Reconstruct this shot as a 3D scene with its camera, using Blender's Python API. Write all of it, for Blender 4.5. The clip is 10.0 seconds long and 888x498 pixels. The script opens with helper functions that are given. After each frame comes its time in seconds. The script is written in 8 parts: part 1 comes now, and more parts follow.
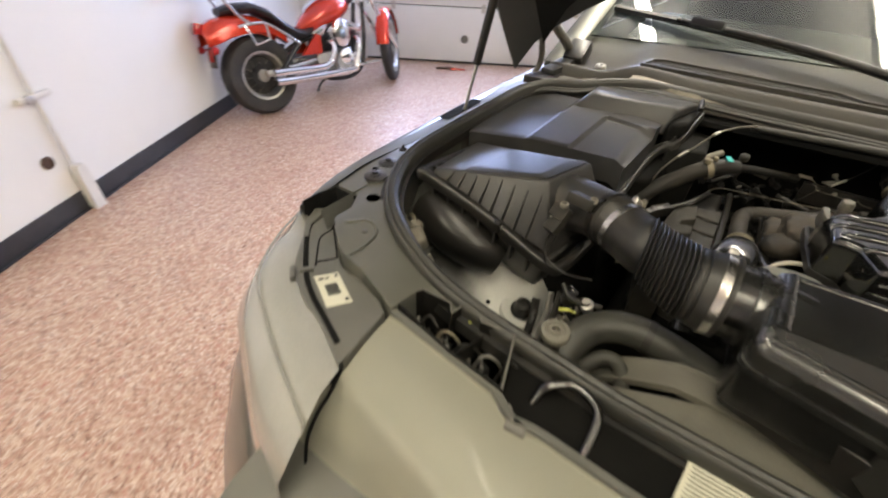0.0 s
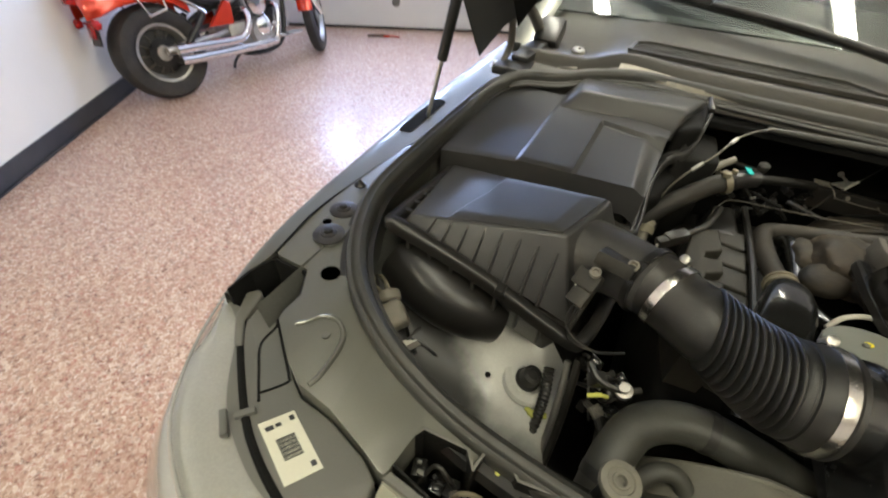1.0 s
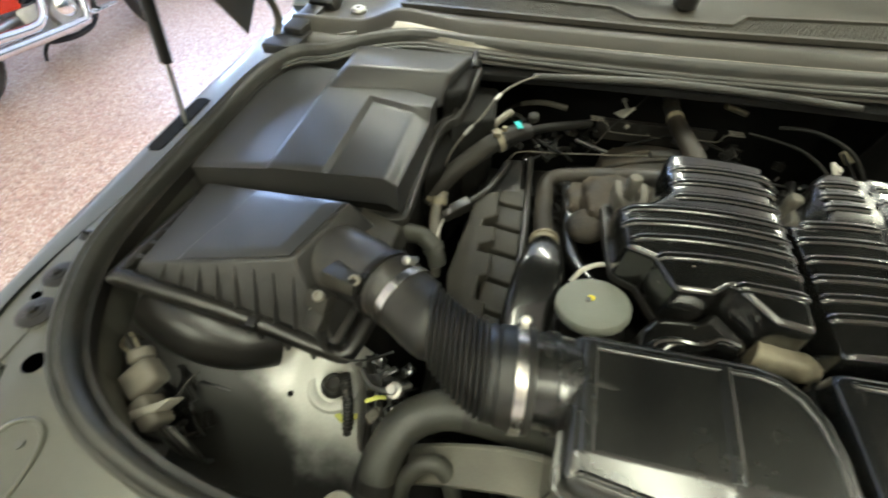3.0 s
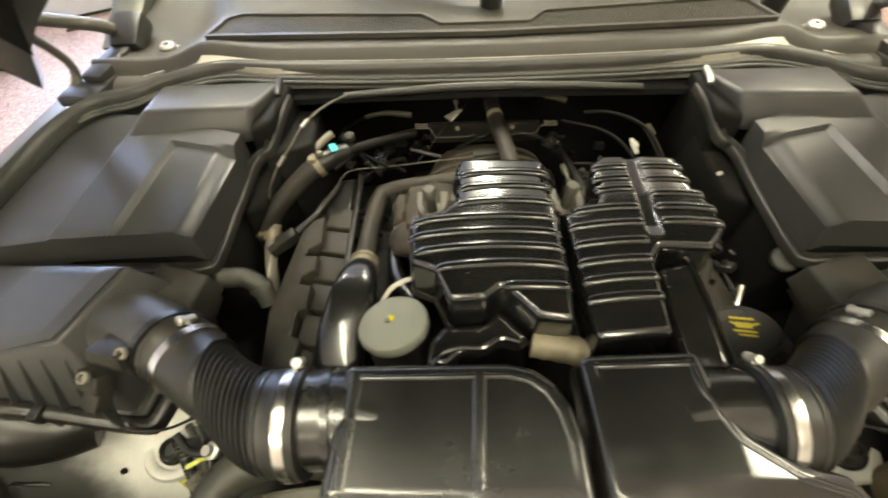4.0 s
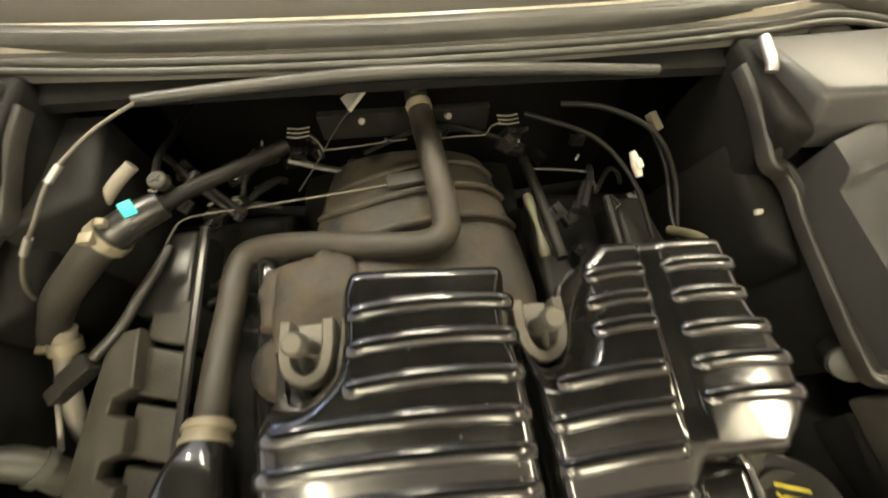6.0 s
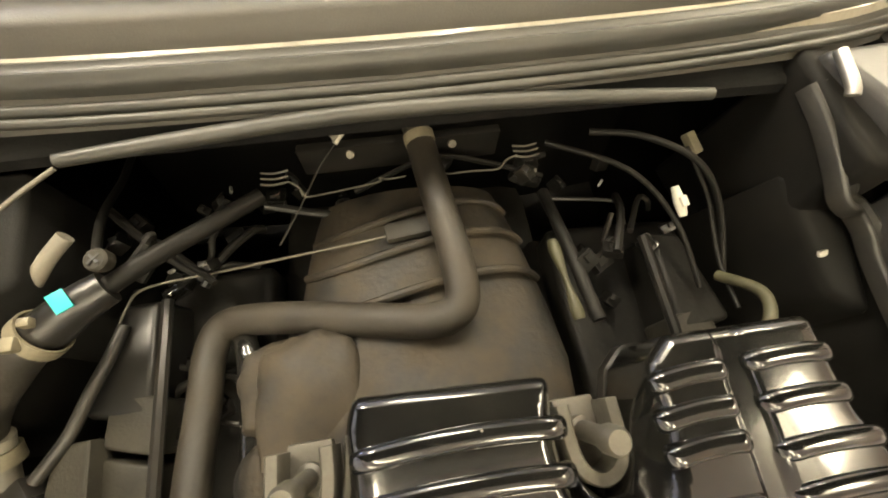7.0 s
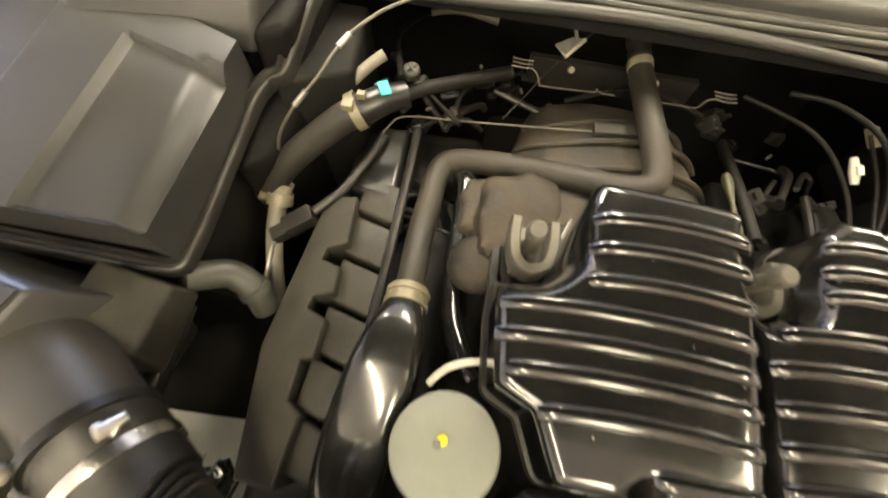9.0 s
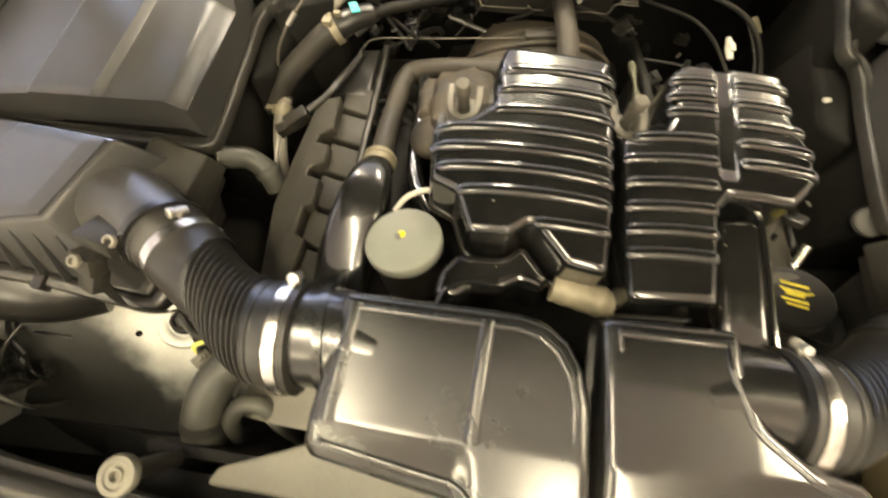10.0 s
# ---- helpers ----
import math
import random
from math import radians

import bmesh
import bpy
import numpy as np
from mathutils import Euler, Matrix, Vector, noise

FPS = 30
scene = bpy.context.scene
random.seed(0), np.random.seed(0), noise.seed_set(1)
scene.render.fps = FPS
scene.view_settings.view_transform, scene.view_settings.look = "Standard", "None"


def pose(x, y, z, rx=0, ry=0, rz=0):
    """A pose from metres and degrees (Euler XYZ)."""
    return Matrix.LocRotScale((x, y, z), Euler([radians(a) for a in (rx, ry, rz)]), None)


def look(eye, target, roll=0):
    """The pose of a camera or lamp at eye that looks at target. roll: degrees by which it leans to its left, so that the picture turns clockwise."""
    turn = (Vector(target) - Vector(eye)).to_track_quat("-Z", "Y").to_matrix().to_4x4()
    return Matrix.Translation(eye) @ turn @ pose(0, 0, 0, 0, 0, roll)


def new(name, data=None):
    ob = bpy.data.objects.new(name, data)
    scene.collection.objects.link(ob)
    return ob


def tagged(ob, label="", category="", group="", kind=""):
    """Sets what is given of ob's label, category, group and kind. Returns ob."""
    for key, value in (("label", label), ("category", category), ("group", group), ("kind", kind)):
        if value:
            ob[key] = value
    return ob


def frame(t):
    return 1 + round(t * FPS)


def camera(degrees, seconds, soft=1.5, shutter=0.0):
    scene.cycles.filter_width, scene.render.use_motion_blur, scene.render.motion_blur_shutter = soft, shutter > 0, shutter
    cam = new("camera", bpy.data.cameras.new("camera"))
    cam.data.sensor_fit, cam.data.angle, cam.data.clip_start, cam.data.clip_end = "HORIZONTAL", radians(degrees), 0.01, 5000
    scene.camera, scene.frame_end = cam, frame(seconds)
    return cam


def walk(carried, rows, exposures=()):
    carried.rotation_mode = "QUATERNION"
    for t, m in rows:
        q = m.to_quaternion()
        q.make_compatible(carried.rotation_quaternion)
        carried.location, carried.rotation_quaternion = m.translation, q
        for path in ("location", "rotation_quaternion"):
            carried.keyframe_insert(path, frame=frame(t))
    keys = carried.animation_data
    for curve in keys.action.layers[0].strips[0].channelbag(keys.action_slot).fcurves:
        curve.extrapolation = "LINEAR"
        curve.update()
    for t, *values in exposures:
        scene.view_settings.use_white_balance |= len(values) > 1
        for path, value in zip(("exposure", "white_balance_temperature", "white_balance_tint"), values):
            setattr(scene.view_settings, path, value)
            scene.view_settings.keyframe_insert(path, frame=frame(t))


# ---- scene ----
cam = camera(93.6, 10.0, soft=1.9, shutter=0.5)
PATH = [
    (0, (-0.318, -0.027, 1.405), (-1.212, 1.259, 0.162), 2.2),
    (0.5, (-0.464, 0.069, 1.407), (-1.162, 1.491, 0.186), 4.4),
    (1, (-0.518, 0.161, 1.401), (-1.134, 1.499, 0.049), 3.9),
    (1.5, (-0.494, 0.226, 1.419), (-1.05, 1.394, -0.107), 6.3),
    (2, (-0.464, 0.275, 1.432), (-0.978, 1.435, -0.114), 2.1),
    (2.5, (-0.38, 0.315, 1.452), (-0.768, 1.53, -0.088), 0.2),
    (2.7, (-0.345, 0.322, 1.453), (-0.691, 1.564, -0.076), 0.2),
    (3.8, (-0.105, 0.405, 1.474), (-0.215, 1.682, -0.06), -2.9),
    (4, (-0.065, 0.403, 1.477), (-0.131, 1.677, -0.063), -3.2),
    (4.5, (0.02, 0.402, 1.48), (0.024, 1.651, -0.082), -3.4),
    (5, (0.042, 0.46, 1.476), (0.079, 1.617, -0.156), -2.1),
    (5.5, (0.027, 0.646, 1.436), (0.119, 1.59, -0.325), 0.7),
    (6, (-0.002, 0.797, 1.388), (0.138, 1.623, -0.428), 3.9),
    (6.2, (-0.002, 0.838, 1.372), (0.137, 1.638, -0.456), 3.5),
    (7.3, (-0.031, 0.918, 1.344), (0.17, 1.643, -0.509), 6.7),
    (7.5, (-0.068, 0.903, 1.346), (0.11, 1.625, -0.51), 7.2),
    (8, (-0.185, 0.839, 1.332), (-0.121, 1.561, -0.532), 9.0),
    (8.5, (-0.207, 0.763, 1.343), (-0.231, 1.576, -0.484), 9.6),
    (9, (-0.173, 0.702, 1.377), (-0.255, 1.488, -0.46), 5.3),
    (9.5, (-0.147, 0.583, 1.434), (-0.274, 1.352, -0.408), 0.5),
    (10, (-0.068, 0.491, 1.448), (-0.207, 1.242, -0.4), -2.2),
]
walk(cam, [(t, look(eye, target, roll)) for t, eye, target, roll in PATH],
     exposures=[(0.0, -0.35, 6500, 11), (1.0, -0.39, 6250, 6), (2.0, -0.15, 6100, 0), (2.7, 0.0, 5950, -2), (3.8, 0.30, 6600, 3), (4.5, 0.36, 6750, 5), (5.0, 0.46, 6800, 5),
                (5.5, 0.73, 6900, 6), (6.2, 0.69, 7000, 7), (7.5, 0.68, 7300, 9), (8.5, 0.80, 7100, 9), (9.5, 0.95, 7250, 9), (10.0, 0.96, 7350, 9)])

import mathutils

# ---- world and lights ----
# x, y, watts, colour and width of each ceiling lamp
LAMPS = [(-1.08, 2.02, 32.0, (1.0, 0.92, 0.76), 0.10), (0.08, 2.15, 26.0, (1.0, 0.92, 0.76), 0.10), (2.3, 2.3, 40.0, (1.0, 0.92, 0.72), 0.10), (-1.25, -1.35, 22.0, (1.0, 0.92, 0.68), 0.10),
         (1.62, 0.85, 34.0, (1.0, 0.92, 0.70), 0.28), (-0.50, 0.10, 12.0, (1.0, 0.92, 0.70), 0.10), (0.68, -0.70, 20.0, (1.0, 0.92, 0.70), 0.28)]
# share of each lamp's watts added upward to brighten the ceiling
CEILING_FILL = 0.5
WINDOW_WATTS = 36.0
world = bpy.data.worlds.new("world")
scene.world = world
world.use_nodes = True
sky = world.node_tree.nodes.new("ShaderNodeTexSky")
sky.sky_type, sky.sun_disc = "NISHITA", False
sky.sun_elevation, sky.sun_rotation = radians(38), radians(150)
world.node_tree.links.new(sky.outputs[0], world.node_tree.nodes["Background"].inputs[0])
world.node_tree.nodes["Background"].inputs[1].default_value = 0.15
sun = new("sun", bpy.data.lights.new("sun", "SUN"))
sun.data.energy, sun.data.angle, sun.data.color = 2.5, radians(0.5), (1.0, 0.95, 0.88)
sun.matrix_world = look((6, -8, 9), (0, 0, 0))


# The garage stands turned against the car: s runs along the white side wall, d away from it.
GA = Vector((-3.224, 0.468, 0.0))
GW = Vector((-0.505, 0.863, 0.0)).normalized()
GD = Vector((GW.y, -GW.x, 0.0))
DOOR_S, CEIL, WIDE, BACK = 3.55, 2.75, 7.6, -5.2


def gar(s, d, z=0.0):
    return GA + GW * s + GD * d + Vector((0, 0, z))


GROT = Matrix((GW, GD, (0, 0, 1))).transposed().to_4x4()   # local x along the wall, y away from it


def area(name, place, aim, sx, sy, watts, color):
    ob = new(name, bpy.data.lights.new(name, "AREA"))
    ob.data.shape, ob.data.size, ob.data.size_y, ob.data.energy, ob.data.color = "RECTANGLE", sx, sy, watts, color
    ob.matrix_world = look(place, aim)
    return ob


# ---- materials ----
def material(name, color, rough=0.5, metal=0.0, coat=0.0, vary=0.18, scale=14.0, grain=260.0, bump=0.0, spec=0.5,
             dust=0.0, dust_color=(0.30, 0.25, 0.19), emission=0.0, rough_vary=0.12, coat_rough=0.06, flecks=0.0):
    m = bpy.data.materials.new(name)
    m.use_nodes = True
    nt = m.node_tree
    n, link = nt.nodes, nt.links.new
    b = n["Principled BSDF"]
    geo = n.new("ShaderNodeTexCoord")
    big, fine = n.new("ShaderNodeTexNoise"), n.new("ShaderNodeTexNoise")
    for tex, sc, det in ((big, scale, 5.0), (fine, grain, 3.0)):
        tex.inputs["Scale"].default_value, tex.inputs["Detail"].default_value = sc, det
        link(geo.outputs["Object"], tex.inputs["Vector"])
    mul = n.new("ShaderNodeMix")
    mul.data_type = "RGBA"
    mul.inputs["A"].default_value = (*[max(0.0, c * (1 - vary)) for c in color], 1)
    mul.inputs["B"].default_value = (*[min(1.0, c * (1 + vary)) for c in color], 1)
    both = n.new("ShaderNodeMath")
    both.operation = "MULTIPLY_ADD"
    both.inputs[1].default_value = 0.35
    half = n.new("ShaderNodeMath")
    half.operation = "MULTIPLY"
    half.inputs[1].default_value = 0.65
    link(big.outputs["Fac"], half.inputs[0])
    link(fine.outputs["Fac"], both.inputs[0])
    link(half.outputs[0], both.inputs[2])
    spread = n.new("ShaderNodeMapRange")
    spread.inputs["From Min"].default_value, spread.inputs["From Max"].default_value = 0.32, 0.68
    link(both.outputs[0], spread.inputs["Value"])
    link(spread.outputs["Result"], mul.inputs["Factor"])
    out = mul.outputs["Result"]
    rr = n.new("ShaderNodeMapRange")
    rr.inputs["To Min"].default_value, rr.inputs["To Max"].default_value = max(0.02, rough * (1 - rough_vary * 2)), min(1, rough * (1 + rough_vary * 2))
    link(big.outputs["Fac"], rr.inputs["Value"])
    rough_out = rr.outputs["Result"]
    if dust:
        cloud = n.new("ShaderNodeTexNoise")
        cloud.inputs["Scale"].default_value, cloud.inputs["Detail"].default_value, cloud.inputs["Roughness"].default_value = scale * 0.6, 9.0, 0.65
        link(geo.outputs["Object"], cloud.inputs["Vector"])
        lev = n.new("ShaderNodeMapRange")
        lev.inputs["From Min"].default_value, lev.inputs["From Max"].default_value = 0.38, 0.72
        lev.inputs["To Max"].default_value = dust
        link(cloud.outputs["Fac"], lev.inputs["Value"])
        over = n.new("ShaderNodeMix")
        over.data_type = "RGBA"
        over.inputs["B"].default_value = (*dust_color, 1)
        link(lev.outputs["Result"], over.inputs["Factor"])
        link(out, over.inputs["A"])
        out = over.outputs["Result"]
        dull = n.new("ShaderNodeMath")
        dull.operation = "MULTIPLY_ADD"
        dull.inputs[1].default_value = 0.55
        link(lev.outputs["Result"], dull.inputs[0])
        link(rough_out, dull.inputs[2])
        rough_out = dull.outputs[0]
    if flecks:
        spots = n.new("ShaderNodeTexVoronoi")
        spots.inputs["Scale"].default_value = 150.0
        link(geo.outputs["Object"], spots.inputs["Vector"])
        pick = n.new("ShaderNodeMapRange")
        pick.inputs["From Min"].default_value, pick.inputs["From Max"].default_value = 0.16, 0.08
        pick.inputs["To Max"].default_value = 1.0
        link(spots.outputs["Distance"], pick.inputs["Value"])
        some = n.new("ShaderNodeMath")
        some.operation = "LESS_THAN"
        some.inputs[1].default_value = flecks
        parts = n.new("ShaderNodeSeparateColor")
        link(spots.outputs["Color"], parts.inputs["Color"])
        link(parts.outputs[0], some.inputs[0])
        both2 = n.new("ShaderNodeMath")
        both2.operation = "MULTIPLY"
        link(pick.outputs["Result"], both2.inputs[0])
        link(some.outputs[0], both2.inputs[1])
        fleck = n.new("ShaderNodeMix")
        fleck.data_type = "RGBA"
        fleck.inputs["B"].default_value = (0.34, 0.32, 0.27, 1)
        link(both2.outputs[0], fleck.inputs["Factor"])
        link(out, fleck.inputs["A"])
        out = fleck.outputs["Result"]
    link(out, b.inputs["Base Color"])
    link(rough_out, b.inputs["Roughness"])
    b.inputs["Metallic"].default_value = metal
    b.inputs["Specular IOR Level"].default_value = spec
    b.inputs["Coat Weight"].default_value = coat
    b.inputs["Coat Roughness"].default_value = coat_rough
    if bump:
        bp = n.new("ShaderNodeBump")
        bp.inputs["Strength"].default_value, bp.inputs["Distance"].default_value = min(1.0, bump), 0.0008
        link(fine.outputs["Fac"], bp.inputs["Height"])
        link(bp.outputs["Normal"], b.inputs["Normal"])
    if emission:
        b.inputs["Emission Color"].default_value = (*color, 1)
        b.inputs["Emission Strength"].default_value = emission
    return m


PAINT = material("grey_metallic_paint", (0.115, 0.118, 0.098), 0.34, 0.55, 0.8, 0.08, 3.0, 900.0, dust=0.16, dust_color=(0.26, 0.24, 0.19))
PLASTIC = material("black_grained_plastic", (0.007, 0.0068, 0.0062), 0.55, 0, 0, 0.25, 18.0, 700.0, bump=0.25, dust=0.012, spec=0.09)
SATIN = material("satin_black_plastic", (0.010, 0.010, 0.0095), 0.30, 0, 0, 0.2, 9.0, 500.0, bump=0.12, dust=0.05)
COVER = material("soft_sheen_black_plastic", (0.034, 0.034, 0.0335), 0.36, 0, 0, 0.15, 7.0, 900.0, bump=0.18, dust=0.05)
GLOSS = material("gloss_black_plastic", (0.0055, 0.0055, 0.0053), 0.14, 0, 1.0, 0.2, 22.0, 400.0, dust=0.08, dust_color=(0.10, 0.095, 0.08), coat_rough=0.07, flecks=0.02)
BOXGLOSS = material("smudged_gloss_black_plastic", (0.007, 0.007, 0.0067), 0.20, 0, 0.9, 0.2, 16.0, 300.0, dust=0.09, dust_color=(0.10, 0.098, 0.086), coat_rough=0.09, flecks=0.003)
BOXHAZE = material("hazy_gloss_black_plastic", (0.007, 0.007, 0.0067), 0.20, 0, 0.9, 0.2, 13.0, 300.0, dust=0.20, dust_color=(0.085, 0.087, 0.077), coat_rough=0.19, flecks=0.004)
RUBBER = material("black_rubber", (0.012, 0.012, 0.011), 0.42, 0, 0, 0.25, 20.0, 300.0, bump=0.2, dust=0.07)
HOSE = material("dusty_rubber_hose", (0.014, 0.013, 0.011), 0.5, 0, 0, 0.25, 25.0, 300.0, bump=0.4, dust=0.5, dust_color=(0.050, 0.042, 0.030))
SEAL = material("weathered_rubber_seal", (0.028, 0.028, 0.024), 0.40, 0, 0, 0.2, 16.0, 300.0, bump=0.2, dust=0.20, dust_color=(0.11, 0.10, 0.08))
BREATHM = material("oily_brown_hose", (0.014, 0.0115, 0.008), 0.5, 0, 0, 0.4, 22.0, 260.0, bump=0.4, dust=0.55, dust_color=(0.050, 0.039, 0.025))
CASTING = material("dirty_cast_alloy", (0.012, 0.011, 0.009), 0.55, 0.2, 0, 0.7, 30.0, 120.0, bump=1.0, dust=0.7, dust_color=(0.092, 0.069, 0.043))
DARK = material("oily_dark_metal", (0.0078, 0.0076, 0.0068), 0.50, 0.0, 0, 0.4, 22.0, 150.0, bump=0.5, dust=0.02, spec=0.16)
STEEL = material("bright_steel", (0.72, 0.70, 0.66), 0.24, 1.0, 0, 0.1, 40.0, 500.0, dust=0.08)
ZINC = material("zinc_plated_steel", (0.55, 0.54, 0.50), 0.35, 1.0, 0, 0.15, 60.0, 400.0, dust=0.2)
BRASS = material("yellowed_nylon", (0.19, 0.168, 0.115), 0.45, 0.2, 0, 0.2, 60.0, 300.0, dust=0.2)
ALU = material("dull_aluminium", (0.46, 0.45, 0.42), 0.42, 0.9, 0, 0.15, 30.0, 300.0, dust=0.25)
CHROME = material("chrome", (0.86, 0.86, 0.88), 0.09, 1.0, 0, 0.04, 20.0, 400.0)
GREYCAP = material("grey_green_plastic", (0.205, 0.214, 0.180), 0.45, 0, 0, 0.08, 30.0, 600.0, bump=0.15, dust=0.12)
PRINTM = material("worn_yellow_print", (0.42, 0.35, 0.03), 0.6, 0, 0, 0.3, 200.0, 700.0)
YELLOW = material("yellow_print", (0.80, 0.66, 0.03), 0.5, 0, 0, 0.08, 60.0, 400.0)
OLIVE = material("olive_rubber", (0.036, 0.036, 0.014), 0.5, 0, 0, 0.2, 30.0, 300.0, dust=0.2)
GREENY = material("yellow_green_clip_plastic", (0.52, 0.53, 0.12), 0.5, 0, 0, 0.1, 60.0, 400.0)
CYAN = material("turquoise_marker_tape", (0.01, 0.42, 0.40), 0.5, 0, 0, 0.06, 60.0, 400.0)
WHITEP = material("off_white_plastic", (0.46, 0.44, 0.38), 0.5, 0, 0, 0.1, 40.0, 400.0, dust=0.2)
GREYPLUG = material("grey_connector_plastic", (0.13, 0.13, 0.118), 0.5, 0, 0, 0.15, 60.0, 400.0, dust=0.2)
LABELM = material("cream_paper_label", (0.56, 0.55, 0.44), 0.55, 0, 0, 0.05, 30.0, 400.0)
INK = material("black_ink", (0.03, 0.03, 0.03), 0.6)
TANHOSE = material("tan_dusty_rubber", (0.024, 0.022, 0.018), 0.55, 0, 0, 0.3, 25.0, 200.0, bump=0.4, dust=0.7, dust_color=(0.10, 0.085, 0.060))
TANK = material("tan_translucent_plastic", (0.40, 0.305, 0.16), 0.4, 0, 0, 0.12, 12.0, 300.0, dust=0.2)
HOODM = material("dark_coated_bonnet_paint", (0.045, 0.047, 0.046), 0.42, 0.3, 0.3, 0.12, 6.0, 500.0, dust=0.15, dust_color=(0.14, 0.13, 0.12))
COILM = material("dusty_grey_black_plastic", (0.020, 0.0185, 0.015), 0.46, 0, 0, 0.35, 26.0, 300.0, bump=0.5, dust=0.36, dust_color=(0.078, 0.070, 0.052), spec=0.32)
CLAD = material("grey_trim_plastic", (0.10, 0.10, 0.088), 0.42, 0, 0, 0.12, 7.0, 700.0, bump=0.15, dust=0.25, dust_color=(0.2, 0.18, 0.14))
COWLM = material("weathered_grey_cowl_plastic", (0.030, 0.0275, 0.0215), 0.46, 0, 0, 0.25, 6.0, 600.0, bump=0.3, dust=0.35, dust_color=(0.076, 0.067, 0.049))
# felt black, also put into gaps, holes and slots for their shade
FELTGAP = material("felt_and_gap_black", (0.0085, 0.0083, 0.0078), 0.95, 0, 0, 0.3, 30.0, 300.0, bump=0.8, spec=0.12)
WALLM = material("white_wall_paint", (0.80, 0.785, 0.75), 0.55, 0, 0, 0.03, 2.0, 120.0, bump=0.25)
CEILM = material("white_ceiling_paint", (0.78, 0.77, 0.74), 0.8, 0, 0, 0.03, 2.0, 90.0, bump=0.4)
DOORM = material("white_painted_door_steel", (0.76, 0.76, 0.74), 0.42, 0, 0, 0.03, 3.0, 160.0, bump=0.3)
BASEM = material("black_rubber_baseboard", (0.022, 0.023, 0.026), 0.45, 0, 0, 0.2, 6.0, 200.0, dust=0.15, dust_color=(0.2, 0.18, 0.17))
RED = material("orange_red_metallic_paint", (0.62, 0.035, 0.008), 0.22, 0.35, 1.0, 0.08, 5.0, 800.0)
REDLENS = material("red_lens_plastic", (0.40, 0.01, 0.008), 0.15, 0, 0.6, 0.1, 20.0, 400.0)
LEATHER = material("black_leather", (0.018, 0.018, 0.020), 0.42, 0, 0, 0.2, 30.0, 350.0, bump=0.5)
TYRE = material("tyre_rubber", (0.020, 0.019, 0.018), 0.65, 0, 0, 0.2, 20.0, 200.0, bump=0.3, dust=0.2, dust_color=(0.15, 0.12, 0.10))
PVC = material("white_conduit_plastic", (0.70, 0.68, 0.63), 0.4, 0, 0, 0.05, 9.0, 300.0)
LIT = material("lit_lamp_diffuser", (1.0, 0.93, 0.80), 0.5, emission=9.0, vary=0.0)
TWIG = material("weathered_wood", (0.10, 0.06, 0.04), 0.7, 0, 0, 0.3, 30.0, 200.0, bump=0.5)
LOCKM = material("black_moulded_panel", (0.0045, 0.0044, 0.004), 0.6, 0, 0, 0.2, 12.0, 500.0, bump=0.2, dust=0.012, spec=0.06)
HEADLENS = material("hazed_lamp_lens", (0.34, 0.34, 0.305), 0.16, 0.2, 1.0, 0.12, 8.0, 300.0, dust=0.12)
SLAMM = material("satin_grey_green_plastic", (0.125, 0.125, 0.104), 0.33, 0.35, 0.4, 0.10, 5.0, 700.0, bump=0.04, dust=0.10, dust_color=(0.20, 0.185, 0.145), coat_rough=0.10)
DULL = material("dull_dusty_alloy", (0.13, 0.122, 0.102), 0.5, 0.5, 0, 0.2, 40.0, 300.0, bump=0.3, dust=0.3, dust_color=(0.16, 0.13, 0.10))
PALE = material("aged_pale_plastic", (0.17, 0.158, 0.13), 0.5, 0, 0, 0.15, 40.0, 400.0, dust=0.3)
GRILLEM = material("satin_grey_green_paint", (0.27, 0.264, 0.210), 0.55, 0.15, 0.08, 0.06, 4.0, 700.0, dust=0.10, dust_color=(0.26, 0.24, 0.19))

GREYHOSE = material("grey_olive_rubber", (0.038, 0.038, 0.031), 0.45, 0, 0, 0.2, 18.0, 300.0, bump=0.2, dust=0.4, dust_color=(0.10, 0.095, 0.075))
SHROUD = material("khaki_grey_plastic", (0.13, 0.125, 0.10), 0.5, 0, 0, 0.2, 10.0, 400.0, bump=0.2, dust=0.4, dust_color=(0.2, 0.185, 0.145))

# black plastic made greyer, the glare over the front put into its colour
FILTERM = material("glare_lifted_black_plastic", (0.030, 0.030, 0.029), 0.40, 0, 0, 0.2, 14.0, 700.0, bump=0.3, dust=0.11)
SHELLM = material("matt_black_shell", (0.011, 0.0107, 0.0098), 0.65, 0, 0, 0.25, 14.0, 500.0, bump=0.3, dust=0.05, dust_color=(0.10, 0.09, 0.07), spec=0.15)
LEDGEM = material("dusty_painted_ledge", (0.20, 0.182, 0.14), 0.34, 0.1, 0.3, 0.3, 40.0, 160.0, bump=0.6, dust=0.6, dust_color=(0.36, 0.33, 0.26))

# darker grey for the outer wing wall, its shade put into the colour
WINGSHADEM = material("shaded_wing_grey", (0.085, 0.085, 0.077), 0.5, 0, 0, 0.3, 12.0, 300.0, bump=0.3, dust=0.3, dust_color=(0.12, 0.115, 0.10))


def glass(name, tint, rough=0.02):
    m = bpy.data.materials.new(name)
    m.use_nodes = True
    b = m.node_tree.nodes["Principled BSDF"]
    b.inputs["Base Color"].default_value = (*tint, 1)
    b.inputs["Roughness"].default_value = rough
    b.inputs["Transmission Weight"].default_value = 1.0
    b.inputs["IOR"].default_value = 1.45
    return m


GLASS = glass("green_tinted_glass", (0.80, 0.88, 0.83))
PANE = glass("window_glass", (0.95, 0.97, 1.0))


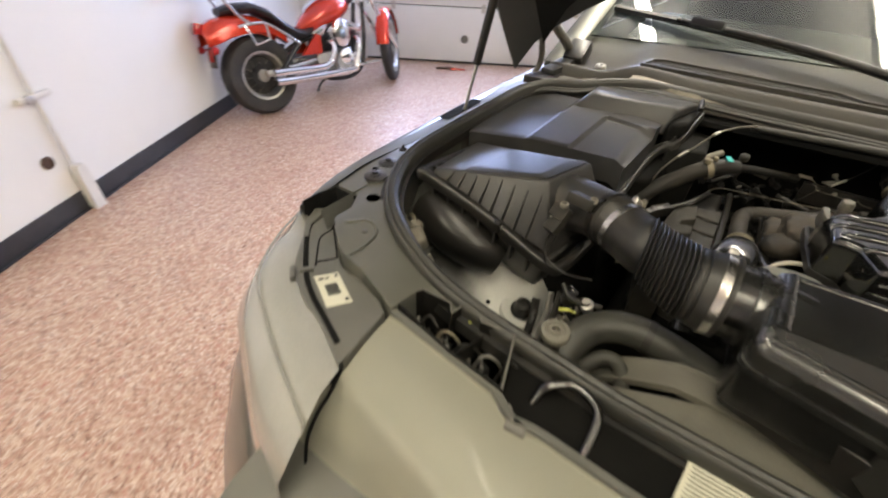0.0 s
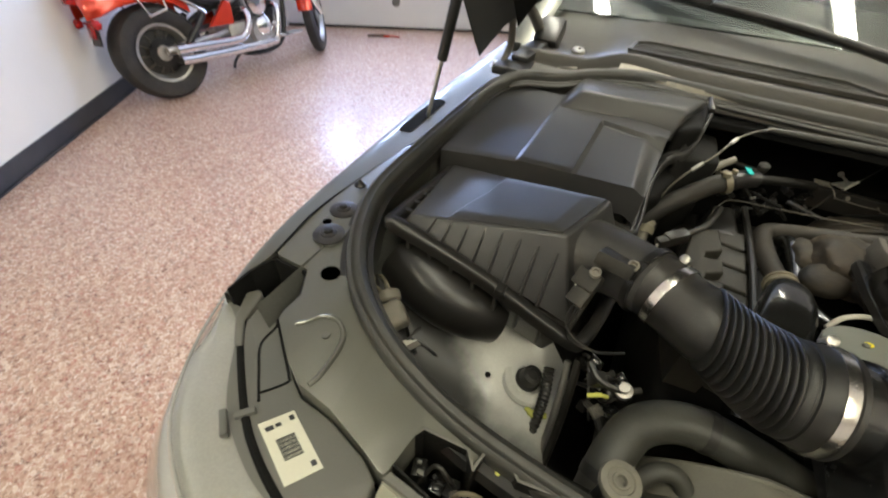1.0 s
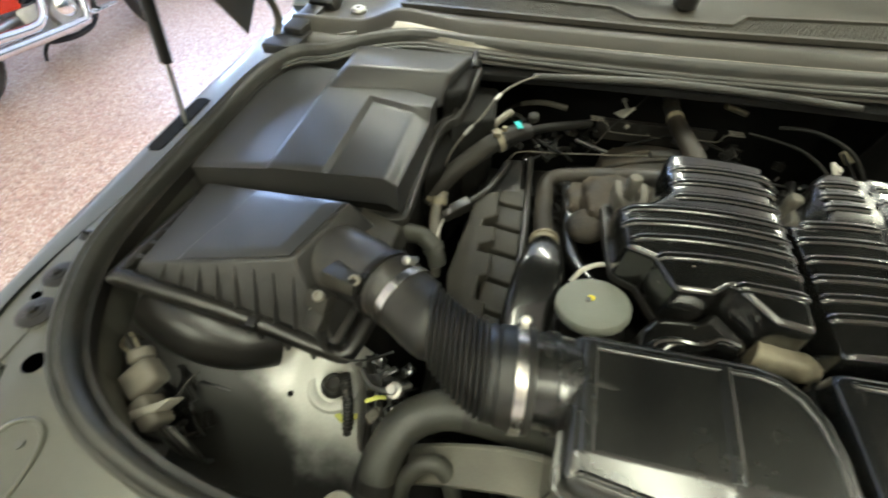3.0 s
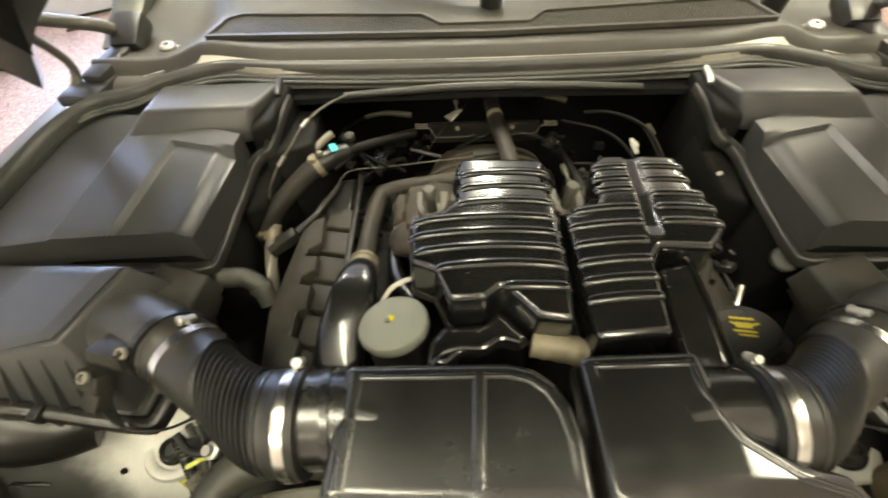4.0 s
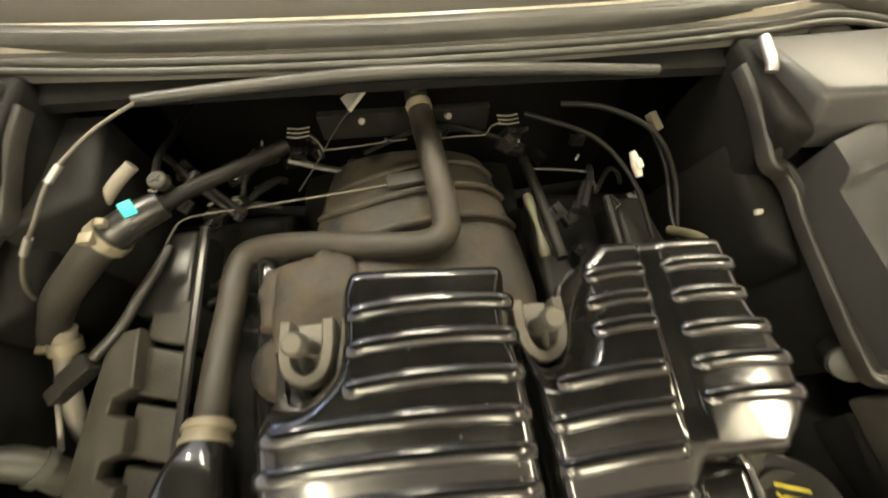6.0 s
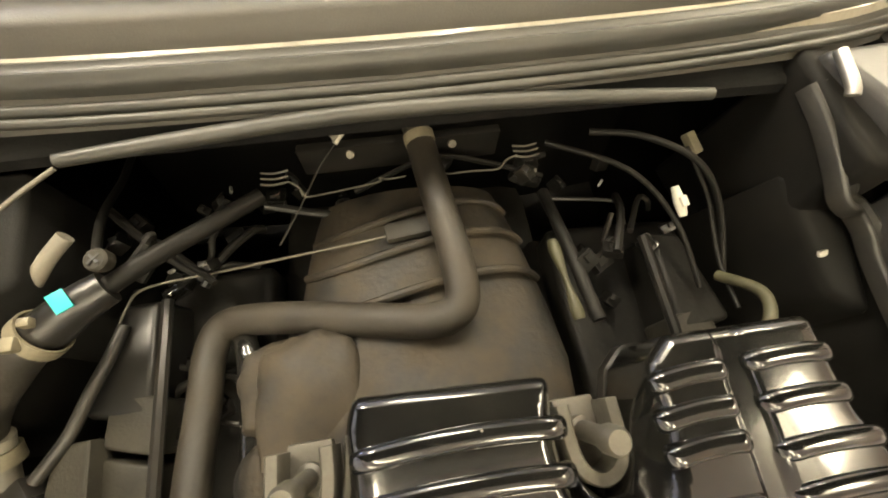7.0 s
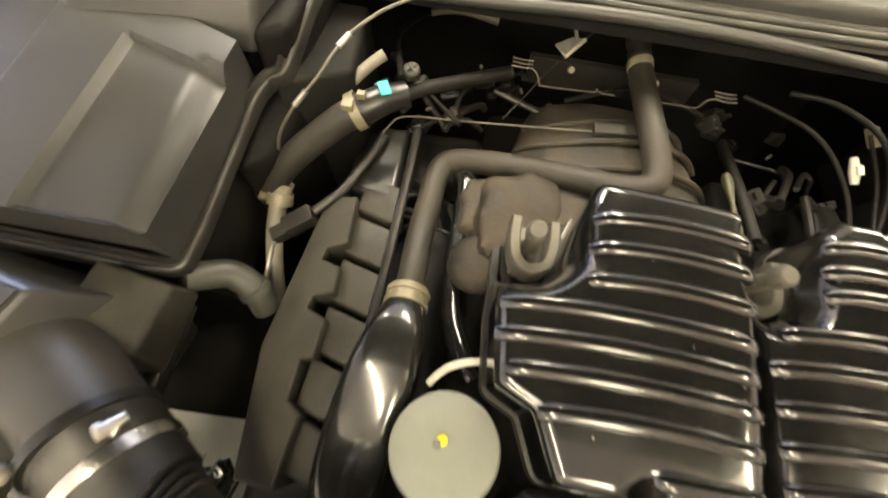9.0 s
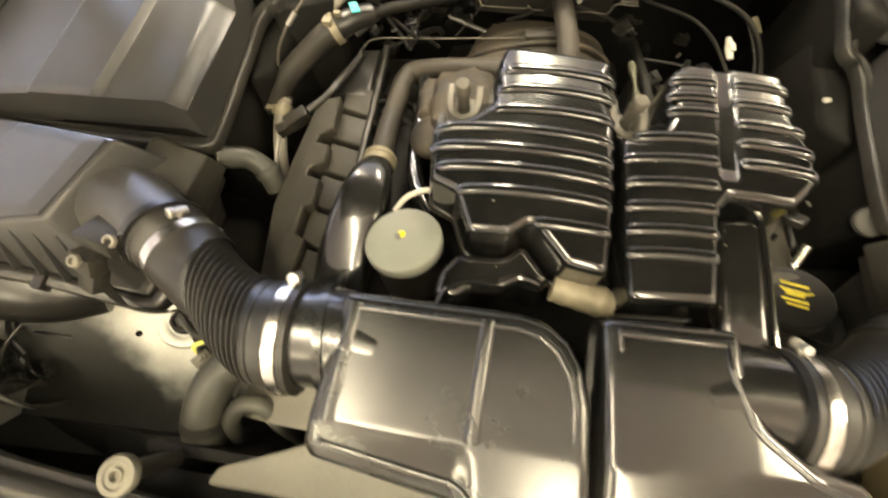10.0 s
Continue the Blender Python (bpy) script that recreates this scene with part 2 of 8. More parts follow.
def floor_material():
    """Epoxy floor strewn with colour flakes under a clear coat."""
    m = bpy.data.materials.new("flake_epoxy")
    m.use_nodes = True
    nt = m.node_tree
    n, link = nt.nodes, nt.links.new
    b = n["Principled BSDF"]
    geo = n.new("ShaderNodeTexCoord")
    warp = n.new("ShaderNodeTexNoise")
    warp.inputs["Scale"].default_value = 45.0
    push = n.new("ShaderNodeMix")
    push.data_type = "VECTOR"
    push.inputs["Factor"].default_value = 0.022
    link(geo.outputs["Object"], warp.inputs["Vector"])
    link(geo.outputs["Object"], push.inputs["A"])
    link(warp.outputs["Color"], push.inputs["B"])
    colors = []
    for sc in (80.0, 150.0):
        v = n.new("ShaderNodeTexVoronoi")
        v.inputs["Scale"].default_value = sc
        link(push.outputs["Result"], v.inputs["Vector"])
        sep = n.new("ShaderNodeSeparateColor")
        link(v.outputs["Color"], sep.inputs["Color"])
        ramp = n.new("ShaderNodeValToRGB")
        ramp.color_ramp.interpolation = "CONSTANT"
        stops = ((0.0, (0.19, 0.095, 0.065)), (0.08, (0.38, 0.21, 0.145)), (0.30, (0.49, 0.325, 0.235)), (0.56, (0.59, 0.43, 0.325)), (0.78, (0.70, 0.58, 0.48)), (0.93, (0.43, 0.19, 0.14)))
        while len(ramp.color_ramp.elements) < len(stops):
            ramp.color_ramp.elements.new(0.5)
        for e, (p, c) in zip(ramp.color_ramp.elements, stops):
            e.position, e.color = p, (*c, 1)
        link(sep.outputs[0], ramp.inputs["Fac"])
        colors.append(ramp.outputs["Color"])
    mix = n.new("ShaderNodeMix")
    mix.data_type = "RGBA"
    mix.inputs["Factor"].default_value = 0.48
    link(colors[0], mix.inputs["A"])
    link(colors[1], mix.inputs["B"])
    stain = n.new("ShaderNodeTexNoise")
    stain.inputs["Scale"].default_value, stain.inputs["Detail"].default_value = 1.6, 6.0
    link(geo.outputs["Object"], stain.inputs["Vector"])
    lev = n.new("ShaderNodeMapRange")
    lev.inputs["From Min"].default_value, lev.inputs["From Max"].default_value = 0.5, 0.8
    lev.inputs["To Max"].default_value = 0.4
    link(stain.outputs["Fac"], lev.inputs["Value"])
    dirt = n.new("ShaderNodeMix")
    dirt.data_type = "RGBA"
    dirt.inputs["B"].default_value = (0.30, 0.17, 0.12, 1)
    link(lev.outputs["Result"], dirt.inputs["Factor"])
    link(mix.outputs["Result"], dirt.inputs["A"])
    link(dirt.outputs["Result"], b.inputs["Base Color"])
    b.inputs["Roughness"].default_value = 0.42
    b.inputs["Coat Weight"].default_value = 0.35
    b.inputs["Coat Roughness"].default_value = 0.16
    wave = n.new("ShaderNodeTexNoise")
    wave.inputs["Scale"].default_value, wave.inputs["Detail"].default_value = 38.0, 3.0
    link(geo.outputs["Object"], wave.inputs["Vector"])
    bp = n.new("ShaderNodeBump")
    bp.inputs["Strength"].default_value, bp.inputs["Distance"].default_value = 0.35, 0.002
    link(wave.outputs["Fac"], bp.inputs["Height"])
    link(bp.outputs["Normal"], b.inputs["Coat Normal"])
    link(bp.outputs["Normal"], b.inputs["Normal"])
    return m


FLOORM = floor_material()


def shaded_wing_material():
    """Grey wing paint with the shade over its outer and front part put into the colour, with a ragged soft edge."""
    m = material("shaded_wing_paint", (0.60, 0.60, 0.55), 0.45, 0.1, 0.2, 0.12, 9.0, 300.0)
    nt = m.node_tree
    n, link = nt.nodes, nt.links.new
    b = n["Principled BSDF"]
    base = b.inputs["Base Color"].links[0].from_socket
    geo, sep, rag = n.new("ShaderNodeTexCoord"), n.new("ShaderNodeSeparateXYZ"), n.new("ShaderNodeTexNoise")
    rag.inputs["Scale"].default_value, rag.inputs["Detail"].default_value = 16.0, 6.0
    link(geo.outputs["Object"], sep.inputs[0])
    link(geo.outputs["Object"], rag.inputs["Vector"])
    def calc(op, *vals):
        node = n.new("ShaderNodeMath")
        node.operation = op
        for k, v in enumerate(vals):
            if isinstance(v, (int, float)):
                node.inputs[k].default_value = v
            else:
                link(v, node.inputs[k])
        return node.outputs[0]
    # d grows into the painted shade, outward and forward of a slanted line
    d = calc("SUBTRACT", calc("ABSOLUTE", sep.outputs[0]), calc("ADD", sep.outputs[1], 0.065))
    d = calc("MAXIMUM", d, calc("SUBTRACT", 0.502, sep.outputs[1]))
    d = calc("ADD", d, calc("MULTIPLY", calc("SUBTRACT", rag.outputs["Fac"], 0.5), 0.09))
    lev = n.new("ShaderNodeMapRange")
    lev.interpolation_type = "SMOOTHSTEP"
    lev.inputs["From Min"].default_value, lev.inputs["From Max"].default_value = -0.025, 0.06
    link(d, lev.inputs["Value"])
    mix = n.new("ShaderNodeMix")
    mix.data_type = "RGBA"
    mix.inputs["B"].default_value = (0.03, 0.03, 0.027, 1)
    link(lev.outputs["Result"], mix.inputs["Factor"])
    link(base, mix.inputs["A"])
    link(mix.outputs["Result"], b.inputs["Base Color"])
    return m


WINGM = shaded_wing_material()


# ---- building helpers ----
def finish(name, bm, mat, angle=38):
    """A bmesh as mesh data; a bmesh in a pair with its vertex normals keeps those normals."""
    bm, normals = bm if isinstance(bm, tuple) else (bm, None)
    if normals is None:
        bmesh.ops.recalc_face_normals(bm, faces=bm.faces)
    me = bpy.data.meshes.new(name)
    bm.to_mesh(me)
    bm.free()
    me.materials.append(mat)
    me.polygons.foreach_set("use_smooth", [True] * len(me.polygons))
    if normals is None:
        me.set_sharp_from_angle(angle=radians(angle))
    else:
        me.normals_split_custom_set_from_vertices(normals)
    return me


def thing(name, place, label, category, group="", kind=""):
    ob = new(name)
    ob.empty_display_size = 0.05
    ob.location = place
    return tagged(ob, label, category, group, kind)


def part(name, bm, mat, parent, label="", angle=38):
    """Links a bmesh, given in world metres, as one mesh under a thing or a part."""
    ob = new(name, finish(name, bm, mat, angle))
    ob.parent = parent
    base, up = Vector(parent.location), parent.parent
    while up:
        base, up = base + Vector(up.location), up.parent
    ob.matrix_parent_inverse = Matrix.Translation(-base) if parent.type == "EMPTY" else Matrix.Identity(4)
    if label:
        ob["label"] = label
    return ob


def solo(name, bm, mat, label, category, group="", kind="", angle=38):
    """A thing that is one single mesh."""
    return tagged(new(name, finish(name, bm, mat, angle)), label, category, group, kind)


def join(*many):
    out = bmesh.new()
    for bm in many:
        me = bpy.data.meshes.new("tmp")
        bm.to_mesh(me)
        bm.free()
        out.from_mesh(me)
        bpy.data.meshes.remove(me)
    return out


def box(c, size, bevel=0.0, rot=(0, 0, 0), seg=2):
    bm = bmesh.new()
    bmesh.ops.create_cube(bm, size=1)
    bmesh.ops.scale(bm, vec=size, verts=bm.verts)
    if bevel:
        bmesh.ops.bevel(bm, geom=bm.edges[:], offset=bevel, segments=seg, affect="EDGES", profile=0.6)
    bmesh.ops.transform(bm, matrix=pose(*c, *rot), verts=bm.verts)
    return bm


def gbox(s0, s1, d0, d1, z0, z1, bevel=0.0):
    """A box in the garage's own axes."""
    bm = box((0, 0, 0), (abs(s1 - s0), abs(d1 - d0), abs(z1 - z0)), bevel)
    bmesh.ops.transform(bm, matrix=Matrix.Translation(gar((s0 + s1) / 2, (d0 + d1) / 2, (z0 + z1) / 2)) @ GROT, verts=bm.verts)
    return bm


def curve(points, steps=8, closed=False):
    """A smooth line through the points."""
    p = [Vector(q) for q in points]
    out, n = [], len(p)
    for i in range(n if closed else n - 1):
        a, b, c, d = (p[(i + k) % n] if closed else p[min(max(i + k, 0), n - 1)] for k in (-1, 0, 1, 2))
        for k in range(steps):
            t = k / steps
            out.append(0.5 * (2 * b + (c - a) * t + (2 * a - 5 * b + 4 * c - d) * t * t + (3 * b - a - 3 * c + d) * t ** 3))
    if not closed:
        out.append(p[-1])
    return out


def sweep(line, section, closed=False, up=None, cap=True):
    """Carries a section, given as a function of the way along (0 to 1) that returns (right, up) pairs, along a line."""
    bm = bmesh.new()
    n = len(line)
    rings, side = [], None
    for i, q in enumerate(line):
        tang = (line[(i + 1) % n] - line[i - 1]) if closed else (line[min(i + 1, n - 1)] - line[max(i - 1, 0)])
        tang.normalize()
        if up is not None:
            side = tang.cross(Vector(up)).normalized()
        elif side is None:
            side = tang.cross(Vector((0, 0, 1)) if abs(tang.z) < 0.9 else Vector((1, 0, 0))).normalized()
        else:
            side = (side - tang * side.dot(tang)).normalized()
        over = side.cross(tang)
        rings.append([bm.verts.new(q + side * a + over * b) for a, b in section(i / max(n - 1, 1))])
    m = len(rings[0])
    for i in range(n if closed else n - 1):
        a, b = rings[i], rings[(i + 1) % n]
        for k in range(m):
            bm.faces.new((a[k], a[(k + 1) % m], b[(k + 1) % m], b[k]))
    if cap and not closed:
        bm.faces.new(rings[0]), bm.faces.new(rings[-1])
    return bm


def circle(r, seg=14):
    return [(r * math.cos(2 * math.pi * k / seg), r * math.sin(2 * math.pi * k / seg)) for k in range(seg)]


def tube(points, r, steps=8, seg=14, closed=False, straight=False):
    line = [Vector(q) for q in points] if straight else curve(points, steps, closed)
    rad = r if callable(r) else (lambda u: r)
    return sweep(line, lambda u: circle(rad(u), seg), closed)


def lathe(profile, centre, axis=(0, 0, 1), seg=32, cap=True):
    """Turns (radius, height) pairs round an axis through centre."""
    turn = Vector((0, 0, 1)).rotation_difference(Vector(axis).normalized()).to_matrix()
    bm = bmesh.new()
    rings = [[bm.verts.new(Vector(centre) + turn @ Vector((r * math.cos(2 * math.pi * k / seg), r * math.sin(2 * math.pi * k / seg), h))) for k in range(seg)] for r, h in profile]
    for a, b in zip(rings, rings[1:]):
        for k in range(seg):
            bm.faces.new((a[k], a[(k + 1) % seg], b[(k + 1) % seg], b[k]))
    if cap:
        bm.faces.new(rings[0]), bm.faces.new(rings[-1])
    return bm


def loft(rings, cap=True, closed=True):
    bm = bmesh.new()
    rows = [[bm.verts.new(q) for q in ring] for ring in rings]
    m = len(rows[0])
    for a, b in zip(rows, rows[1:]):
        for k in range(m if closed else m - 1):
            bm.faces.new((a[k], a[(k + 1) % m], b[(k + 1) % m], b[k]))
    if cap:
        bm.faces.new(rows[0]), bm.faces.new(rows[-1])
    return bm


def rounded(outline, r, seg=4):
    """An outline of (x, y) with its corners rounded; r is one radius, or one for each corner."""
    out, n = [], len(outline)
    for i in range(n):
        a, b, c = (Vector(outline[(i + k) % n]) for k in (-1, 0, 1))
        rad = r[i] if isinstance(r, (list, tuple)) else r
        u, v = (a - b).normalized(), (c - b).normalized()
        ang = max(0.05, math.acos(max(-1, min(1, u.dot(v)))))
        cut = min(rad / math.tan(ang / 2), 0.48 * (a - b).length, 0.48 * (c - b).length)
        if rad <= 0 or cut < 1e-5:
            out.append(b)
            continue
        p, q = b + u * cut, b + v * cut
        for k in range(seg + 1):
            t = k / seg
            out.append((1 - t) ** 2 * p + 2 * t * (1 - t) * b + t * t * q)
    return out


def slab(outline, z0, z1, bevel=0.004, zfun=None, cuts=(), seg=3):
    """An outline raised from z0 to z1 with a rounded upper rim; zfun(x, y) lifts the top, cuts are (x or y, places)."""
    bm = bmesh.new()
    face = bm.faces.new([bm.verts.new((p[0], p[1], z1)) for p in outline])
    for axis, places in cuts:
        for v in places:
            co, no = ((v, 0, 0), (1, 0, 0)) if axis == "x" else ((0, v, 0), (0, 1, 0))
            bmesh.ops.bisect_plane(bm, geom=bm.verts[:] + bm.edges[:] + bm.faces[:], plane_co=co, plane_no=no)
    rim = [e for e in bm.edges if e.is_boundary]
    made = bmesh.ops.extrude_edge_only(bm, edges=rim)["geom"]
    low = [v for v in made if isinstance(v, bmesh.types.BMVert)]
    for v in low:
        v.co.z = z0
    if bevel:
        lows = set(low)
        top = [e for e in bm.edges if len(e.link_faces) == 2 and not any(v in lows for v in e.verts) and any(any(v in lows for v in f.verts) for f in e.link_faces)]
        bmesh.ops.bevel(bm, geom=top, offset=bevel, segments=seg, affect="EDGES", profile=0.5, clamp_overlap=True)
    if zfun:
        for v in bm.verts:
            if v.co.z > z0 + 1e-4:
                k = (v.co.z - z0) / (z1 - z0)
                v.co.z += zfun(v.co.x, v.co.y) * min(1.0, max(0.0, k))
    return bm


def ss(a, b, x):
    t = min(1.0, max(0.0, (x - a) / (b - a)))
    return t * t * (3 - 2 * t)


def patch(c00, c10, c11, c01, nu, nv, lift, drop=0.03, inward=0.0):
    """A four-cornered sheet with relief lift(u, v) and a skirt that falls from its rim."""
    a, b, c, d = (Vector(q) for q in (c00, c10, c11, c01))
    mid = (a + b + c + d) / 4
    bm = bmesh.new()
    g = []
    for j in range(nv + 1):
        v = j / nv
        row = []
        for i in range(nu + 1):
            u = i / nu
            q = a * (1 - u) * (1 - v) + b * u * (1 - v) + c * u * v + d * (1 - u) * v
            row.append(bm.verts.new(q + Vector((0, 0, lift(u, v)))))
        g.append(row)
    for j in range(nv):
        for i in range(nu):
            bm.faces.new((g[j][i], g[j][i + 1], g[j + 1][i + 1], g[j + 1][i]))
    rim = g[0][:-1] + [r[-1] for r in g[:-1]] + g[-1][:0:-1] + [r[0] for r in g[:0:-1]]
    dep = drop if callable(drop) else (lambda q: drop)
    low = []
    for v in rim:
        out = (v.co - mid)
        out.z = 0
        low.append(bm.verts.new(v.co + out.normalized() * inward - Vector((0, 0, dep(v.co)))))
    n = len(rim)
    for k in range(n):
        bm.faces.new((rim[k], rim[(k + 1) % n], low[(k + 1) % n], low[k]))
    return bm


def bolt(c, r=0.007, h=0.006, axis=(0, 0, 1), washer=True):
    prof = ([(r * 1.7, 0), (r * 1.7, 0.0015), (r, 0.0016)] if washer else [(r, 0)]) + [(r, h), (r * 0.8, h + 0.001)]
    return lathe(prof, c, axis, 12)


def edge_distance(p, outline):
    """How far each point lies from an outline's edge."""
    a = np.array([(q[0], q[1]) for q in outline])
    d = np.roll(a, -1, axis=0) - a
    rel = p[:, None, :] - a[None]
    t = np.clip((rel * d).sum(-1) / np.maximum((d * d).sum(-1), 1e-12), 0, 1)
    return np.sqrt(((rel - t[..., None] * d) ** 2).sum(-1)).min(1)


def inside(p, outline):
    a = np.array([(q[0], q[1]) for q in outline])
    b = np.roll(a, -1, axis=0)
    x, y = p[:, :1], p[:, 1:]
    cross = ((a[:, 1] > y) != (b[:, 1] > y)) & (x < (b[:, 0] - a[:, 0]) * (y - a[:, 1]) / (b[:, 1] - a[:, 1] + 1e-12) + a[:, 0])
    return cross.sum(1) % 2 == 1


def dome(outline, z0, z1, r, zfun=None, step=0.006):
    """A moulded cover: an outline with upright sides, a shoulder of radius r and a top shaped by zfun(x, y)."""
    line = []
    n = len(outline)
    for i in range(n):
        a, b = Vector(outline[i][:2]), Vector(outline[(i + 1) % n][:2])
        k = max(1, int((b - a).length / step))
        line += [a.lerp(b, j / k) for j in range(k)]
    arr = np.array([(q.x, q.y) for q in line])
    tang = np.roll(arr, -1, axis=0) - np.roll(arr, 1, axis=0)
    area2 = (arr[:, 0] * np.roll(arr[:, 1], -1) - np.roll(arr[:, 0], -1) * arr[:, 1]).sum()
    nrm = np.stack([-tang[:, 1], tang[:, 0]], 1) * (1 if area2 > 0 else -1)
    nrm /= np.linalg.norm(nrm, axis=1)[:, None]
    rings = [arr + nrm * r * f for f in (0.05, 0.16, 0.33, 0.55, 0.8, 1.05)]
    lo, hi = arr.min(0), arr.max(0)
    gx, gy = np.meshgrid(np.arange(lo[0], hi[0], step * 1.15), np.arange(lo[1], hi[1], step * 1.15))
    grid_pts = np.stack([gx.ravel(), gy.ravel()], 1)
    free = []
    for f, ring in zip((0.05, 0.16, 0.33, 0.55, 0.8, 1.05), rings):
        free.append(ring[inside(ring, line) & (edge_distance(ring, line) > r * f * 0.96)])
    free.append(grid_pts[inside(grid_pts, line) & (edge_distance(grid_pts, line) > r * 1.05 + step * 0.5)])
    free = np.concatenate(free)
    pts = [Vector(q) for q in arr] + [Vector(q) for q in free]
    m = len(arr)
    vs, _, fs, *_ = mathutils.geometry.delaunay_2d_cdt(pts, [(i, (i + 1) % m) for i in range(m)], [list(range(m))], 1, 1e-6)
    flat = np.array([(v.x, v.y) for v in vs])
    d = np.minimum(edge_distance(flat, line), r)
    up = np.sqrt(np.maximum(0, 1 - (1 - d / r) ** 2))
    zf = zfun or (lambda x, y: 0.0)
    e = 0.0008
    gx = (edge_distance(flat + (e, 0), line) - edge_distance(flat - (e, 0), line))
    gy = (edge_distance(flat + (0, e), line) - edge_distance(flat - (0, e), line))
    # on the very rim the distance has no slope: take the outline's own inward direction there
    near = np.argmin(((flat[:, None, :] - arr[None]) ** 2).sum(-1), axis=1) if len(flat) * len(arr) < 4e6 else None
    if near is not None:
        on = edge_distance(flat, line) < e * 1.5
        gx, gy = np.where(on, nrm[near][:, 0], gx), np.where(on, nrm[near][:, 1], gy)
    size = np.maximum(np.hypot(gx, gy), 1e-9)
    gx, gy = gx / size, gy / size
    bm = bmesh.new()
    top, normals = [], []
    for (x, y), u, dx, dy, q in zip(flat, up, gx, gy, d):
        top.append(bm.verts.new((x, y, z1 - r * (1 - u) + zf(x, y))))
        sx, sy = (zf(x + e, y) - zf(x - e, y)) / (2 * e), (zf(x, y + e) - zf(x, y - e)) / (2 * e)
        k = 1 - q / r
        normals.append(Vector((-dx * k - sx * max(u, 0.05), -dy * k - sy * max(u, 0.05), u + 1e-3)).normalized())
    for f in fs:
        face = bm.faces.new([top[i] for i in f])
        face.normal_update()
        if face.normal.z < 0:
            face.normal_flip()
    rim = [e_ for e_ in bm.edges if e_.is_boundary]
    bm.verts.index_update()
    high, low = {}, {}
    for edge in rim:
        for v in edge.verts:
            if v.index not in high:
                n = normals[v.index]
                out = Vector((n.x, n.y, 0.0)).normalized()
                high[v.index], low[v.index] = bm.verts.new(v.co), bm.verts.new((v.co.x + out.x * 0.003, v.co.y + out.y * 0.003, z0))
                normals += [out, out]
    for edge in rim:
        p, q = edge.verts[0].index, edge.verts[1].index
        face = bm.faces.new((high[p], high[q], low[q], low[p]))
        face.normal_update()
        if face.normal.dot(normals[p]) < 0:
            face.normal_flip()
    return bm, normals


def upright_walls(line, z0, z1, thick):
    many = []
    for a, b in zip(line, line[1:]):
        a, b = Vector(a), Vector(b)
        d = b - a
        many.append(box(((a.x + b.x) / 2, (a.y + b.y) / 2, (z0 + z1) / 2), (d.length + thick, thick, z1 - z0), 0.0012, (0, 0, math.degrees(math.atan2(d.y, d.x)))))
    return many


# ---- the garage ----
solo("floor", gbox(BACK - 0.3, DOOR_S + 0.6, -0.3, WIDE + 0.3, -0.12, 0.0), FLOORM, "glossy epoxy floor with pink, tan and white flakes", "floor", kind="structure")
solo("ceiling", gbox(BACK - 0.3, DOOR_S + 0.3, -0.3, WIDE + 0.3, CEIL, CEIL + 0.12), CEILM, "plain white painted garage ceiling", "ceiling", kind="structure")
solo("wall_west", gbox(BACK - 0.15, DOOR_S + 0.02, -0.15, 0.0, 0, CEIL), WALLM, "smooth white painted garage side wall", "wall", kind="structure")
solo("wall_east", gbox(BACK - 0.15, DOOR_S + 0.02, WIDE, WIDE + 0.15, 0, CEIL), WALLM, "plain white garage side wall", "wall", kind="structure")
solo("wall_south", gbox(BACK - 0.15, BACK, 0.0, WIDE, 0, CEIL), WALLM, "plain white wall at the garage's inner end", "wall", kind="structure")
D0, D1, DH, SEC = 0.78, 5.68, 2.40, 0.60
solo("wall_north", join(gbox(DOOR_S + 0.02, DOOR_S + 0.17, -0.15, D0, 0, CEIL), gbox(DOOR_S + 0.02, DOOR_S + 0.17, D1, WIDE + 0.15, 0, CEIL),
     gbox(DOOR_S + 0.02, DOOR_S + 0.17, D0, D1, DH, CEIL)), WALLM, "white wall round the garage door", "wall", kind="structure")
solo("baseboard", join(gbox(BACK, DOOR_S + 0.015, 0.0, 0.012, 0.0, 0.115, 0.003), gbox(BACK, DOOR_S + 0.015, 0.012, 0.024, 0.0, 0.012, 0.003)),
     BASEM, "black rubber cove baseboard along the white wall", "baseboard", kind="structure")

door = thing("door_1", gar(DOOR_S + 0.06, (D0 + D1) / 2), "closed white sectional garage door with small windows", "garage door", kind="structure")
PANES = [(D0 + 0.20 + i * 0.675, D0 + 0.62 + i * 0.675) for i in range(7)]
for k in range(4):
    z0, z1 = k * SEC + 0.012, (k + 1) * SEC - 0.003
    if k == 2:
        wz0, wz1 = z0 + 0.10, z1 - 0.09
        bits = [gbox(DOOR_S + 0.04, DOOR_S + 0.08, D0, D1, z0, wz0), gbox(DOOR_S + 0.04, DOOR_S + 0.08, D0, D1, wz1, z1)]
        edges = [D0] + [e for p in PANES for e in p] + [D1]
        bits += [gbox(DOOR_S + 0.04, DOOR_S + 0.08, edges[i], edges[i + 1], wz0, wz1) for i in range(0, len(edges), 2)]
        part("panel", join(*bits), DOORM, door)
    else:
        part("panel", gbox(DOOR_S + 0.04, DOOR_S + 0.08, D0, D1, z0, z1, 0.004), DOORM, door)
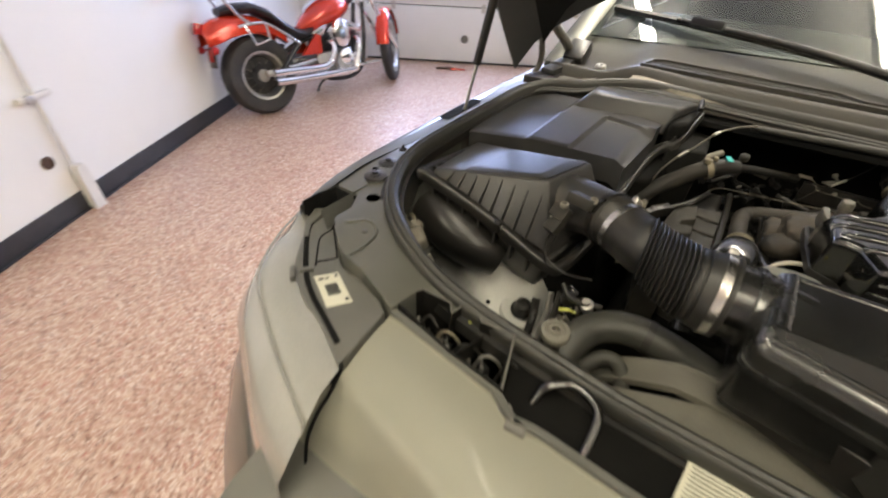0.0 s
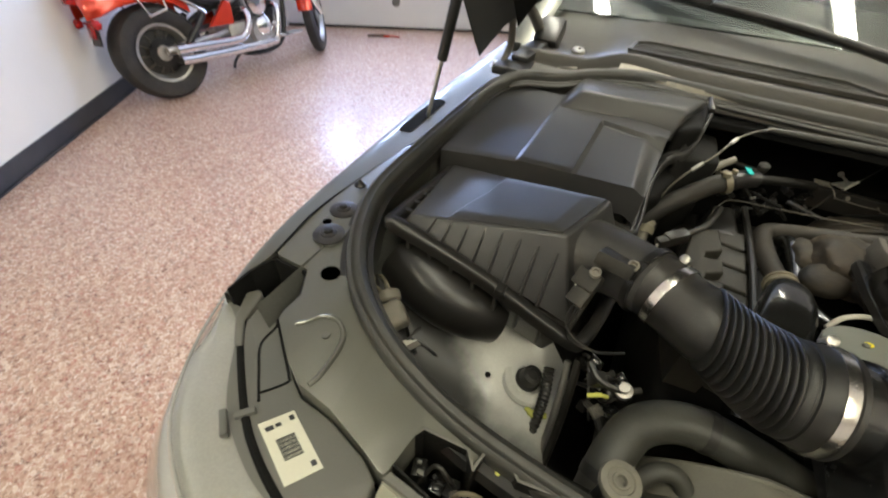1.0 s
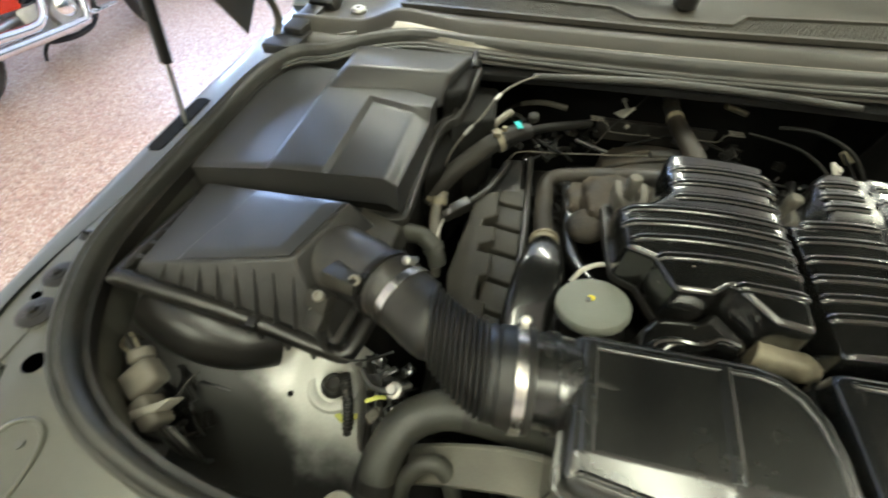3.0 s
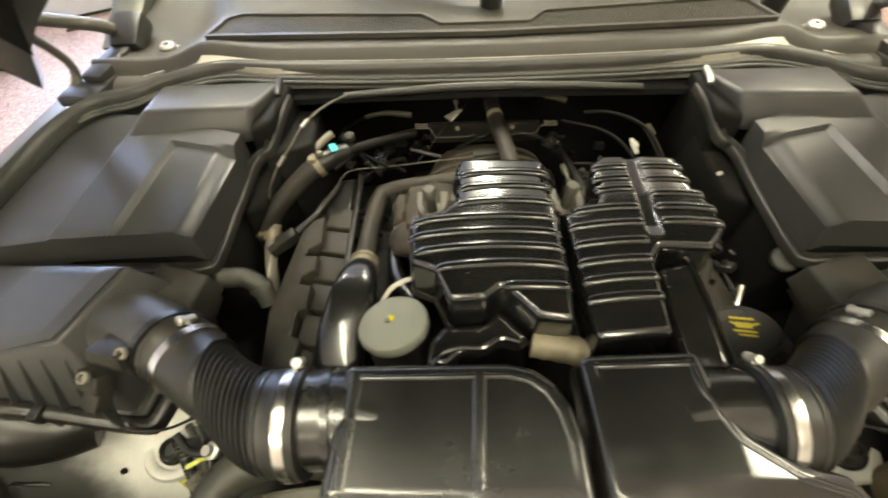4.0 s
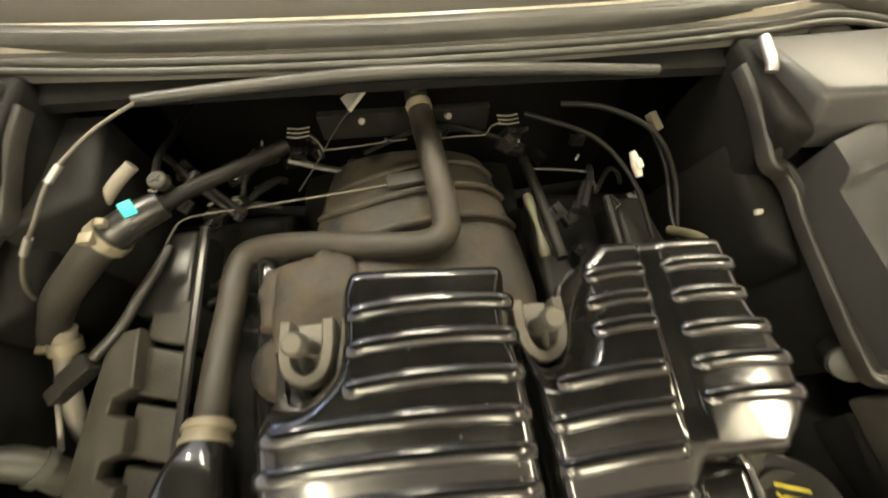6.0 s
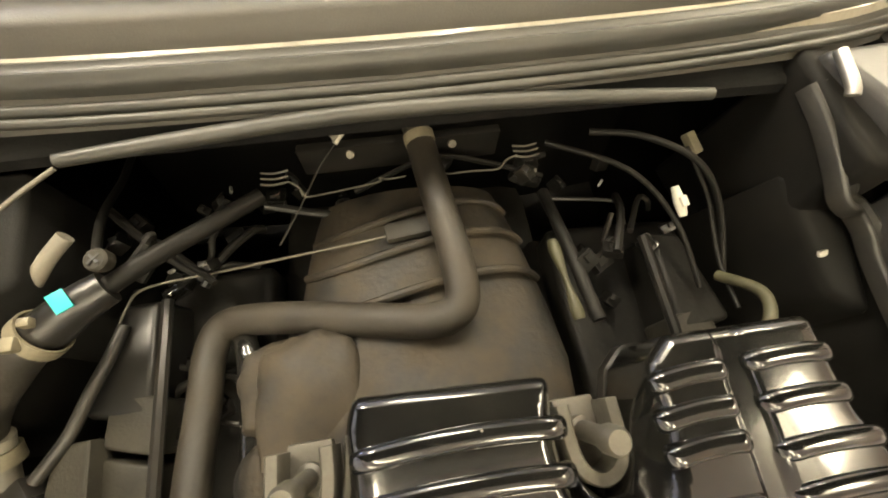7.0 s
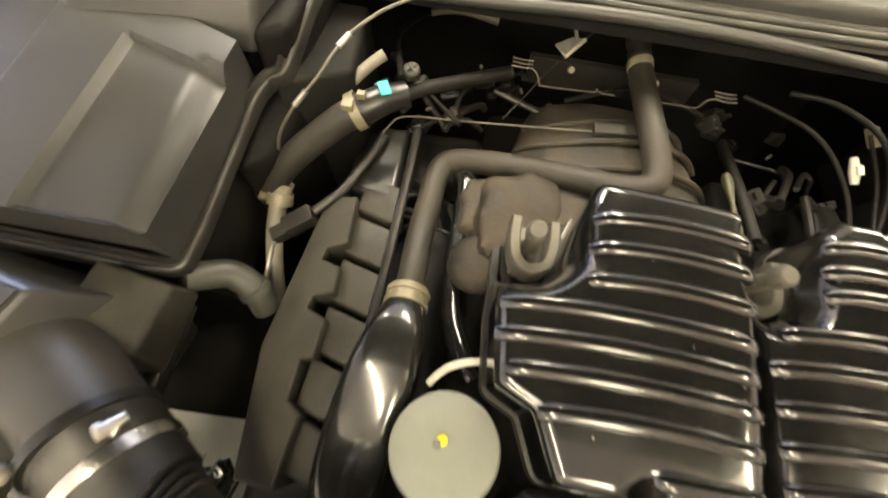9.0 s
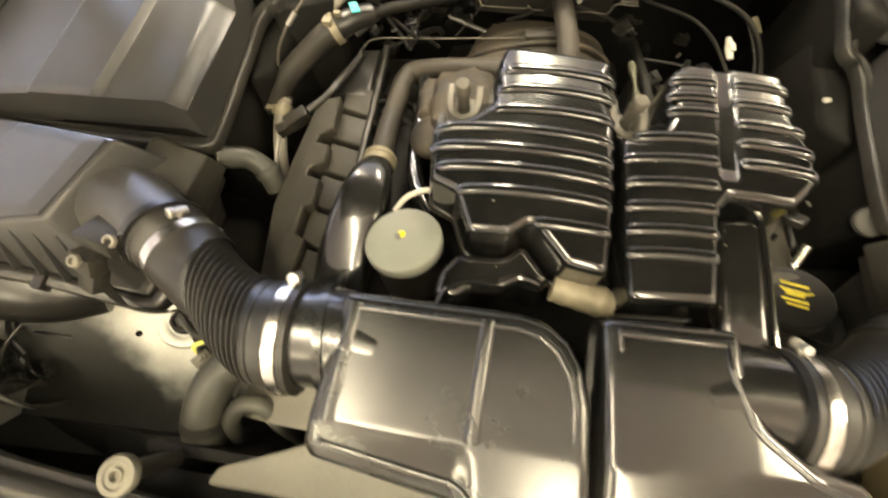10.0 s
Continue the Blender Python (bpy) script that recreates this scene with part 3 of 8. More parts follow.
for a, b in PANES:
    frame_bits = [gbox(DOOR_S + 0.03, DOOR_S + 0.04, a - 0.03, b + 0.03, wz0 - 0.03, wz0), gbox(DOOR_S + 0.03, DOOR_S + 0.04, a - 0.03, b + 0.03, wz1, wz1 + 0.03),
                  gbox(DOOR_S + 0.03, DOOR_S + 0.04, a - 0.03, a, wz0, wz1), gbox(DOOR_S + 0.03, DOOR_S + 0.04, b, b + 0.03, wz0, wz1)]
    fr = part("window_frame", join(*frame_bits), DOORM, door, "white window frame")
    gl = part("pane", gbox(DOOR_S + 0.055, DOOR_S + 0.060, a, b, wz0, wz1), PANE, door, "clear window pane")
    gl.visible_shadow = False
for i in range(4):
    for k in (1, 2, 3):
        d = D0 + 0.35 + i * 1.05
        c = gar(DOOR_S + 0.034, d, k * SEC)
        part("hinge", join(gbox(DOOR_S + 0.034, DOOR_S + 0.039, d - 0.022, d + 0.022, k * SEC - 0.045, k * SEC + 0.04, 0.002), tube([gar(DOOR_S + 0.03, d - 0.024, k * SEC), gar(DOOR_S + 0.03, d + 0.024, k * SEC)], 0.007, 1, 8)),
             ZINC, door, "zinc hinge plate")
part("lock_cover", lathe([(0.0, 0), (0.045, 0), (0.045, 0.004), (0.038, 0.007), (0.001, 0.007)], gar(DOOR_S + 0.04, 1.98, 0.27), -GW, 24), GREYPLUG, door, "round grey cover plate")
part("bottom_seal", gbox(DOOR_S + 0.03, DOOR_S + 0.085, D0, D1, 0.0, 0.022, 0.004), RUBBER, door, "worn black rubber bottom seal")
for a, b in PANES[:6]:
    area("window_light", gar(DOOR_S + 0.10, (a + b) / 2, (wz0 + wz1) / 2), gar(0, (a + b) / 2 - 0.2, 0.2), 0.40, 0.32, WINDOW_WATTS, (0.50, 0.62, 1.0))

# conduit on the wall
pipe = thing("conduit", gar(0.0, 0.03), "off-white conduit pipe running down the wall to the floor", "pipe")
part("riser", tube([gar(0.0, 0.020, 0.26), gar(0.0, 0.020, 1.5), gar(0.0, 0.020, CEIL - 0.01)], 0.011, 2, 12), PVC, pipe)
part("sleeve", loft([[gar(sx * w, 0.014 + dy, z) for sx, dy in ((-1, 0), (1, 0), (1, 0.05), (-1, 0.05))] for z, w in ((0.0, 0.033), (0.24, 0.030), (0.27, 0.018))]), PVC, pipe, "white floor sleeve")
part("bracket", gbox(-0.09, 0.09, 0.002, 0.034, 0.63, 0.655, 0.004), PVC, pipe, "pale pipe strap")
part("knob", lathe([(0.0, 0), (0.012, 0), (0.014, 0.02), (0.022, 0.022), (0.022, 0.04), (0.001, 0.042)], gar(-0.045, 0.002, 0.64), GD, 16), ZINC, pipe, "small valve knob")
outlet = thing("wall_outlet", gar(-0.11, 0.0, 0.35), "small brown round fitting on the white wall", "fitting")
part("cup", lathe([(0.0, 0), (0.032, 0), (0.034, 0.01), (0.024, 0.014), (0.020, 0.004), (0.001, 0.004)], gar(-0.11, 0.001, 0.33), GD, 20), TWIG, outlet)

stick = thing("wood_scrap", (-3.32, 4.22, 0.0), "thin brown wood scrap lying by the garage door", "wood scrap")
part("piece", tube([(-3.43, 4.14, 0.012), (-3.33, 4.21, 0.014), (-3.24, 4.27, 0.012)], lambda u: 0.010 + 0.006 * math.sin(3 * u), 6, 8), TWIG, stick)
part("shaving", tube([(-3.28, 4.22, 0.008), (-3.20, 4.28, 0.010), (-3.13, 4.31, 0.008)], 0.008, 4, 7), RED, stick, "red end of the scrap")

# ceiling lamps
def ceiling_lamp(x, y, watts, tone, wide):
    m = Matrix.Translation((x, y, CEIL - 0.22)) @ Matrix.Rotation(math.atan2(GW.y, GW.x), 4, "Z")
    lamp = thing("ceiling_lamp", (x, y, CEIL), "white fluorescent lamp with two lit tubes, hung below the ceiling", "ceiling lamp", "ceiling lamps")
    def here(bm):
        bmesh.ops.transform(bm, matrix=m, verts=bm.verts)
        return bm
    part("housing", here(box((0, 0, 0), (1.25, wide, 0.045), 0.008)), DOORM, lamp)
    for dx in (-0.4, 0.4):
        part("rod", here(tube([(dx, 0, 0.02), (dx, 0, 0.22)], 0.006, 1, 8)), ZINC, lamp, "thin hanging rod")
    for dy in (-0.26 * wide, 0.26 * wide):
        part("lamp_tube", here(tube([(-0.6, dy, -0.040), (0.6, dy, -0.040)], 0.013, 1, 12)), LIT, lamp, "lit fluorescent tube")
    a = area("lamp_light", (x, y, CEIL), (x, y, 0), 1.2, 0.8 * wide, watts, tone)
    a.matrix_world = m @ pose(0, 0, -0.06)
    # added fill, no part of the fixture, aimed up at the ceiling
    up = area("ceiling_fill", (x, y, CEIL), (x, y, 0), 1.2, 0.8 * wide, watts * CEILING_FILL, tone)
    up.matrix_world = m @ pose(0, 0, 0.03, 180)



for x, y, watts, tone, wide in LAMPS:
    ceiling_lamp(x, y, watts, tone, wide)


# ---- the motorcycle ----
def motorcycle():
    """Built upright along +y with its rear wheel's foot at the origin, then leaned on its stand."""
    rear, front = Vector((-3.69, 2.055, 0)), Vector((-3.52, 3.50, 0))
    way = (front - rear)
    turn = math.atan2(way.y, way.x) - math.pi / 2
    m = Matrix.Translation(rear) @ Matrix.Rotation(turn, 4, "Z") @ Matrix.Rotation(radians(-9), 4, "Y")
    L = way.length
    bike = thing("motorcycle", rear, "red and black cruiser motorcycle with chrome pipes, leaning on its stand", "motorcycle")

    def add(name, bm, mat, label="", parent=None):
        bmesh.ops.transform(bm, matrix=m, verts=bm.verts)
        ob = part(name, bm, mat, bike if parent is None else parent, label)
        return ob

    def wheel(cy, r, w, rim, steer=0.0):
        t = Matrix.Translation((0, cy, r)) @ Matrix.Rotation(radians(steer), 4, "Z")
        def put(bm):
            bmesh.ops.transform(bm, matrix=t, verts=bm.verts)
            return bm
        h = w / 2
        prof = [(rim - 0.01, -h * 0.6), (rim + 0.02, -h * 0.85), (r - 0.07, -h), (r - 0.03, -h * 0.92), (r - 0.008, -h * 0.6), (r, 0), (r - 0.008, h * 0.6), (r - 0.03, h * 0.92), (r - 0.07, h), (rim + 0.02, h * 0.85), (rim - 0.01, h * 0.6)]
        add("tyre", put(lathe(prof, (0, 0, 0), (1, 0, 0), 40, False)), TYRE)
        add("rim", put(lathe([(rim - 0.004, -h * 0.64), (rim + 0.012, -h * 0.90), (rim - 0.006, -h * 0.84), (rim - 0.02, -h * 0.5), (rim - 0.03, 0), (rim - 0.02, h * 0.5), (rim - 0.006, h * 0.84), (rim + 0.012, h * 0.90), (rim - 0.004, h * 0.64)], (0, 0, 0), (1, 0, 0), 36, False)), ALU)
        add("wheel_web", put(lathe([(0.03, -0.012), (rim - 0.03, -0.006), (rim - 0.03, 0.006), (0.03, 0.012)], (0, 0, 0), (1, 0, 0), 36, False)), TYRE)
        hub = add("hub", put(lathe([(0.001, -h * 0.75), (0.05, -h * 0.75), (0.055, -h * 0.4), (0.035, 0), (0.055, h * 0.4), (0.05, h * 0.75), (0.001, h * 0.75)], (0, 0, 0), (1, 0, 0), 20)), ALU)
        for k in range(22):
            a = 2 * math.pi * k / 22
            b = a + (0.28 if k % 2 else -0.28)
            sx = h * (0.5 if k % 2 else -0.5)
            add("spoke", put(tube([(sx, 0.045 * math.cos(b), 0.045 * math.sin(b)), (0, (rim - 0.02) * math.cos(a), (rim - 0.02) * math.sin(a))], 0.004, 1, 5)), DULL)
        add("brake_disc", put(lathe([(0.045, 0), (0.10, 0), (0.10, 0.005), (0.045, 0.005)], (h * 0.6, 0, 0), (1, 0, 0), 28, False)), SATIN)

    wheel(0.0, 0.312, 0.185, 0.178)
    wheel(L, 0.33, 0.095, 0.235, 40)

    def arch(cy, cz, r, a0, a1, w0, w1, steer=0.0, thick=0.006):
        """A mudguard: a strip bent over a wheel, dished across."""
        n, k = 18, 9
        rings = []
        for i in range(n + 1):
            t = i / n
            a = radians(a0 + (a1 - a0) * t)
            w = w0 + (w1 - w0) * t
            ring = []
            for j in list(range(k)) + list(range(k - 1, -1, -1)):
                up = len(ring) < k
                s = (j / (k - 1) - 0.5) * 2
                rr = r + (thick if up else 0) - 0.045 * abs(s) ** 2.6 * (w / 0.2)
                ring.append(Vector((s * w / 2, rr * math.cos(a), rr * math.sin(a))))
            rings.append(ring)
        bm = loft(rings)
        bmesh.ops.transform(bm, matrix=Matrix.Translation((0, cy, cz)) @ Matrix.Rotation(radians(steer), 4, "Z"), verts=bm.verts)
        return bm

    shell = []
    for y, zt, zb, w in ((-0.37, 0.690, 0.585, 0.085), (-0.34, 0.730, 0.588, 0.105), (-0.28, 0.760, 0.600, 0.116), (-0.18, 0.778, 0.628, 0.120), (-0.06, 0.775, 0.640, 0.120), (0.06, 0.752, 0.632, 0.118), (0.17, 0.700, 0.600, 0.114), (0.27, 0.62, 0.53, 0.105)):
        over = [(w * math.copysign(abs(math.cos(a)) ** 0.75, math.cos(a)), zb + (zt - zb) * math.sin(a) ** 0.8) for a in [math.pi * k / 12 for k in range(13)]]
        shell.append([Vector((x, y, z)) for x, z in over] + [Vector((x * 0.95, y, z - 0.006)) for x, z in reversed(over)])
    add("rear_fender", loft(shell), RED, "glossy orange-red rear mudguard")
    add("front_fender", arch(L, 0.33, 0.365, 15, 170, 0.12, 0.13, 40), RED, "glossy orange-red front mudguard")
    add("tail_light", box((0, -0.375, 0.705), (0.10, 0.06, 0.085), 0.018, (-15, 0, 0)), REDLENS, "red tail lamp")
    add("turn_signal", join(*[lathe([(0.001, 0), (0.026, 0.004), (0.03, 0.03), (0.02, 0.045), (0.001, 0.05)], (s * 0.14, -0.33, 0.555), (0, -1, 0), 14) for s in (-1, 1)], tube([(-0.14, -0.325, 0.555), (0.14, -0.325, 0.555)], 0.008, 1, 8)), REDLENS, "red rear indicators")
    add("plate_bracket", box((0, -0.335, 0.50), (0.13, 0.012, 0.15), 0.004, (-12, 0, 0)), SATIN, "dark plate bracket")
    add("reflector", box((0, -0.346, 0.515), (0.09, 0.010, 0.09), 0.004, (-12, 0, 0)), REDLENS, "dark red reflector")
    seat = [(0.07, -0.20, 0.800, 0.028), (0.105, -0.10, 0.812, 0.040), (0.115, 0.05, 0.806, 0.043), (0.125, 0.17, 0.755, 0.045), (0.14, 0.27, 0.660, 0.046), (0.15, 0.37, 0.590, 0.044), (0.14, 0.46, 0.570, 0.038), (0.10, 0.54, 0.600, 0.034)]
    add("seat", loft([[Vector((w * math.cos(a), y, z + h * math.sin(a))) for a in (2 * math.pi * k / 16 for k in range(16))] for w, y, z, h in seat]), LEATHER, "black stitched two-up seat")
    tank = [(0.04, 0.44, 0.605, 0.035), (0.10, 0.52, 0.645, 0.070), (0.145, 0.64, 0.690, 0.100), (0.15, 0.78, 0.718, 0.105), (0.115, 0.90, 0.735, 0.085), (0.055, 0.98, 0.745, 0.05)]
    add("fuel_tank", loft([[Vector((w * math.cos(a), y, z + h * math.sin(a))) for a in (2 * math.pi * k / 20 for k in range(20))] for w, y, z, h in tank]), RED, "glossy orange-red fuel tank")
    add("tank_console", loft([[Vector((w * math.cos(a), y, z + 0.018 * math.sin(a))) for a in (2 * math.pi * k / 12 for k in range(12))] for w, y, z in ((0.02, 0.54, 0.745), (0.045, 0.63, 0.800), (0.05, 0.76, 0.832), (0.03, 0.88, 0.828))]), CHROME, "chrome tank console")
    for s in (1, -1):
        add("side_cover", loft([[Vector((s * (0.12 + b), y, z)) for y, z in ((0.35, 0.415), (0.55, 0.405), (0.57, 0.545), (0.53, 0.565), (0.44, 0.49))] for b in (0, 0.02, 0.028)]), RED, "small orange-red side panel")
        add("fender_rail", tube([(s * 0.125, -0.12, 0.690), (s * 0.128, 0.02, 0.700), (s * 0.128, 0.12, 0.685), (s * 0.13, 0.25, 0.60), (s * 0.12, 0.37, 0.51)], 0.013, 8, 10), CHROME, "chrome fender rail")
        add("bag_guard", tube([(s * 0.135, -0.07, 0.695), (s * 0.165, -0.035, 0.565), (s * 0.165, -0.02, 0.555), (s * 0.165, 0.08, 0.575), (s * 0.165, 0.09, 0.585), (s * 0.135, 0.10, 0.69)], 0.008, 4, 8), CHROME, "chrome bag support loop")
        add("backrest_arm", tube([(s * 0.128, -0.02, 0.70), (s * 0.125, -0.10, 0.775), (s * 0.115, -0.20, 0.93), (s * 0.09, -0.26, 1.06)], 0.012, 8, 10), CHROME, "chrome backrest bar")
        add("shock", tube([(s * 0.135, 0.14, 0.33), (s * 0.13, 0.34, 0.50)], 0.022, 1, 12), SATIN, "black rear shock")
        add("swingarm", tube([(s * 0.115, 0.0, 0.325), (s * 0.12, 0.25, 0.34), (s * 0.09, 0.50, 0.36)], 0.026, 5, 10), ZINC, "grey swingarm tube")
        add("fork_leg", tube([(s * 0.10, L + 0.01, 0.33), (s * 0.10, L - 0.16, 0.62), (s * 0.10, L - 0.33, 0.95)], lambda u: 0.027 if u < 0.5 else 0.021, 4, 12), CHROME, "chrome fork leg")
        add("handlebar", tube([(0, L - 0.34, 1.02), (s * 0.14, L - 0.36, 1.05), (s * 0.30, L - 0.48, 1.07), (s * 0.42, L - 0.66, 1.03)], 0.0125, 8, 10), CHROME, "chrome handlebar half")
        add("grip", tube([(s * 0.36, L - 0.57, 1.055), (s * 0.43, L - 0.675, 1.027)], 0.017, 2, 10), RUBBER, "black grip")
        add("footboard", box((s * 0.23, 0.98, 0.26), (0.09, 0.20, 0.02), 0.006), CHROME, "chrome footboard")
    add("backrest", box((0, -0.30, 1.03), (0.22, 0.05, 0.18), 0.02, (-12, 0, 0)), LEATHER, "black leather backrest pad")
    add("headlamp", lathe([(0.001, -0.12), (0.05, -0.11), (0.085, -0.04), (0.09, 0.02), (0.086, 0.03), (0.07, 0.035), (0.001, 0.04)], (0, L - 0.16, 0.86), (0, 1, -0.1), 24), CHROME, "round chrome headlamp")
    add("frame", join(tube([(0, L - 0.30, 0.86), (0, 0.75, 0.60), (0, 0.40, 0.50), (0, 0.28, 0.45)], 0.022, 5, 10), tube([(0.07, L - 0.32, 0.76), (0.10, 0.98, 0.22), (0.10, 0.60, 0.18), (0.08, 0.42, 0.36)], 0.019, 6, 10), tube([(-0.07, L - 0.32, 0.76), (-0.10, 0.98, 0.22), (-0.10, 0.60, 0.18), (-0.08, 0.42, 0.36)], 0.019, 6, 10)), SATIN, "black tubular frame")
    add("crankcase", join(box((0, 0.70, 0.31), (0.26, 0.40, 0.20), 0.04), lathe([(0.001, 0), (0.095, 0), (0.10, 0.02), (0.085, 0.05), (0.001, 0.055)], (0.12, 0.76, 0.31), (1, 0, 0), 28)), ALU, "alloy and chrome engine cases")
    add("cam_cover", lathe([(0.001, 0), (0.07, 0), (0.074, 0.015), (0.05, 0.035), (0.02, 0.045), (0.001, 0.045)], (0.155, 0.79, 0.345), (1, 0, 0), 24), CHROME, "chrome round engine cover")
    for yy, lean in ((0.70, 20), (0.88, -20)):
        set_up = Matrix.Translation((0, yy, 0.325)) @ Matrix.Rotation(radians(lean), 4, "X")
        barrel = box((0, 0, 0.13), (0.14, 0.13, 0.18), 0.02)
        bmesh.ops.transform(barrel, matrix=set_up, verts=barrel.verts)
        cyl = add("cylinder", barrel, SATIN, "black finned cylinder")
        for k in range(8):
            fin = box((0, 0, 0.06 + 0.022 * k), (0.19, 0.17, 0.009), 0.003)
            bmesh.ops.transform(fin, matrix=set_up, verts=fin.verts)
            add("fin", fin, SATIN, "", cyl)
        head_cover = box((0, 0, 0.265), (0.20, 0.18, 0.07), 0.025)
        bmesh.ops.transform(head_cover, matrix=set_up, verts=head_cover.verts)
        add("head_cover", head_cover, CHROME, "chrome rocker cover")
    add("air_cleaner", loft([[Vector((0.14 + x, 0.77 + a * k, 0.545 + b * k)) for a, b in ((math.cos(q) * 0.085, math.sin(q) * 0.12) for q in (2 * math.pi * i / 24 for i in range(24)))] for x, k in ((0, 0.9), (0.02, 1.0), (0.05, 0.96), (0.065, 0.7), (0.07, 0.3))]), CHROME, "oval chrome air cleaner")
    for bend, z0, z1, y1 in ((0.62, 0.300, 0.330, 0.03), (0.90, 0.228, 0.262, 0.03)):
        add("exhaust_pipe", tube([(0.06, bend + 0.03, 0.48), (0.15, bend + 0.05, 0.47), (0.185, bend + 0.03, 0.40), (0.185, bend - 0.03, z0 + 0.025), (0.185, bend - 0.12, z0), (0.19, 0.28, (z0 + z1) / 2), (0.195, y1, z1)], lambda u: 0.024 + 0.008 * ss(0.45, 0.7, u), 8, 16), CHROME, "long chrome exhaust pipe")
    add("kickstand", tube([(-0.10, 0.75, 0.20), (-0.19, 0.66, 0.10), (-0.20, 0.62, 0.035)], 0.012, 4, 8), SATIN, "folded-out side stand")
    add("mirror", join(lathe([(0.001, 0), (0.05, 0.004), (0.055, 0.012), (0.03, 0.03), (0.001, 0.035)], (0.36, L - 0.48, 1.24), (0, 1, 0.1), 20), tube([(0.33, L - 0.50, 1.07), (0.35, L - 0.46, 1.16), (0.36, L - 0.46, 1.22)], 0.006, 4, 8)), CHROME, "round chrome mirror")


motorcycle()


# ---- the car: body round the engine bay ----
car = thing("suv", (0, 1.0, 0), "grey-green metallic off-road car, bonnet raised", "car")
SEAL_LINE = [(-0.30, 0.338, 0.940), (-0.48, 0.352, 0.945), (-0.57, 0.362, 0.952), (-0.64, 0.378, 0.964), (-0.71, 0.406, 0.980), (-0.775, 0.455, 0.992), (-0.825, 0.530, 1.000),
             (-0.857, 0.630, 1.006), (-0.862, 0.780, 1.011), (-0.860, 0.970, 1.018), (-0.850, 1.10, 1.026), (-0.80, 1.175, 1.036), (-0.72, 1.190, 1.045), (-0.64, 1.222, 1.058), (-0.545, 1.243, 1.066), (-0.42, 1.226, 1.069), (-0.25, 1.213, 1.070), (0.0, 1.208, 1.070)]
half = curve(SEAL_LINE, 6)
ring_line = half + [Vector((-q.x, q.y, q.z)) for q in reversed(half[:-1])]
bulb = [(0.013, -0.016), (0.014, 0.003), (0.011, 0.010), (0.005, 0.013), (0.001, 0.0095), (-0.003, 0.009), (-0.007, 0.012), (-0.012, 0.009), (-0.0145, 0.0), (-0.013, -0.016)]
part("bonnet_seal", sweep(ring_line, lambda u: bulb, closed=True, up=(0, 0, 1)), SEAL, car, "black rubber seal round the engine bay", 60)
part("seal_lip", sweep([q + Vector((0, 0, 0)) for q in ring_line], lambda u: [(0.020, -0.034), (0.022, -0.012), (-0.024, -0.012), (-0.026, -0.034)], closed=True, up=(0, 0, 1)), RUBBER, car, "dark flange under the seal")
rear = [q for q in ring_line if q.y > 1.15]
for off, r in ((-0.021, 0.0050), (-0.031, 0.0042)):
    part("seal_rib", tube([q + Vector((0, off, -0.004 + off * 0.3)) for q in rear], r, 1, 10, straight=True), SEAL, car, "grey rib beside the seal")

OUTER = [(0.366, 0.936, 0.926), (0.385, 0.940, 0.926), (0.41, 0.945, 0.924), (0.436, 0.950, 0.914), (0.48, 0.957, 0.918), (0.534, 0.965, 0.926), (0.60, 0.973, 0.926), (0.68, 0.980, 0.918), (0.80, 0.988, 0.906), (0.90, 0.994, 0.885), (1.10, 1.000, 0.885), (1.36, 1.006, 0.885), (1.70, 1.010, 0.885), (2.00, 1.010, 0.885)]


def fender(s):
    rings = []
    for y, x, inner in OUTER:
        w = x - inner
        rise = 0.012 * ss(0.4, 1.2, y) - 0.018 * (1 - ss(0.366, 0.46, y))
        sec = [(inner, 0.945 + rise), (inner + 0.001, 0.984 + rise), (inner + 0.45 * w, 0.984 + rise), (inner + 0.75 * w, 0.980 + rise), (inner + 0.94 * w, 0.968 + rise), (x, 0.945 + rise), (x + 0.010, 0.90), (x + 0.016, 0.80), (x + 0.020, 0.66), (x + 0.012, 0.50), (x + 0.002, 0.36), (x - 0.04, 0.34)]
        rings.append([Vector((s * a, y, z)) for a, z in sec])
    return loft(rings, cap=False, closed=False)


for s in (-1, 1):
    part("fender", fender(s), PAINT, car, "grey-green metallic front wing")
    for (x, y, r) in ((-0.886, 0.569, 0.013), (-0.868, 0.510, 0.014), (-0.905, 0.640, 0.006)):
        part("flange_bolt", join(lathe([(r * 1.7, 0), (r * 1.7, 0.002), (r * 1.25, 0.004), (r * 0.9, 0.0045), (r * 0.85, 0.006), (r * 0.5, 0.007), (r * 0.45, 0.011), (0.001, 0.012)], (s * -x, y, 0.989), (0, 0, 1), 18)), SATIN, car, "dark push-pin bolt")
    plate = [(-0.877, 0.497), (-0.897, 0.523), (-0.904, 0.562), (-0.892, 0.593), (-0.867, 0.582), (-0.850, 0.541), (-0.844, 0.508), (-0.852, 0.488)]
    part("pin_plate", slab(rounded([(-s * x, y) for x, y in plate], 0.010), 0.975, 0.9895, 0.0025), CLAD, car, "grey plate under the push pins")
    # no opening: a flush black slab shows the slot's inner shade
    slot = slab(rounded([(s * 0.928, 0.845), (s * 0.958, 0.845), (s * 0.962, 1.02), (s * 0.932, 1.02)], 0.012), 0.93, 0.9921, 0.0, lambda x, y: 0.012 * ss(0.4, 1.2, y) - 0.007, (("y", [0.88, 0.92, 0.96]),))
    part("strut_slot", slot, FELTGAP, car, "dark slot in the wing flange")

# gas struts, bonnet, hinges
HA = radians(58)
HOOD_C, HOOD_S = math.cos(HA), math.sin(HA)


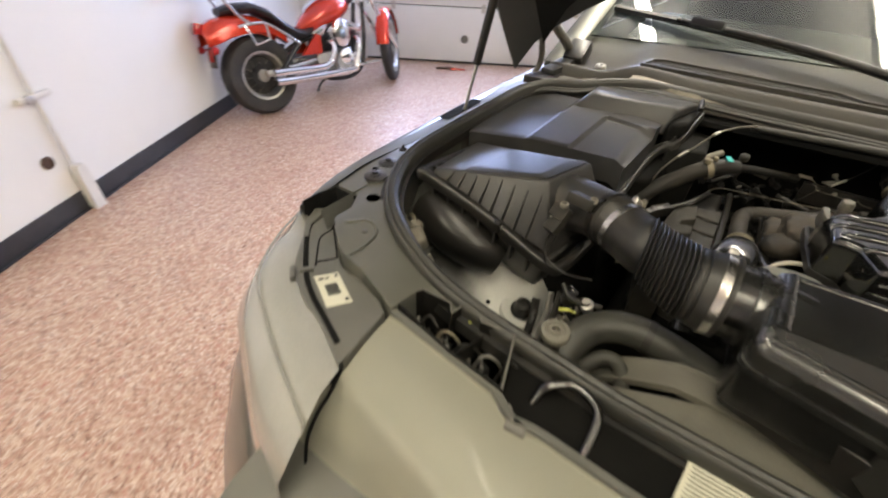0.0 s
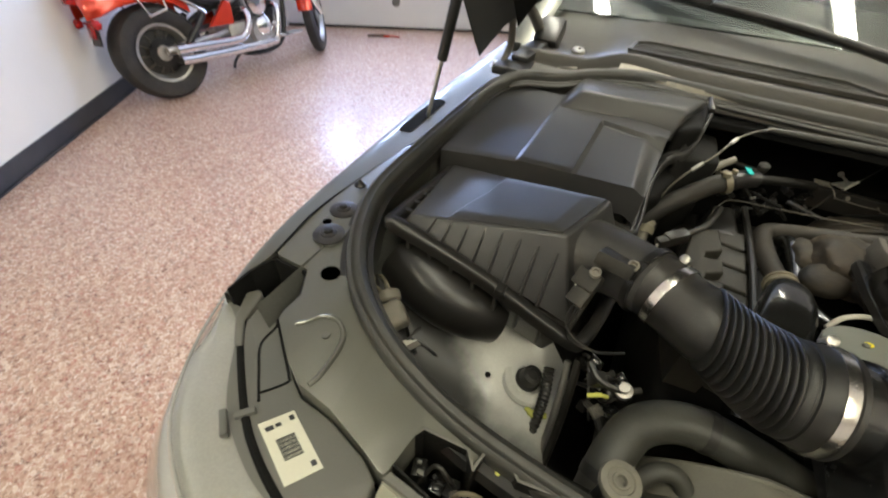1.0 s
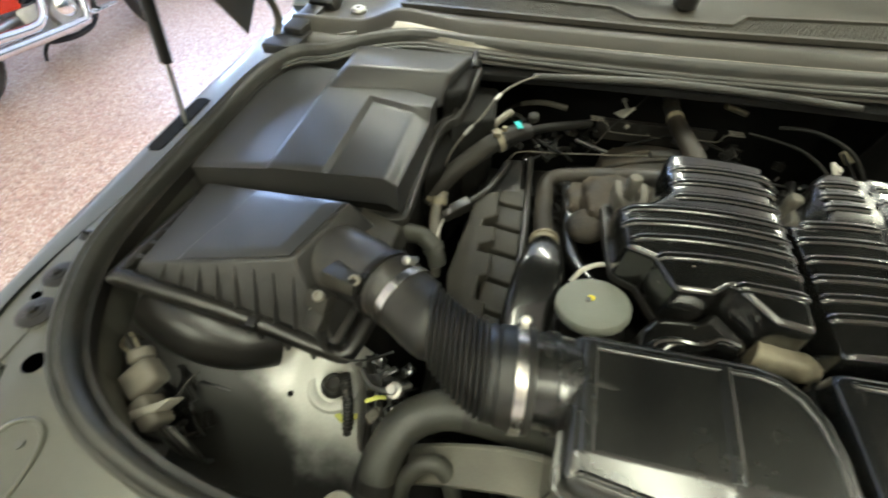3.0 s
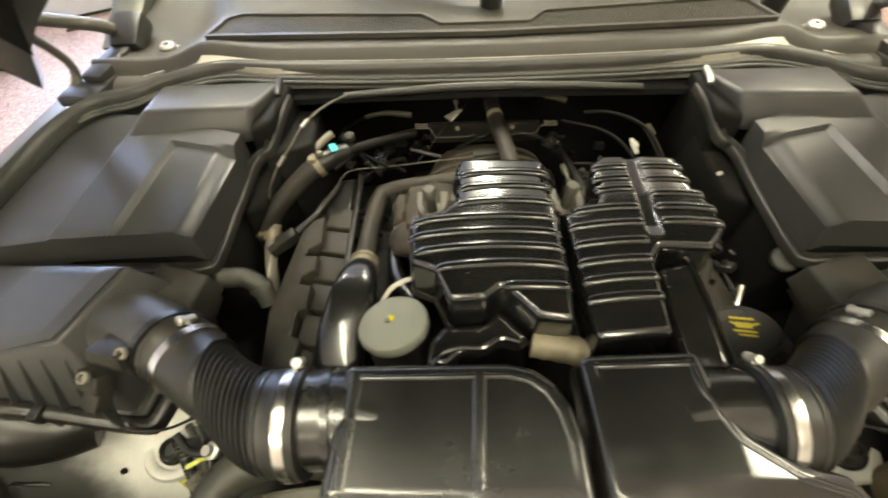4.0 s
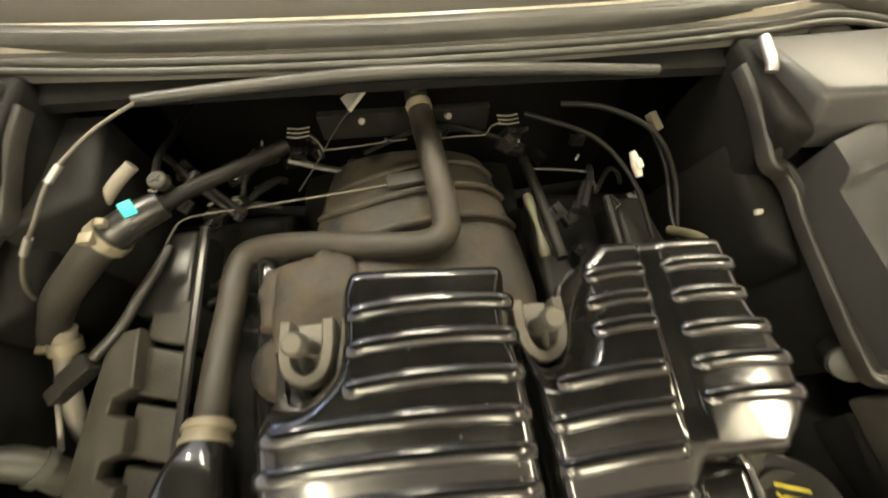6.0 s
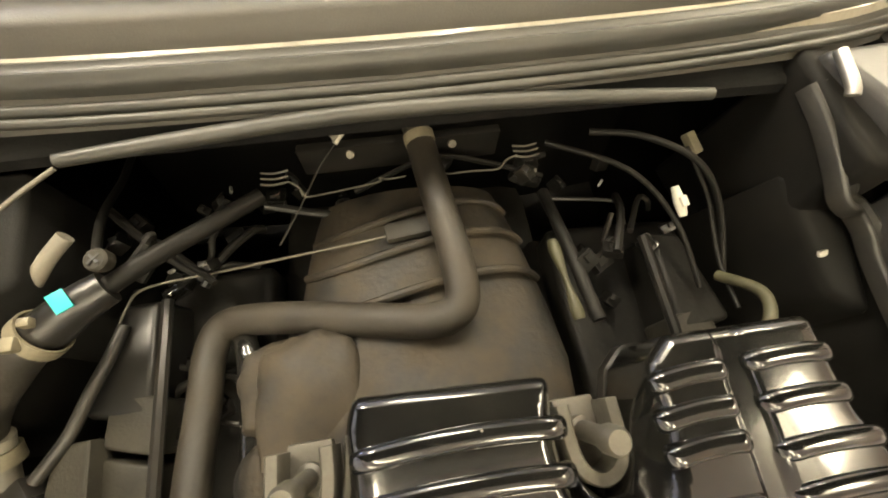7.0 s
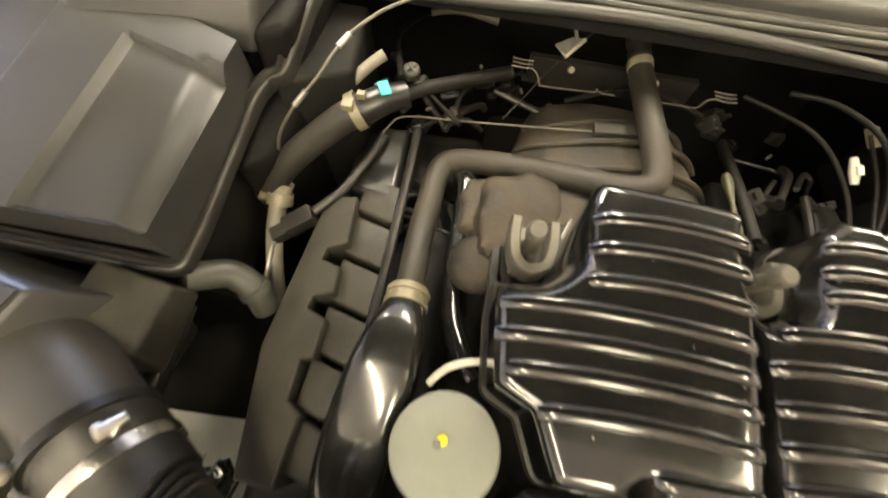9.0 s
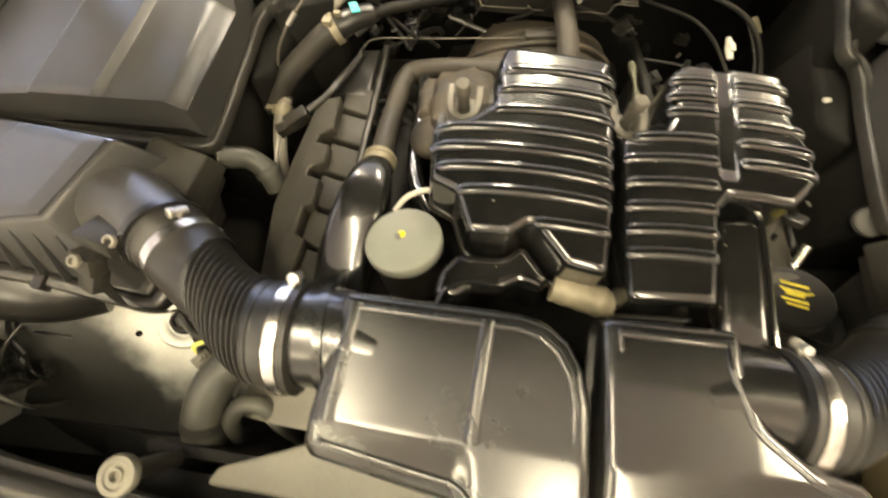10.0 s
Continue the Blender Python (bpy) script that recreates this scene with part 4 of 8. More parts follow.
def hood_pt(x, l, off=0.0):
    """A point of the raised bonnet: l metres up from its rear corners, off metres out of its plane, upwards."""
    return Vector((x, 1.256 - l * HOOD_C + off * HOOD_S, 1.057 + l * HOOD_S + off * HOOD_C))


def hood_sheet(off, inset):
    rows = []
    for i in range(13):
        v = i / 12
        row = []
        for k in range(25):
            u = (k / 12 - 1)
            rear = 0.36 * (1 - abs(u) ** 2.4) ** 0.8 + inset
            front = 1.30 - 0.10 * u * u - inset
            l = rear + (front - rear) * v
            w = 0.945 + 0.035 * math.sin(min(1.0, l / 0.5) * math.pi / 2) - 0.16 * max(0, (l - 0.7) / 0.6) ** 2 - inset
            row.append(hood_pt(w * u, l, off + 0.05 * (1 - u * u) * ss(0.0, 0.3, l) - 0.035 * abs(u) ** 8))
        rows.append(row)
    return rows


outer, inner = hood_sheet(0.028, 0.0), hood_sheet(0.0, 0.0)
hood = part("bonnet", join(loft(outer, False, False), loft([[r[0] for r in outer], [r[0] for r in inner]], False, False),
            loft([[r[-1] for r in outer], [r[-1] for r in inner]], False, False), loft([outer[0], inner[0]], False, False), loft([outer[-1], inner[-1]], False, False)), PAINT, car, "raised grey-green bonnet, dark inside")
part("inner_panel", loft(hood_sheet(0.002, 0.002), False, False), HOODM, hood, "dark coated bonnet inner panel")
part("bonnet_liner", loft(hood_sheet(-0.010, 0.13), False, False), FELTGAP, hood, "black felt liner under the bonnet")
for s in (-1, 1):
    foot, top = Vector((s * 0.938, 0.933, 0.975)), hood_pt(s * 0.82, 0.56, -0.02)
    aim = (top - foot)
    part("gas_strut", join(tube([foot, foot + aim * 0.26], 0.0045, 1, 10), lathe([(0.009, 0), (0.009, 0.01), (0.004, 0.012)], foot, aim, 10)), ZINC, car, "thin steel strut rod")
    part("strut_barrel", tube([foot + aim * 0.26, foot + aim * 0.99], 0.0105, 1, 12), SATIN, car, "black strut barrel")
    hh = part("hood_hinge", join(box((s * 0.83, 1.335, 1.040), (0.05, 0.18, 0.05), 0.008, (6, 0, s * 8)), box((s * 0.850, 1.245, 1.030), (0.085, 0.12, 0.022), 0.005)), SATIN, car, "dark bonnet hinge base")
    part("hinge_arm", tube([(s * 0.835, 1.41, 1.06), (s * 0.845, 1.36, 1.11), hood_pt(s * 0.83, 0.20, -0.015)], lambda u: 0.016 - 0.004 * u, 5, 10), DULL, hh, "dull metal hinge arm")
    part("hinge_arm", tube([(s * 0.885, 1.235, 1.03), (s * 0.872, 1.25, 1.09), hood_pt(s * 0.845, 0.28, -0.01)], lambda u: 0.009, 5, 8), DULL, hh, "dull metal hinge link")
    part("hinge_block", box((s * 0.815, 1.40, 1.075), (0.07, 0.09, 0.05), 0.015, (30, 0, 0)), SATIN, hh)
    part("hinge_cable", tube([(s * 0.80, 1.31, 1.05), (s * 0.765, 1.30, 1.055), (s * 0.745, 1.29, 1.047)], 0.008, 4, 8), RUBBER, hh)
    part("hinge_bolt", bolt((s * 0.895, 1.225, 1.025), 0.010, 0.012), ZINC, car)

# cowl, grilles, windscreen, wipers
COWL = [(1.205, 1.046), (1.222, 1.064), (1.235, 1.071), (1.251, 1.072), (1.256, 1.080), (1.265, 1.0965), (1.270, 1.0995), (1.278, 1.0985), (1.284, 1.0925), (1.35, 1.086), (1.42, 1.083), (1.46, 1.092), (1.50, 1.104), (1.575, 1.122)]


def cowl_fore(x, y):
    """How far the cowl's front edge stands forward in the middle of the car."""
    return -0.028 * (1 - ss(0.42, 0.62, abs(x))) * (1 - ss(1.262, 1.30, y))


def cowl_z(x, z):
    return z - 0.034 * ss(0.58, 0.70, abs(x))


xs = [-0.86 + 1.72 * k / 60 for k in range(61)]
cowl = part("cowl_panel", loft([[Vector((x, y + 0.02 * (abs(x) / 0.86) ** 2 * ss(1.2, 1.6, y) * 3 + 0.06 * min(abs(x), 0.6) ** 2 + cowl_fore(x, y), cowl_z(x, z))) for x in xs] for y, z in COWL], False, False), COWLM, car, "weathered grey cowl panel below the windscreen", 50)
part("cowl_ledge", loft([[Vector((x, y + 0.06 * min(abs(x), 0.6) ** 2 + cowl_fore(x, y), z - 0.03 * ss(0.58, 0.70, abs(x)))) for x in xs[9:-9]] for y, z in ((1.226, 1.066), (1.230, 1.0745), (1.236, 1.0760), (1.250, 1.0765), (1.257, 1.0790))], False, False), LEDGEM, car, "pale dusty painted ledge behind the seal")


def vent_grille():
    """Perforated intake grille across the cowl: a frame and a honeycomb sheet with real holes, cut back round the wiper pivot."""
    def wz(y):
        return 1.0970 - (y - 1.285) * 0.08
    side = [(0.596, 1.314), (0.592, 1.425), (0.562, 1.455), (0.135, 1.408), (0.092, 1.345)]
    out = rounded([(-x, y) for x, y in side] + [(x, y) for x, y in reversed(side)] + [(0.30, 1.300), (0.0, 1.287), (-0.30, 1.300)], 0.010)
    part("vent_frame", sweep([Vector((p[0], p[1], wz(p[1]) + 0.004)) for p in out], lambda u: [(0.005, -0.006), (0.005, 0.004), (-0.005, 0.004), (-0.005, -0.006)], closed=True, up=(0, 0, 1)), COWLM, cowl, "raised rim of the intake grille")
    step, wall = 0.0088, 0.0032
    spots = []
    for row in range(24):
        y = 1.290 + row * step * 0.866
        spots += [(-0.60 + step * k + (step / 2 if row % 2 else 0), y) for k in range(138)]
    spots = np.array(spots)
    spots = spots[inside(spots, out) & (edge_distance(spots, out) > 0.006)]
    verts, faces = [], []
    for x, y in spots:
        c = Vector((x, y, wz(y) + 0.002))
        b = len(verts)
        for k in range(6):
            a = math.pi / 6 + k * math.pi / 3
            for q, dz in ((step * 0.578, 0.0), (wall, 0.0), (wall, -0.006)):
                verts.append(c + Vector((q * math.cos(a), q * math.sin(a), dz)))
        for k in range(6):
            i, j = b + 3 * k, b + 3 * ((k + 1) % 6)
            faces += [(i, j, j + 1, i + 1), (i + 1, j + 1, j + 2, i + 2)]
    me = bpy.data.meshes.new("mesh_insert")
    me.from_pydata(verts, [], faces)
    bm = bmesh.new()
    bm.from_mesh(me)
    bpy.data.meshes.remove(me)
    part("mesh_insert", bm, COWLM, cowl, "perforated grey mesh")
    # black slab just below the mesh stands in for the shaded duct
    part("duct_shade", slab(out, 1.02, 1.0925, 0.0, lambda x, y: (1.285 - y) * 0.08), FELTGAP, cowl, "black slab under the mesh for the shade in the duct")


vent_grille()
for s in (-1, 1):
    part("cowl_bolt", join(lathe([(0.024, 0), (0.024, 0.003), (0.017, 0.004), (0.017, 0.014), (0.013, 0.018), (0.006, 0.018), (0.006, 0.010), (0.001, 0.010)], (s * 0.722, 1.365, 1.048), (0, -0.1, 1), 20)), ZINC, cowl, "bright cowl fastener")
    part("wheel_arch_gusset", loft([[Vector((s * x, y, z)) for x, y, z in ((0.70, 1.275, 1.046), (0.79, 1.27, 1.030), (0.80, 1.305, 1.034), (0.695, 1.315, 1.052))], [Vector((s * x, y, z)) for x, y, z in ((0.70, 1.275, 1.040), (0.79, 1.27, 1.024), (0.80, 1.305, 1.028), (0.695, 1.315, 1.046))]]), ALU, car, "bare metal gusset")


def screen_pt(u, v):
    """u across, v up the windscreen."""
    w = 0.86 - 0.12 * v
    return Vector((w * u, 1.555 + 0.85 * v + 0.03 * u * u * (1 - 0.3 * v), 1.125 + 0.53 * v - 0.025 * u * u))


screen = part("windscreen", loft([[screen_pt(k / 10 - 1, v / 8) for k in range(21)] for v in range(9)] + [[screen_pt(k / 10 - 1, v / 8) + Vector((0, 0.003, -0.005)) for k in range(21)] for v in range(8, -1, -1)], False, False), GLASS, car, "green-tinted windscreen")
screen.visible_shadow = False
for s in (-1, 1):
    part("windscreen_pillar", sweep([screen_pt(s * 1.02, v / 6) + Vector((s * 0.01, 0.005, 0.0)) for v in range(-1, 7)], lambda u: [(0.035, -0.04), (0.04, 0.01), (0.0, 0.022), (-0.04, 0.012), (-0.04, -0.04)], up=(0, -0.5, 0.86)), PAINT, car, "painted windscreen pillar")
# cabin and tail behind the windscreen
def roof_z(y):
    return 1.66 + 0.11 * ss(2.4, 3.0, y) - 0.05 * ss(3.7, 4.4, y)


part("roof", loft([[Vector((0.755 * (k / 8 - 1), y, roof_z(y) - 0.045 * (k / 8 - 1) ** 4)) for k in range(17)] for y in (2.42, 2.55, 2.7, 3.0, 3.4, 3.8, 4.15, 4.36)], False, False), PAINT, car, "grey-green roof")


def cabin_side(s, y0, y1, v):
    """A point of the cabin's side: from the belt line (v = 0, at y0) up to the roof rail (v = 1, at y1)."""
    y = y0 + (y1 - y0) * v
    return Vector((s * (0.975 - 0.03 * ss(3.6, 4.4, y0) + (0.752 - 0.975 + 0.03 * ss(3.6, 4.4, y0)) * v + 0.03 * math.sin(math.pi * v)), y, 1.03 + (roof_z(y1) - 0.048 - 1.03) * v))


for s in (-1, 1):
    rows = []
    for y, x in ((2.00, 1.010), (2.4, 1.012), (3.0, 1.012), (3.6, 1.008), (4.0, 0.995), (4.3, 0.955), (4.42, 0.90)):
        rows.append([Vector((s * a, y, z)) for a, z in ((x - 0.045, 1.035), (x - 0.01, 1.015), (x, 0.97), (x + 0.014, 0.86), (x + 0.020, 0.66), (x + 0.010, 0.50), (x - 0.01, 0.36), (x - 0.06, 0.33))])
    part("body_side", loft(rows, False, False), PAINT, car, "grey-green body side")
    marks = ((1.70, 2.42), (2.78, 2.82), (3.62, 3.58), (4.32, 4.18))
    for (a0, a1), (b0, b1) in zip(marks, marks[1:]):
        grid_pts = [[cabin_side(s, a0 + 0.03 + (b0 - a0 - 0.06) * k / 6, a1 + 0.03 + (b1 - a1 - 0.06) * k / 6, v / 4) for k in range(7)] for v in range(5)]
        pane = part("side_window", join(loft(grid_pts, False, False), loft([[q - Vector((s * 0.004, 0, 0)) for q in r] for r in grid_pts], False, False)), GLASS, car, "green-tinted side window")
        pane.visible_shadow = False
    for a0, a1 in marks:
        part("side_pillar", loft([[cabin_side(s, a0 + o, a1 + o, v / 5) + Vector((s * 0.003, 0, 0)) for o in (-0.035, 0.0, 0.035)] for v in range(6)] , False, False), PAINT, car, "painted window pillar")
    for y in (0.74, 3.52):
        wh = part("wheel", lathe([(0.26, -0.12), (0.33, -0.128), (0.37, -0.11), (0.385, -0.06), (0.385, 0.06), (0.37, 0.11), (0.33, 0.128), (0.26, 0.12)], (s * 0.85, y, 0.385), (1, 0, 0), 40, False), TYRE, car, "black tyre")
        part("wheel_rim", lathe([(0.262, 0.118), (0.25, 0.10), (0.235, 0.06), (0.10, 0.075), (0.06, 0.085), (0.001, 0.086)], (s * 0.85, y, 0.385), (s, 0, 0), 32, False), ALU, wh, "alloy wheel rim")
part("tailgate", loft([[Vector((w * (k / 6 - 1), y - 0.05 * (k / 6 - 1) ** 4, z)) for k in range(13)] for y, z, w in ((4.44, 0.36, 0.86), (4.50, 0.50, 0.90), (4.50, 0.80, 0.90), (4.46, 1.02, 0.90))], False, False), PAINT, car, "grey-green tailgate")
back = part("rear_window", loft([[Vector((w * (k / 6 - 1), y - 0.04 * (k / 6 - 1) ** 4, z)) for k in range(13)] for y, z, w in ((4.458, 1.025, 0.895), (4.42, 1.30, 0.84), (4.362, 1.70, 0.75), (4.356, 1.70, 0.75), (4.414, 1.30, 0.84), (4.452, 1.025, 0.895))], False, False), GLASS, car, "green-tinted rear window")
back.visible_shadow = False
part("underbody", box((0, 2.8, 0.345), (1.84, 3.2, 0.05), 0.01), DARK, car, "dark underbody")
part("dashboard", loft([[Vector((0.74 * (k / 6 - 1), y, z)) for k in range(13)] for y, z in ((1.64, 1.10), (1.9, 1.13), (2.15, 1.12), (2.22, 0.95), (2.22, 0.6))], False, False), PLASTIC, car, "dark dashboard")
# added black sheet; the cabin's darkness is put into its colour
part("cabin_dark_sheet", loft([[Vector((0.78 * (k / 2 - 1), y, z)) for k in range(5)] for y, z in ((2.9, 0.5), (2.95, 1.3), (2.9, 1.72))], False, False), FELTGAP, car, "black sheet for the unlit cabin behind the windscreen")

for s, tip, piv in ((-1, (-0.70, 1.645, 1.165), (0.02, 1.445, 1.125)), (1, (0.02, 1.76, 1.27), (0.66, 1.44, 1.09))):
    w = part("wiper_arm", join(tube([piv, Vector(piv) * 0.6 + Vector(tip) * 0.4 + Vector((0, 0, 0.02)), Vector(piv) * 0.15 + Vector(tip) * 0.85 + Vector((0, 0, 0.015))], lambda u: 0.013 - 0.006 * u, 6, 10),
             lathe([(0.026, -0.03), (0.026, 0.012), (0.018, 0.022), (0.001, 0.024)], piv, (0, -0.2, 1), 20)), SATIN, car, "black wiper arm")
    t, p = Vector(tip), Vector(piv)
    d = (t - p).normalized()
    part("wiper_blade", sweep([p + (t - p) * q + Vector((0, 0.01, 0.006 + 0.006 * math.sin(3 * q))) for q in (0.12, 0.3, 0.5, 0.7, 0.9, 1.08, 1.16)], lambda u: [(0.008, -0.006), (0.006, 0.010), (-0.006, 0.010), (-0.008, -0.006)], up=(0, -0.5, 0.86)), RUBBER, w, "black wiper blade")
    part("wiper_nut", lathe([(0.012, 0), (0.012, 0.010), (0.007, 0.013), (0.007, 0.022), (0.001, 0.022)], Vector(piv) + Vector((0, 0, 0.020)), (0, -0.2, 1), 12), ZINC, w)
    part("blade_clip", box(p + (t - p) * 0.72 + Vector((0, 0.0, 0.022)), (0.10, 0.035, 0.025), 0.008, (20, 0, math.degrees(math.atan2(d.y, d.x)))), SATIN, w, "black blade coupling")

# headlamps, bumper, front panels
TOP_IN = [(0.935, 0.368), (0.888, 0.340), (0.835, 0.277), (0.800, 0.247), (0.745, 0.219), (0.690, 0.202), (0.612, 0.166)]
TOP_OUT = [(0.966, 0.384), (0.937, 0.303), (0.892, 0.232), (0.845, 0.192), (0.775, 0.155), (0.690, 0.115), (0.588, 0.075)]
LOW = [(0.985, 0.375), (0.965, 0.280), (0.925, 0.200), (0.870, 0.145), (0.790, 0.100), (0.700, 0.055), (0.585, 0.020)]
BULGE = [(1.010, 0.370), (1.020, 0.245), (0.970, 0.155), (0.905, 0.105), (0.830, 0.048), (0.740, -0.002), (0.620, -0.045)]
RIM_IN = [(0.902, 0.367), (0.853, 0.336), (0.815, 0.296), (0.786, 0.265), (0.735, 0.234), (0.685, 0.214), (0.615, 0.180)]
for s in (-1, 1):
    a, b, c = (curve([(s * x, y, z) for x, y in row], 5) for row, z in ((TOP_IN, 0.938), (TOP_OUT, 0.918), (LOW, 0.77)))
    b2 = [p * 0.55 + q * 0.45 + Vector((0, 0, 0.012)) for p, q in zip(a, b)]
    c1 = [p * 0.5 + q * 0.5 + Vector((s * 0.008, -0.008, 0.02)) for p, q in zip(b, c)]
    lamp = part("headlamp", loft([a, b2, b, c1, c], False, False), HEADLENS, car, "grey hazed headlamp lens")
    r_in = curve([(s * x, y, 0.945) for x, y in RIM_IN], 5)
    part("lens_rim", loft([[q + Vector((0, 0, -0.010)) for q in a], [q + Vector((0, 0, 0.009)) for q in a], [q + Vector((0, 0, 0.001)) for q in r_in], [q + Vector((0, 0, -0.03)) for q in r_in]], False, False), CLAD, lamp, "grey lens frame")
    part("lens_rib", tube([p_ * 0.25 + q_ * 0.75 + Vector((0, 0, 0.006)) for p_, q_ in zip(b2, b)], 0.0022, 1, 6, straight=True), HEADLENS, lamp)
    part("lens_tab", join(box((s * 0.802, 0.243, 0.948), (0.008, 0.030, 0.010), 0.002, (0, 0, s * -50)), box((s * 0.790, 0.262, 0.948), (0.022, 0.008, 0.010), 0.002, (0, 0, s * -50))), CLAD, lamp, "grey clip tab")
    part("frame_groove", tube([(s * x, y, 0.944) for x, y in ((0.905, 0.383), (0.887, 0.349), (0.853, 0.313), (0.787, 0.258), (0.74, 0.231), (0.69, 0.211), (0.64, 0.191))], 0.0055, 6, 8), FELTGAP, lamp, "dark groove")
    house = [(-0.893, 0.392), (-0.889, 0.402), (-0.878, 0.408), (-0.868, 0.402), (-0.842, 0.374), (-0.827, 0.359), (-0.778, 0.321), (-0.752, 0.306), (-0.704, 0.301), (-0.650, 0.285), (-0.628, 0.272), (-0.612, 0.172), (-0.690, 0.214), (-0.740, 0.234), (-0.787, 0.259), (-0.853, 0.315), (-0.885, 0.350)]
    hs = part("lamp_housing", slab(rounded([(-s * x, y) for x, y in house], 0.004, 2), 0.84, 0.946, 0.003), CLAD, car, "dark headlamp housing")
    for pts in ([(-0.858, 0.380), (-0.846, 0.366), (-0.843, 0.336), (-0.815, 0.305), (-0.789, 0.279)], [(-0.880, 0.398), (-0.832, 0.359), (-0.785, 0.322), (-0.778, 0.312), (-0.797, 0.286)]):
        part("housing_groove", tube([(-s * x, y, 0.9457) for x, y in pts], 0.0018, 6, 8), FELTGAP, hs)
    part("housing_arm", slab(rounded([(-s * x, y) for x, y in ((-0.920, 0.388), (-0.908, 0.402), (-0.896, 0.394), (-0.886, 0.352), (-0.858, 0.322), (-0.868, 0.318), (-0.900, 0.350))], 0.006), 0.92, 0.951, 0.004), CLAD, hs, "grey housing arm")
    part("bulb_cap", lathe([(0.001, 0), (0.016, 0), (0.017, 0.006), (0.014, 0.009), (0.001, 0.010)], (s * 0.868, 0.418, 0.928), (s * 0.1, -0.3, 1), 20), GREYPLUG, hs, "grey bulb cap")
    part("adjuster", tube([(s * 0.895, 0.428, 0.932), (s * 0.882, 0.438, 0.950), (s * 0.862, 0.436, 0.952), (s * 0.846, 0.424, 0.944), (s * 0.842, 0.408, 0.93)], 0.0055, 5, 8), SATIN, hs)
    part("adjuster", tube([(s * 0.880, 0.438, 0.945), (s * 0.868, 0.430, 0.945), (s * 0.858, 0.436, 0.940)], 0.004, 4, 8), SATIN, hs)
    # solid black slab takes the place of shade in the open gap
    part("recess_shade", slab([(-s * x, y) for x, y in ((-0.926, 0.366), (-0.914, 0.442), (-0.848, 0.444), (-0.826, 0.403), (-0.829, 0.372), (-0.86, 0.35))], 0.80, 0.918, 0.0), FELTGAP, car, "black slab for the shade in the gap behind the lamp")
    # bumper corner below the lamp
    low2 = curve([(s * x, y, 0.66) for x, y in BULGE], 5)
    low3 = [Vector((q.x, q.y - 0.01, 0.56)) for q in low2]
    low4 = [Vector((q.x - s * 0.04, q.y + 0.02, 0.35)) for q in low2]
    lip = [q * 0.6 + w * 0.4 + Vector((0, 0, 0.01)) for q, w in zip(c, low2)]
    part("bumper_corner", loft([c, lip, low2, low3, low4], False, False), PAINT, car, "painted bumper corner")
part("bumper", loft([[Vector((0.64 * (k / 8 - 1), -0.10 - 0.05 * (1 - (k / 8 - 1) ** 2) - o, z)) for k in range(17)] for z, o in ((0.74, 0.0), (0.68, 0.04), (0.55, 0.06), (0.38, 0.03))], False, False), PAINT, car, "painted front bumper")


def label_plate(corners, z, rows, mat_name, label, parent):
    a, b, c, d = (Vector((x, y, z)) for x, y in corners)
    def at(u, v, h):
        return (a * (1 - u) * (1 - v) + b * u * (1 - v) + c * u * v + d * (1 - u) * v) + Vector((0, 0, h))
    st = part(mat_name, loft([[at(u, v, h) for u, v in ((0, 0), (1, 0), (1, 1), (0, 1))] for h in (0.0, 0.0012)]), LABELM, parent, label)
    for u0, u1, v0, v1 in rows:
        part("print_bar", loft([[at(u, v, h) for u, v in ((u0, v0), (u1, v0), (u1, v1), (u0, v1))] for h in (0.0012, 0.0017)]), INK, st)


label_plate([(-0.770, 0.259), (-0.747, 0.290), (-0.680, 0.258), (-0.702, 0.226)], 0.9463,
            [(0.25, 0.75, 0.34 + 0.022 * k, 0.34 + 0.022 * k + (0.012 if k % 3 else 0.017)) for k in range(16)] + [(0.12, 0.34, 0.10, 0.17), (0.40, 0.55, 0.10, 0.16), (0.78, 0.92, 0.84, 0.92), (0.80, 0.93, 0.06, 0.14)],
            "paper_label", "cream label with printed bars", car)

# panel between wing, lamp and seal
sc = [(-0.904, 0.80), (-0.916, 0.68), (-0.9245, 0.60), (-0.9245, 0.534), (-0.9165, 0.48), (-0.911, 0.446), (-0.852, 0.443), (-0.829, 0.403), (-0.830, 0.374), (-0.827, 0.361), (-0.778, 0.323), (-0.752, 0.308), (-0.704, 0.303), (-0.650, 0.287), (-0.620, 0.276), (-0.612, 0.340), (-0.560, 0.345), (-0.546, 0.330), (-0.540, 0.356), (-0.516, 0.358), (-0.499, 0.341), (-0.449, 0.348), (-0.47, 0.360), (-0.57, 0.374), (-0.64, 0.390), (-0.71, 0.420), (-0.77, 0.468), (-0.815, 0.532), (-0.845, 0.62), (-0.85, 0.70), (-0.85, 0.80)]
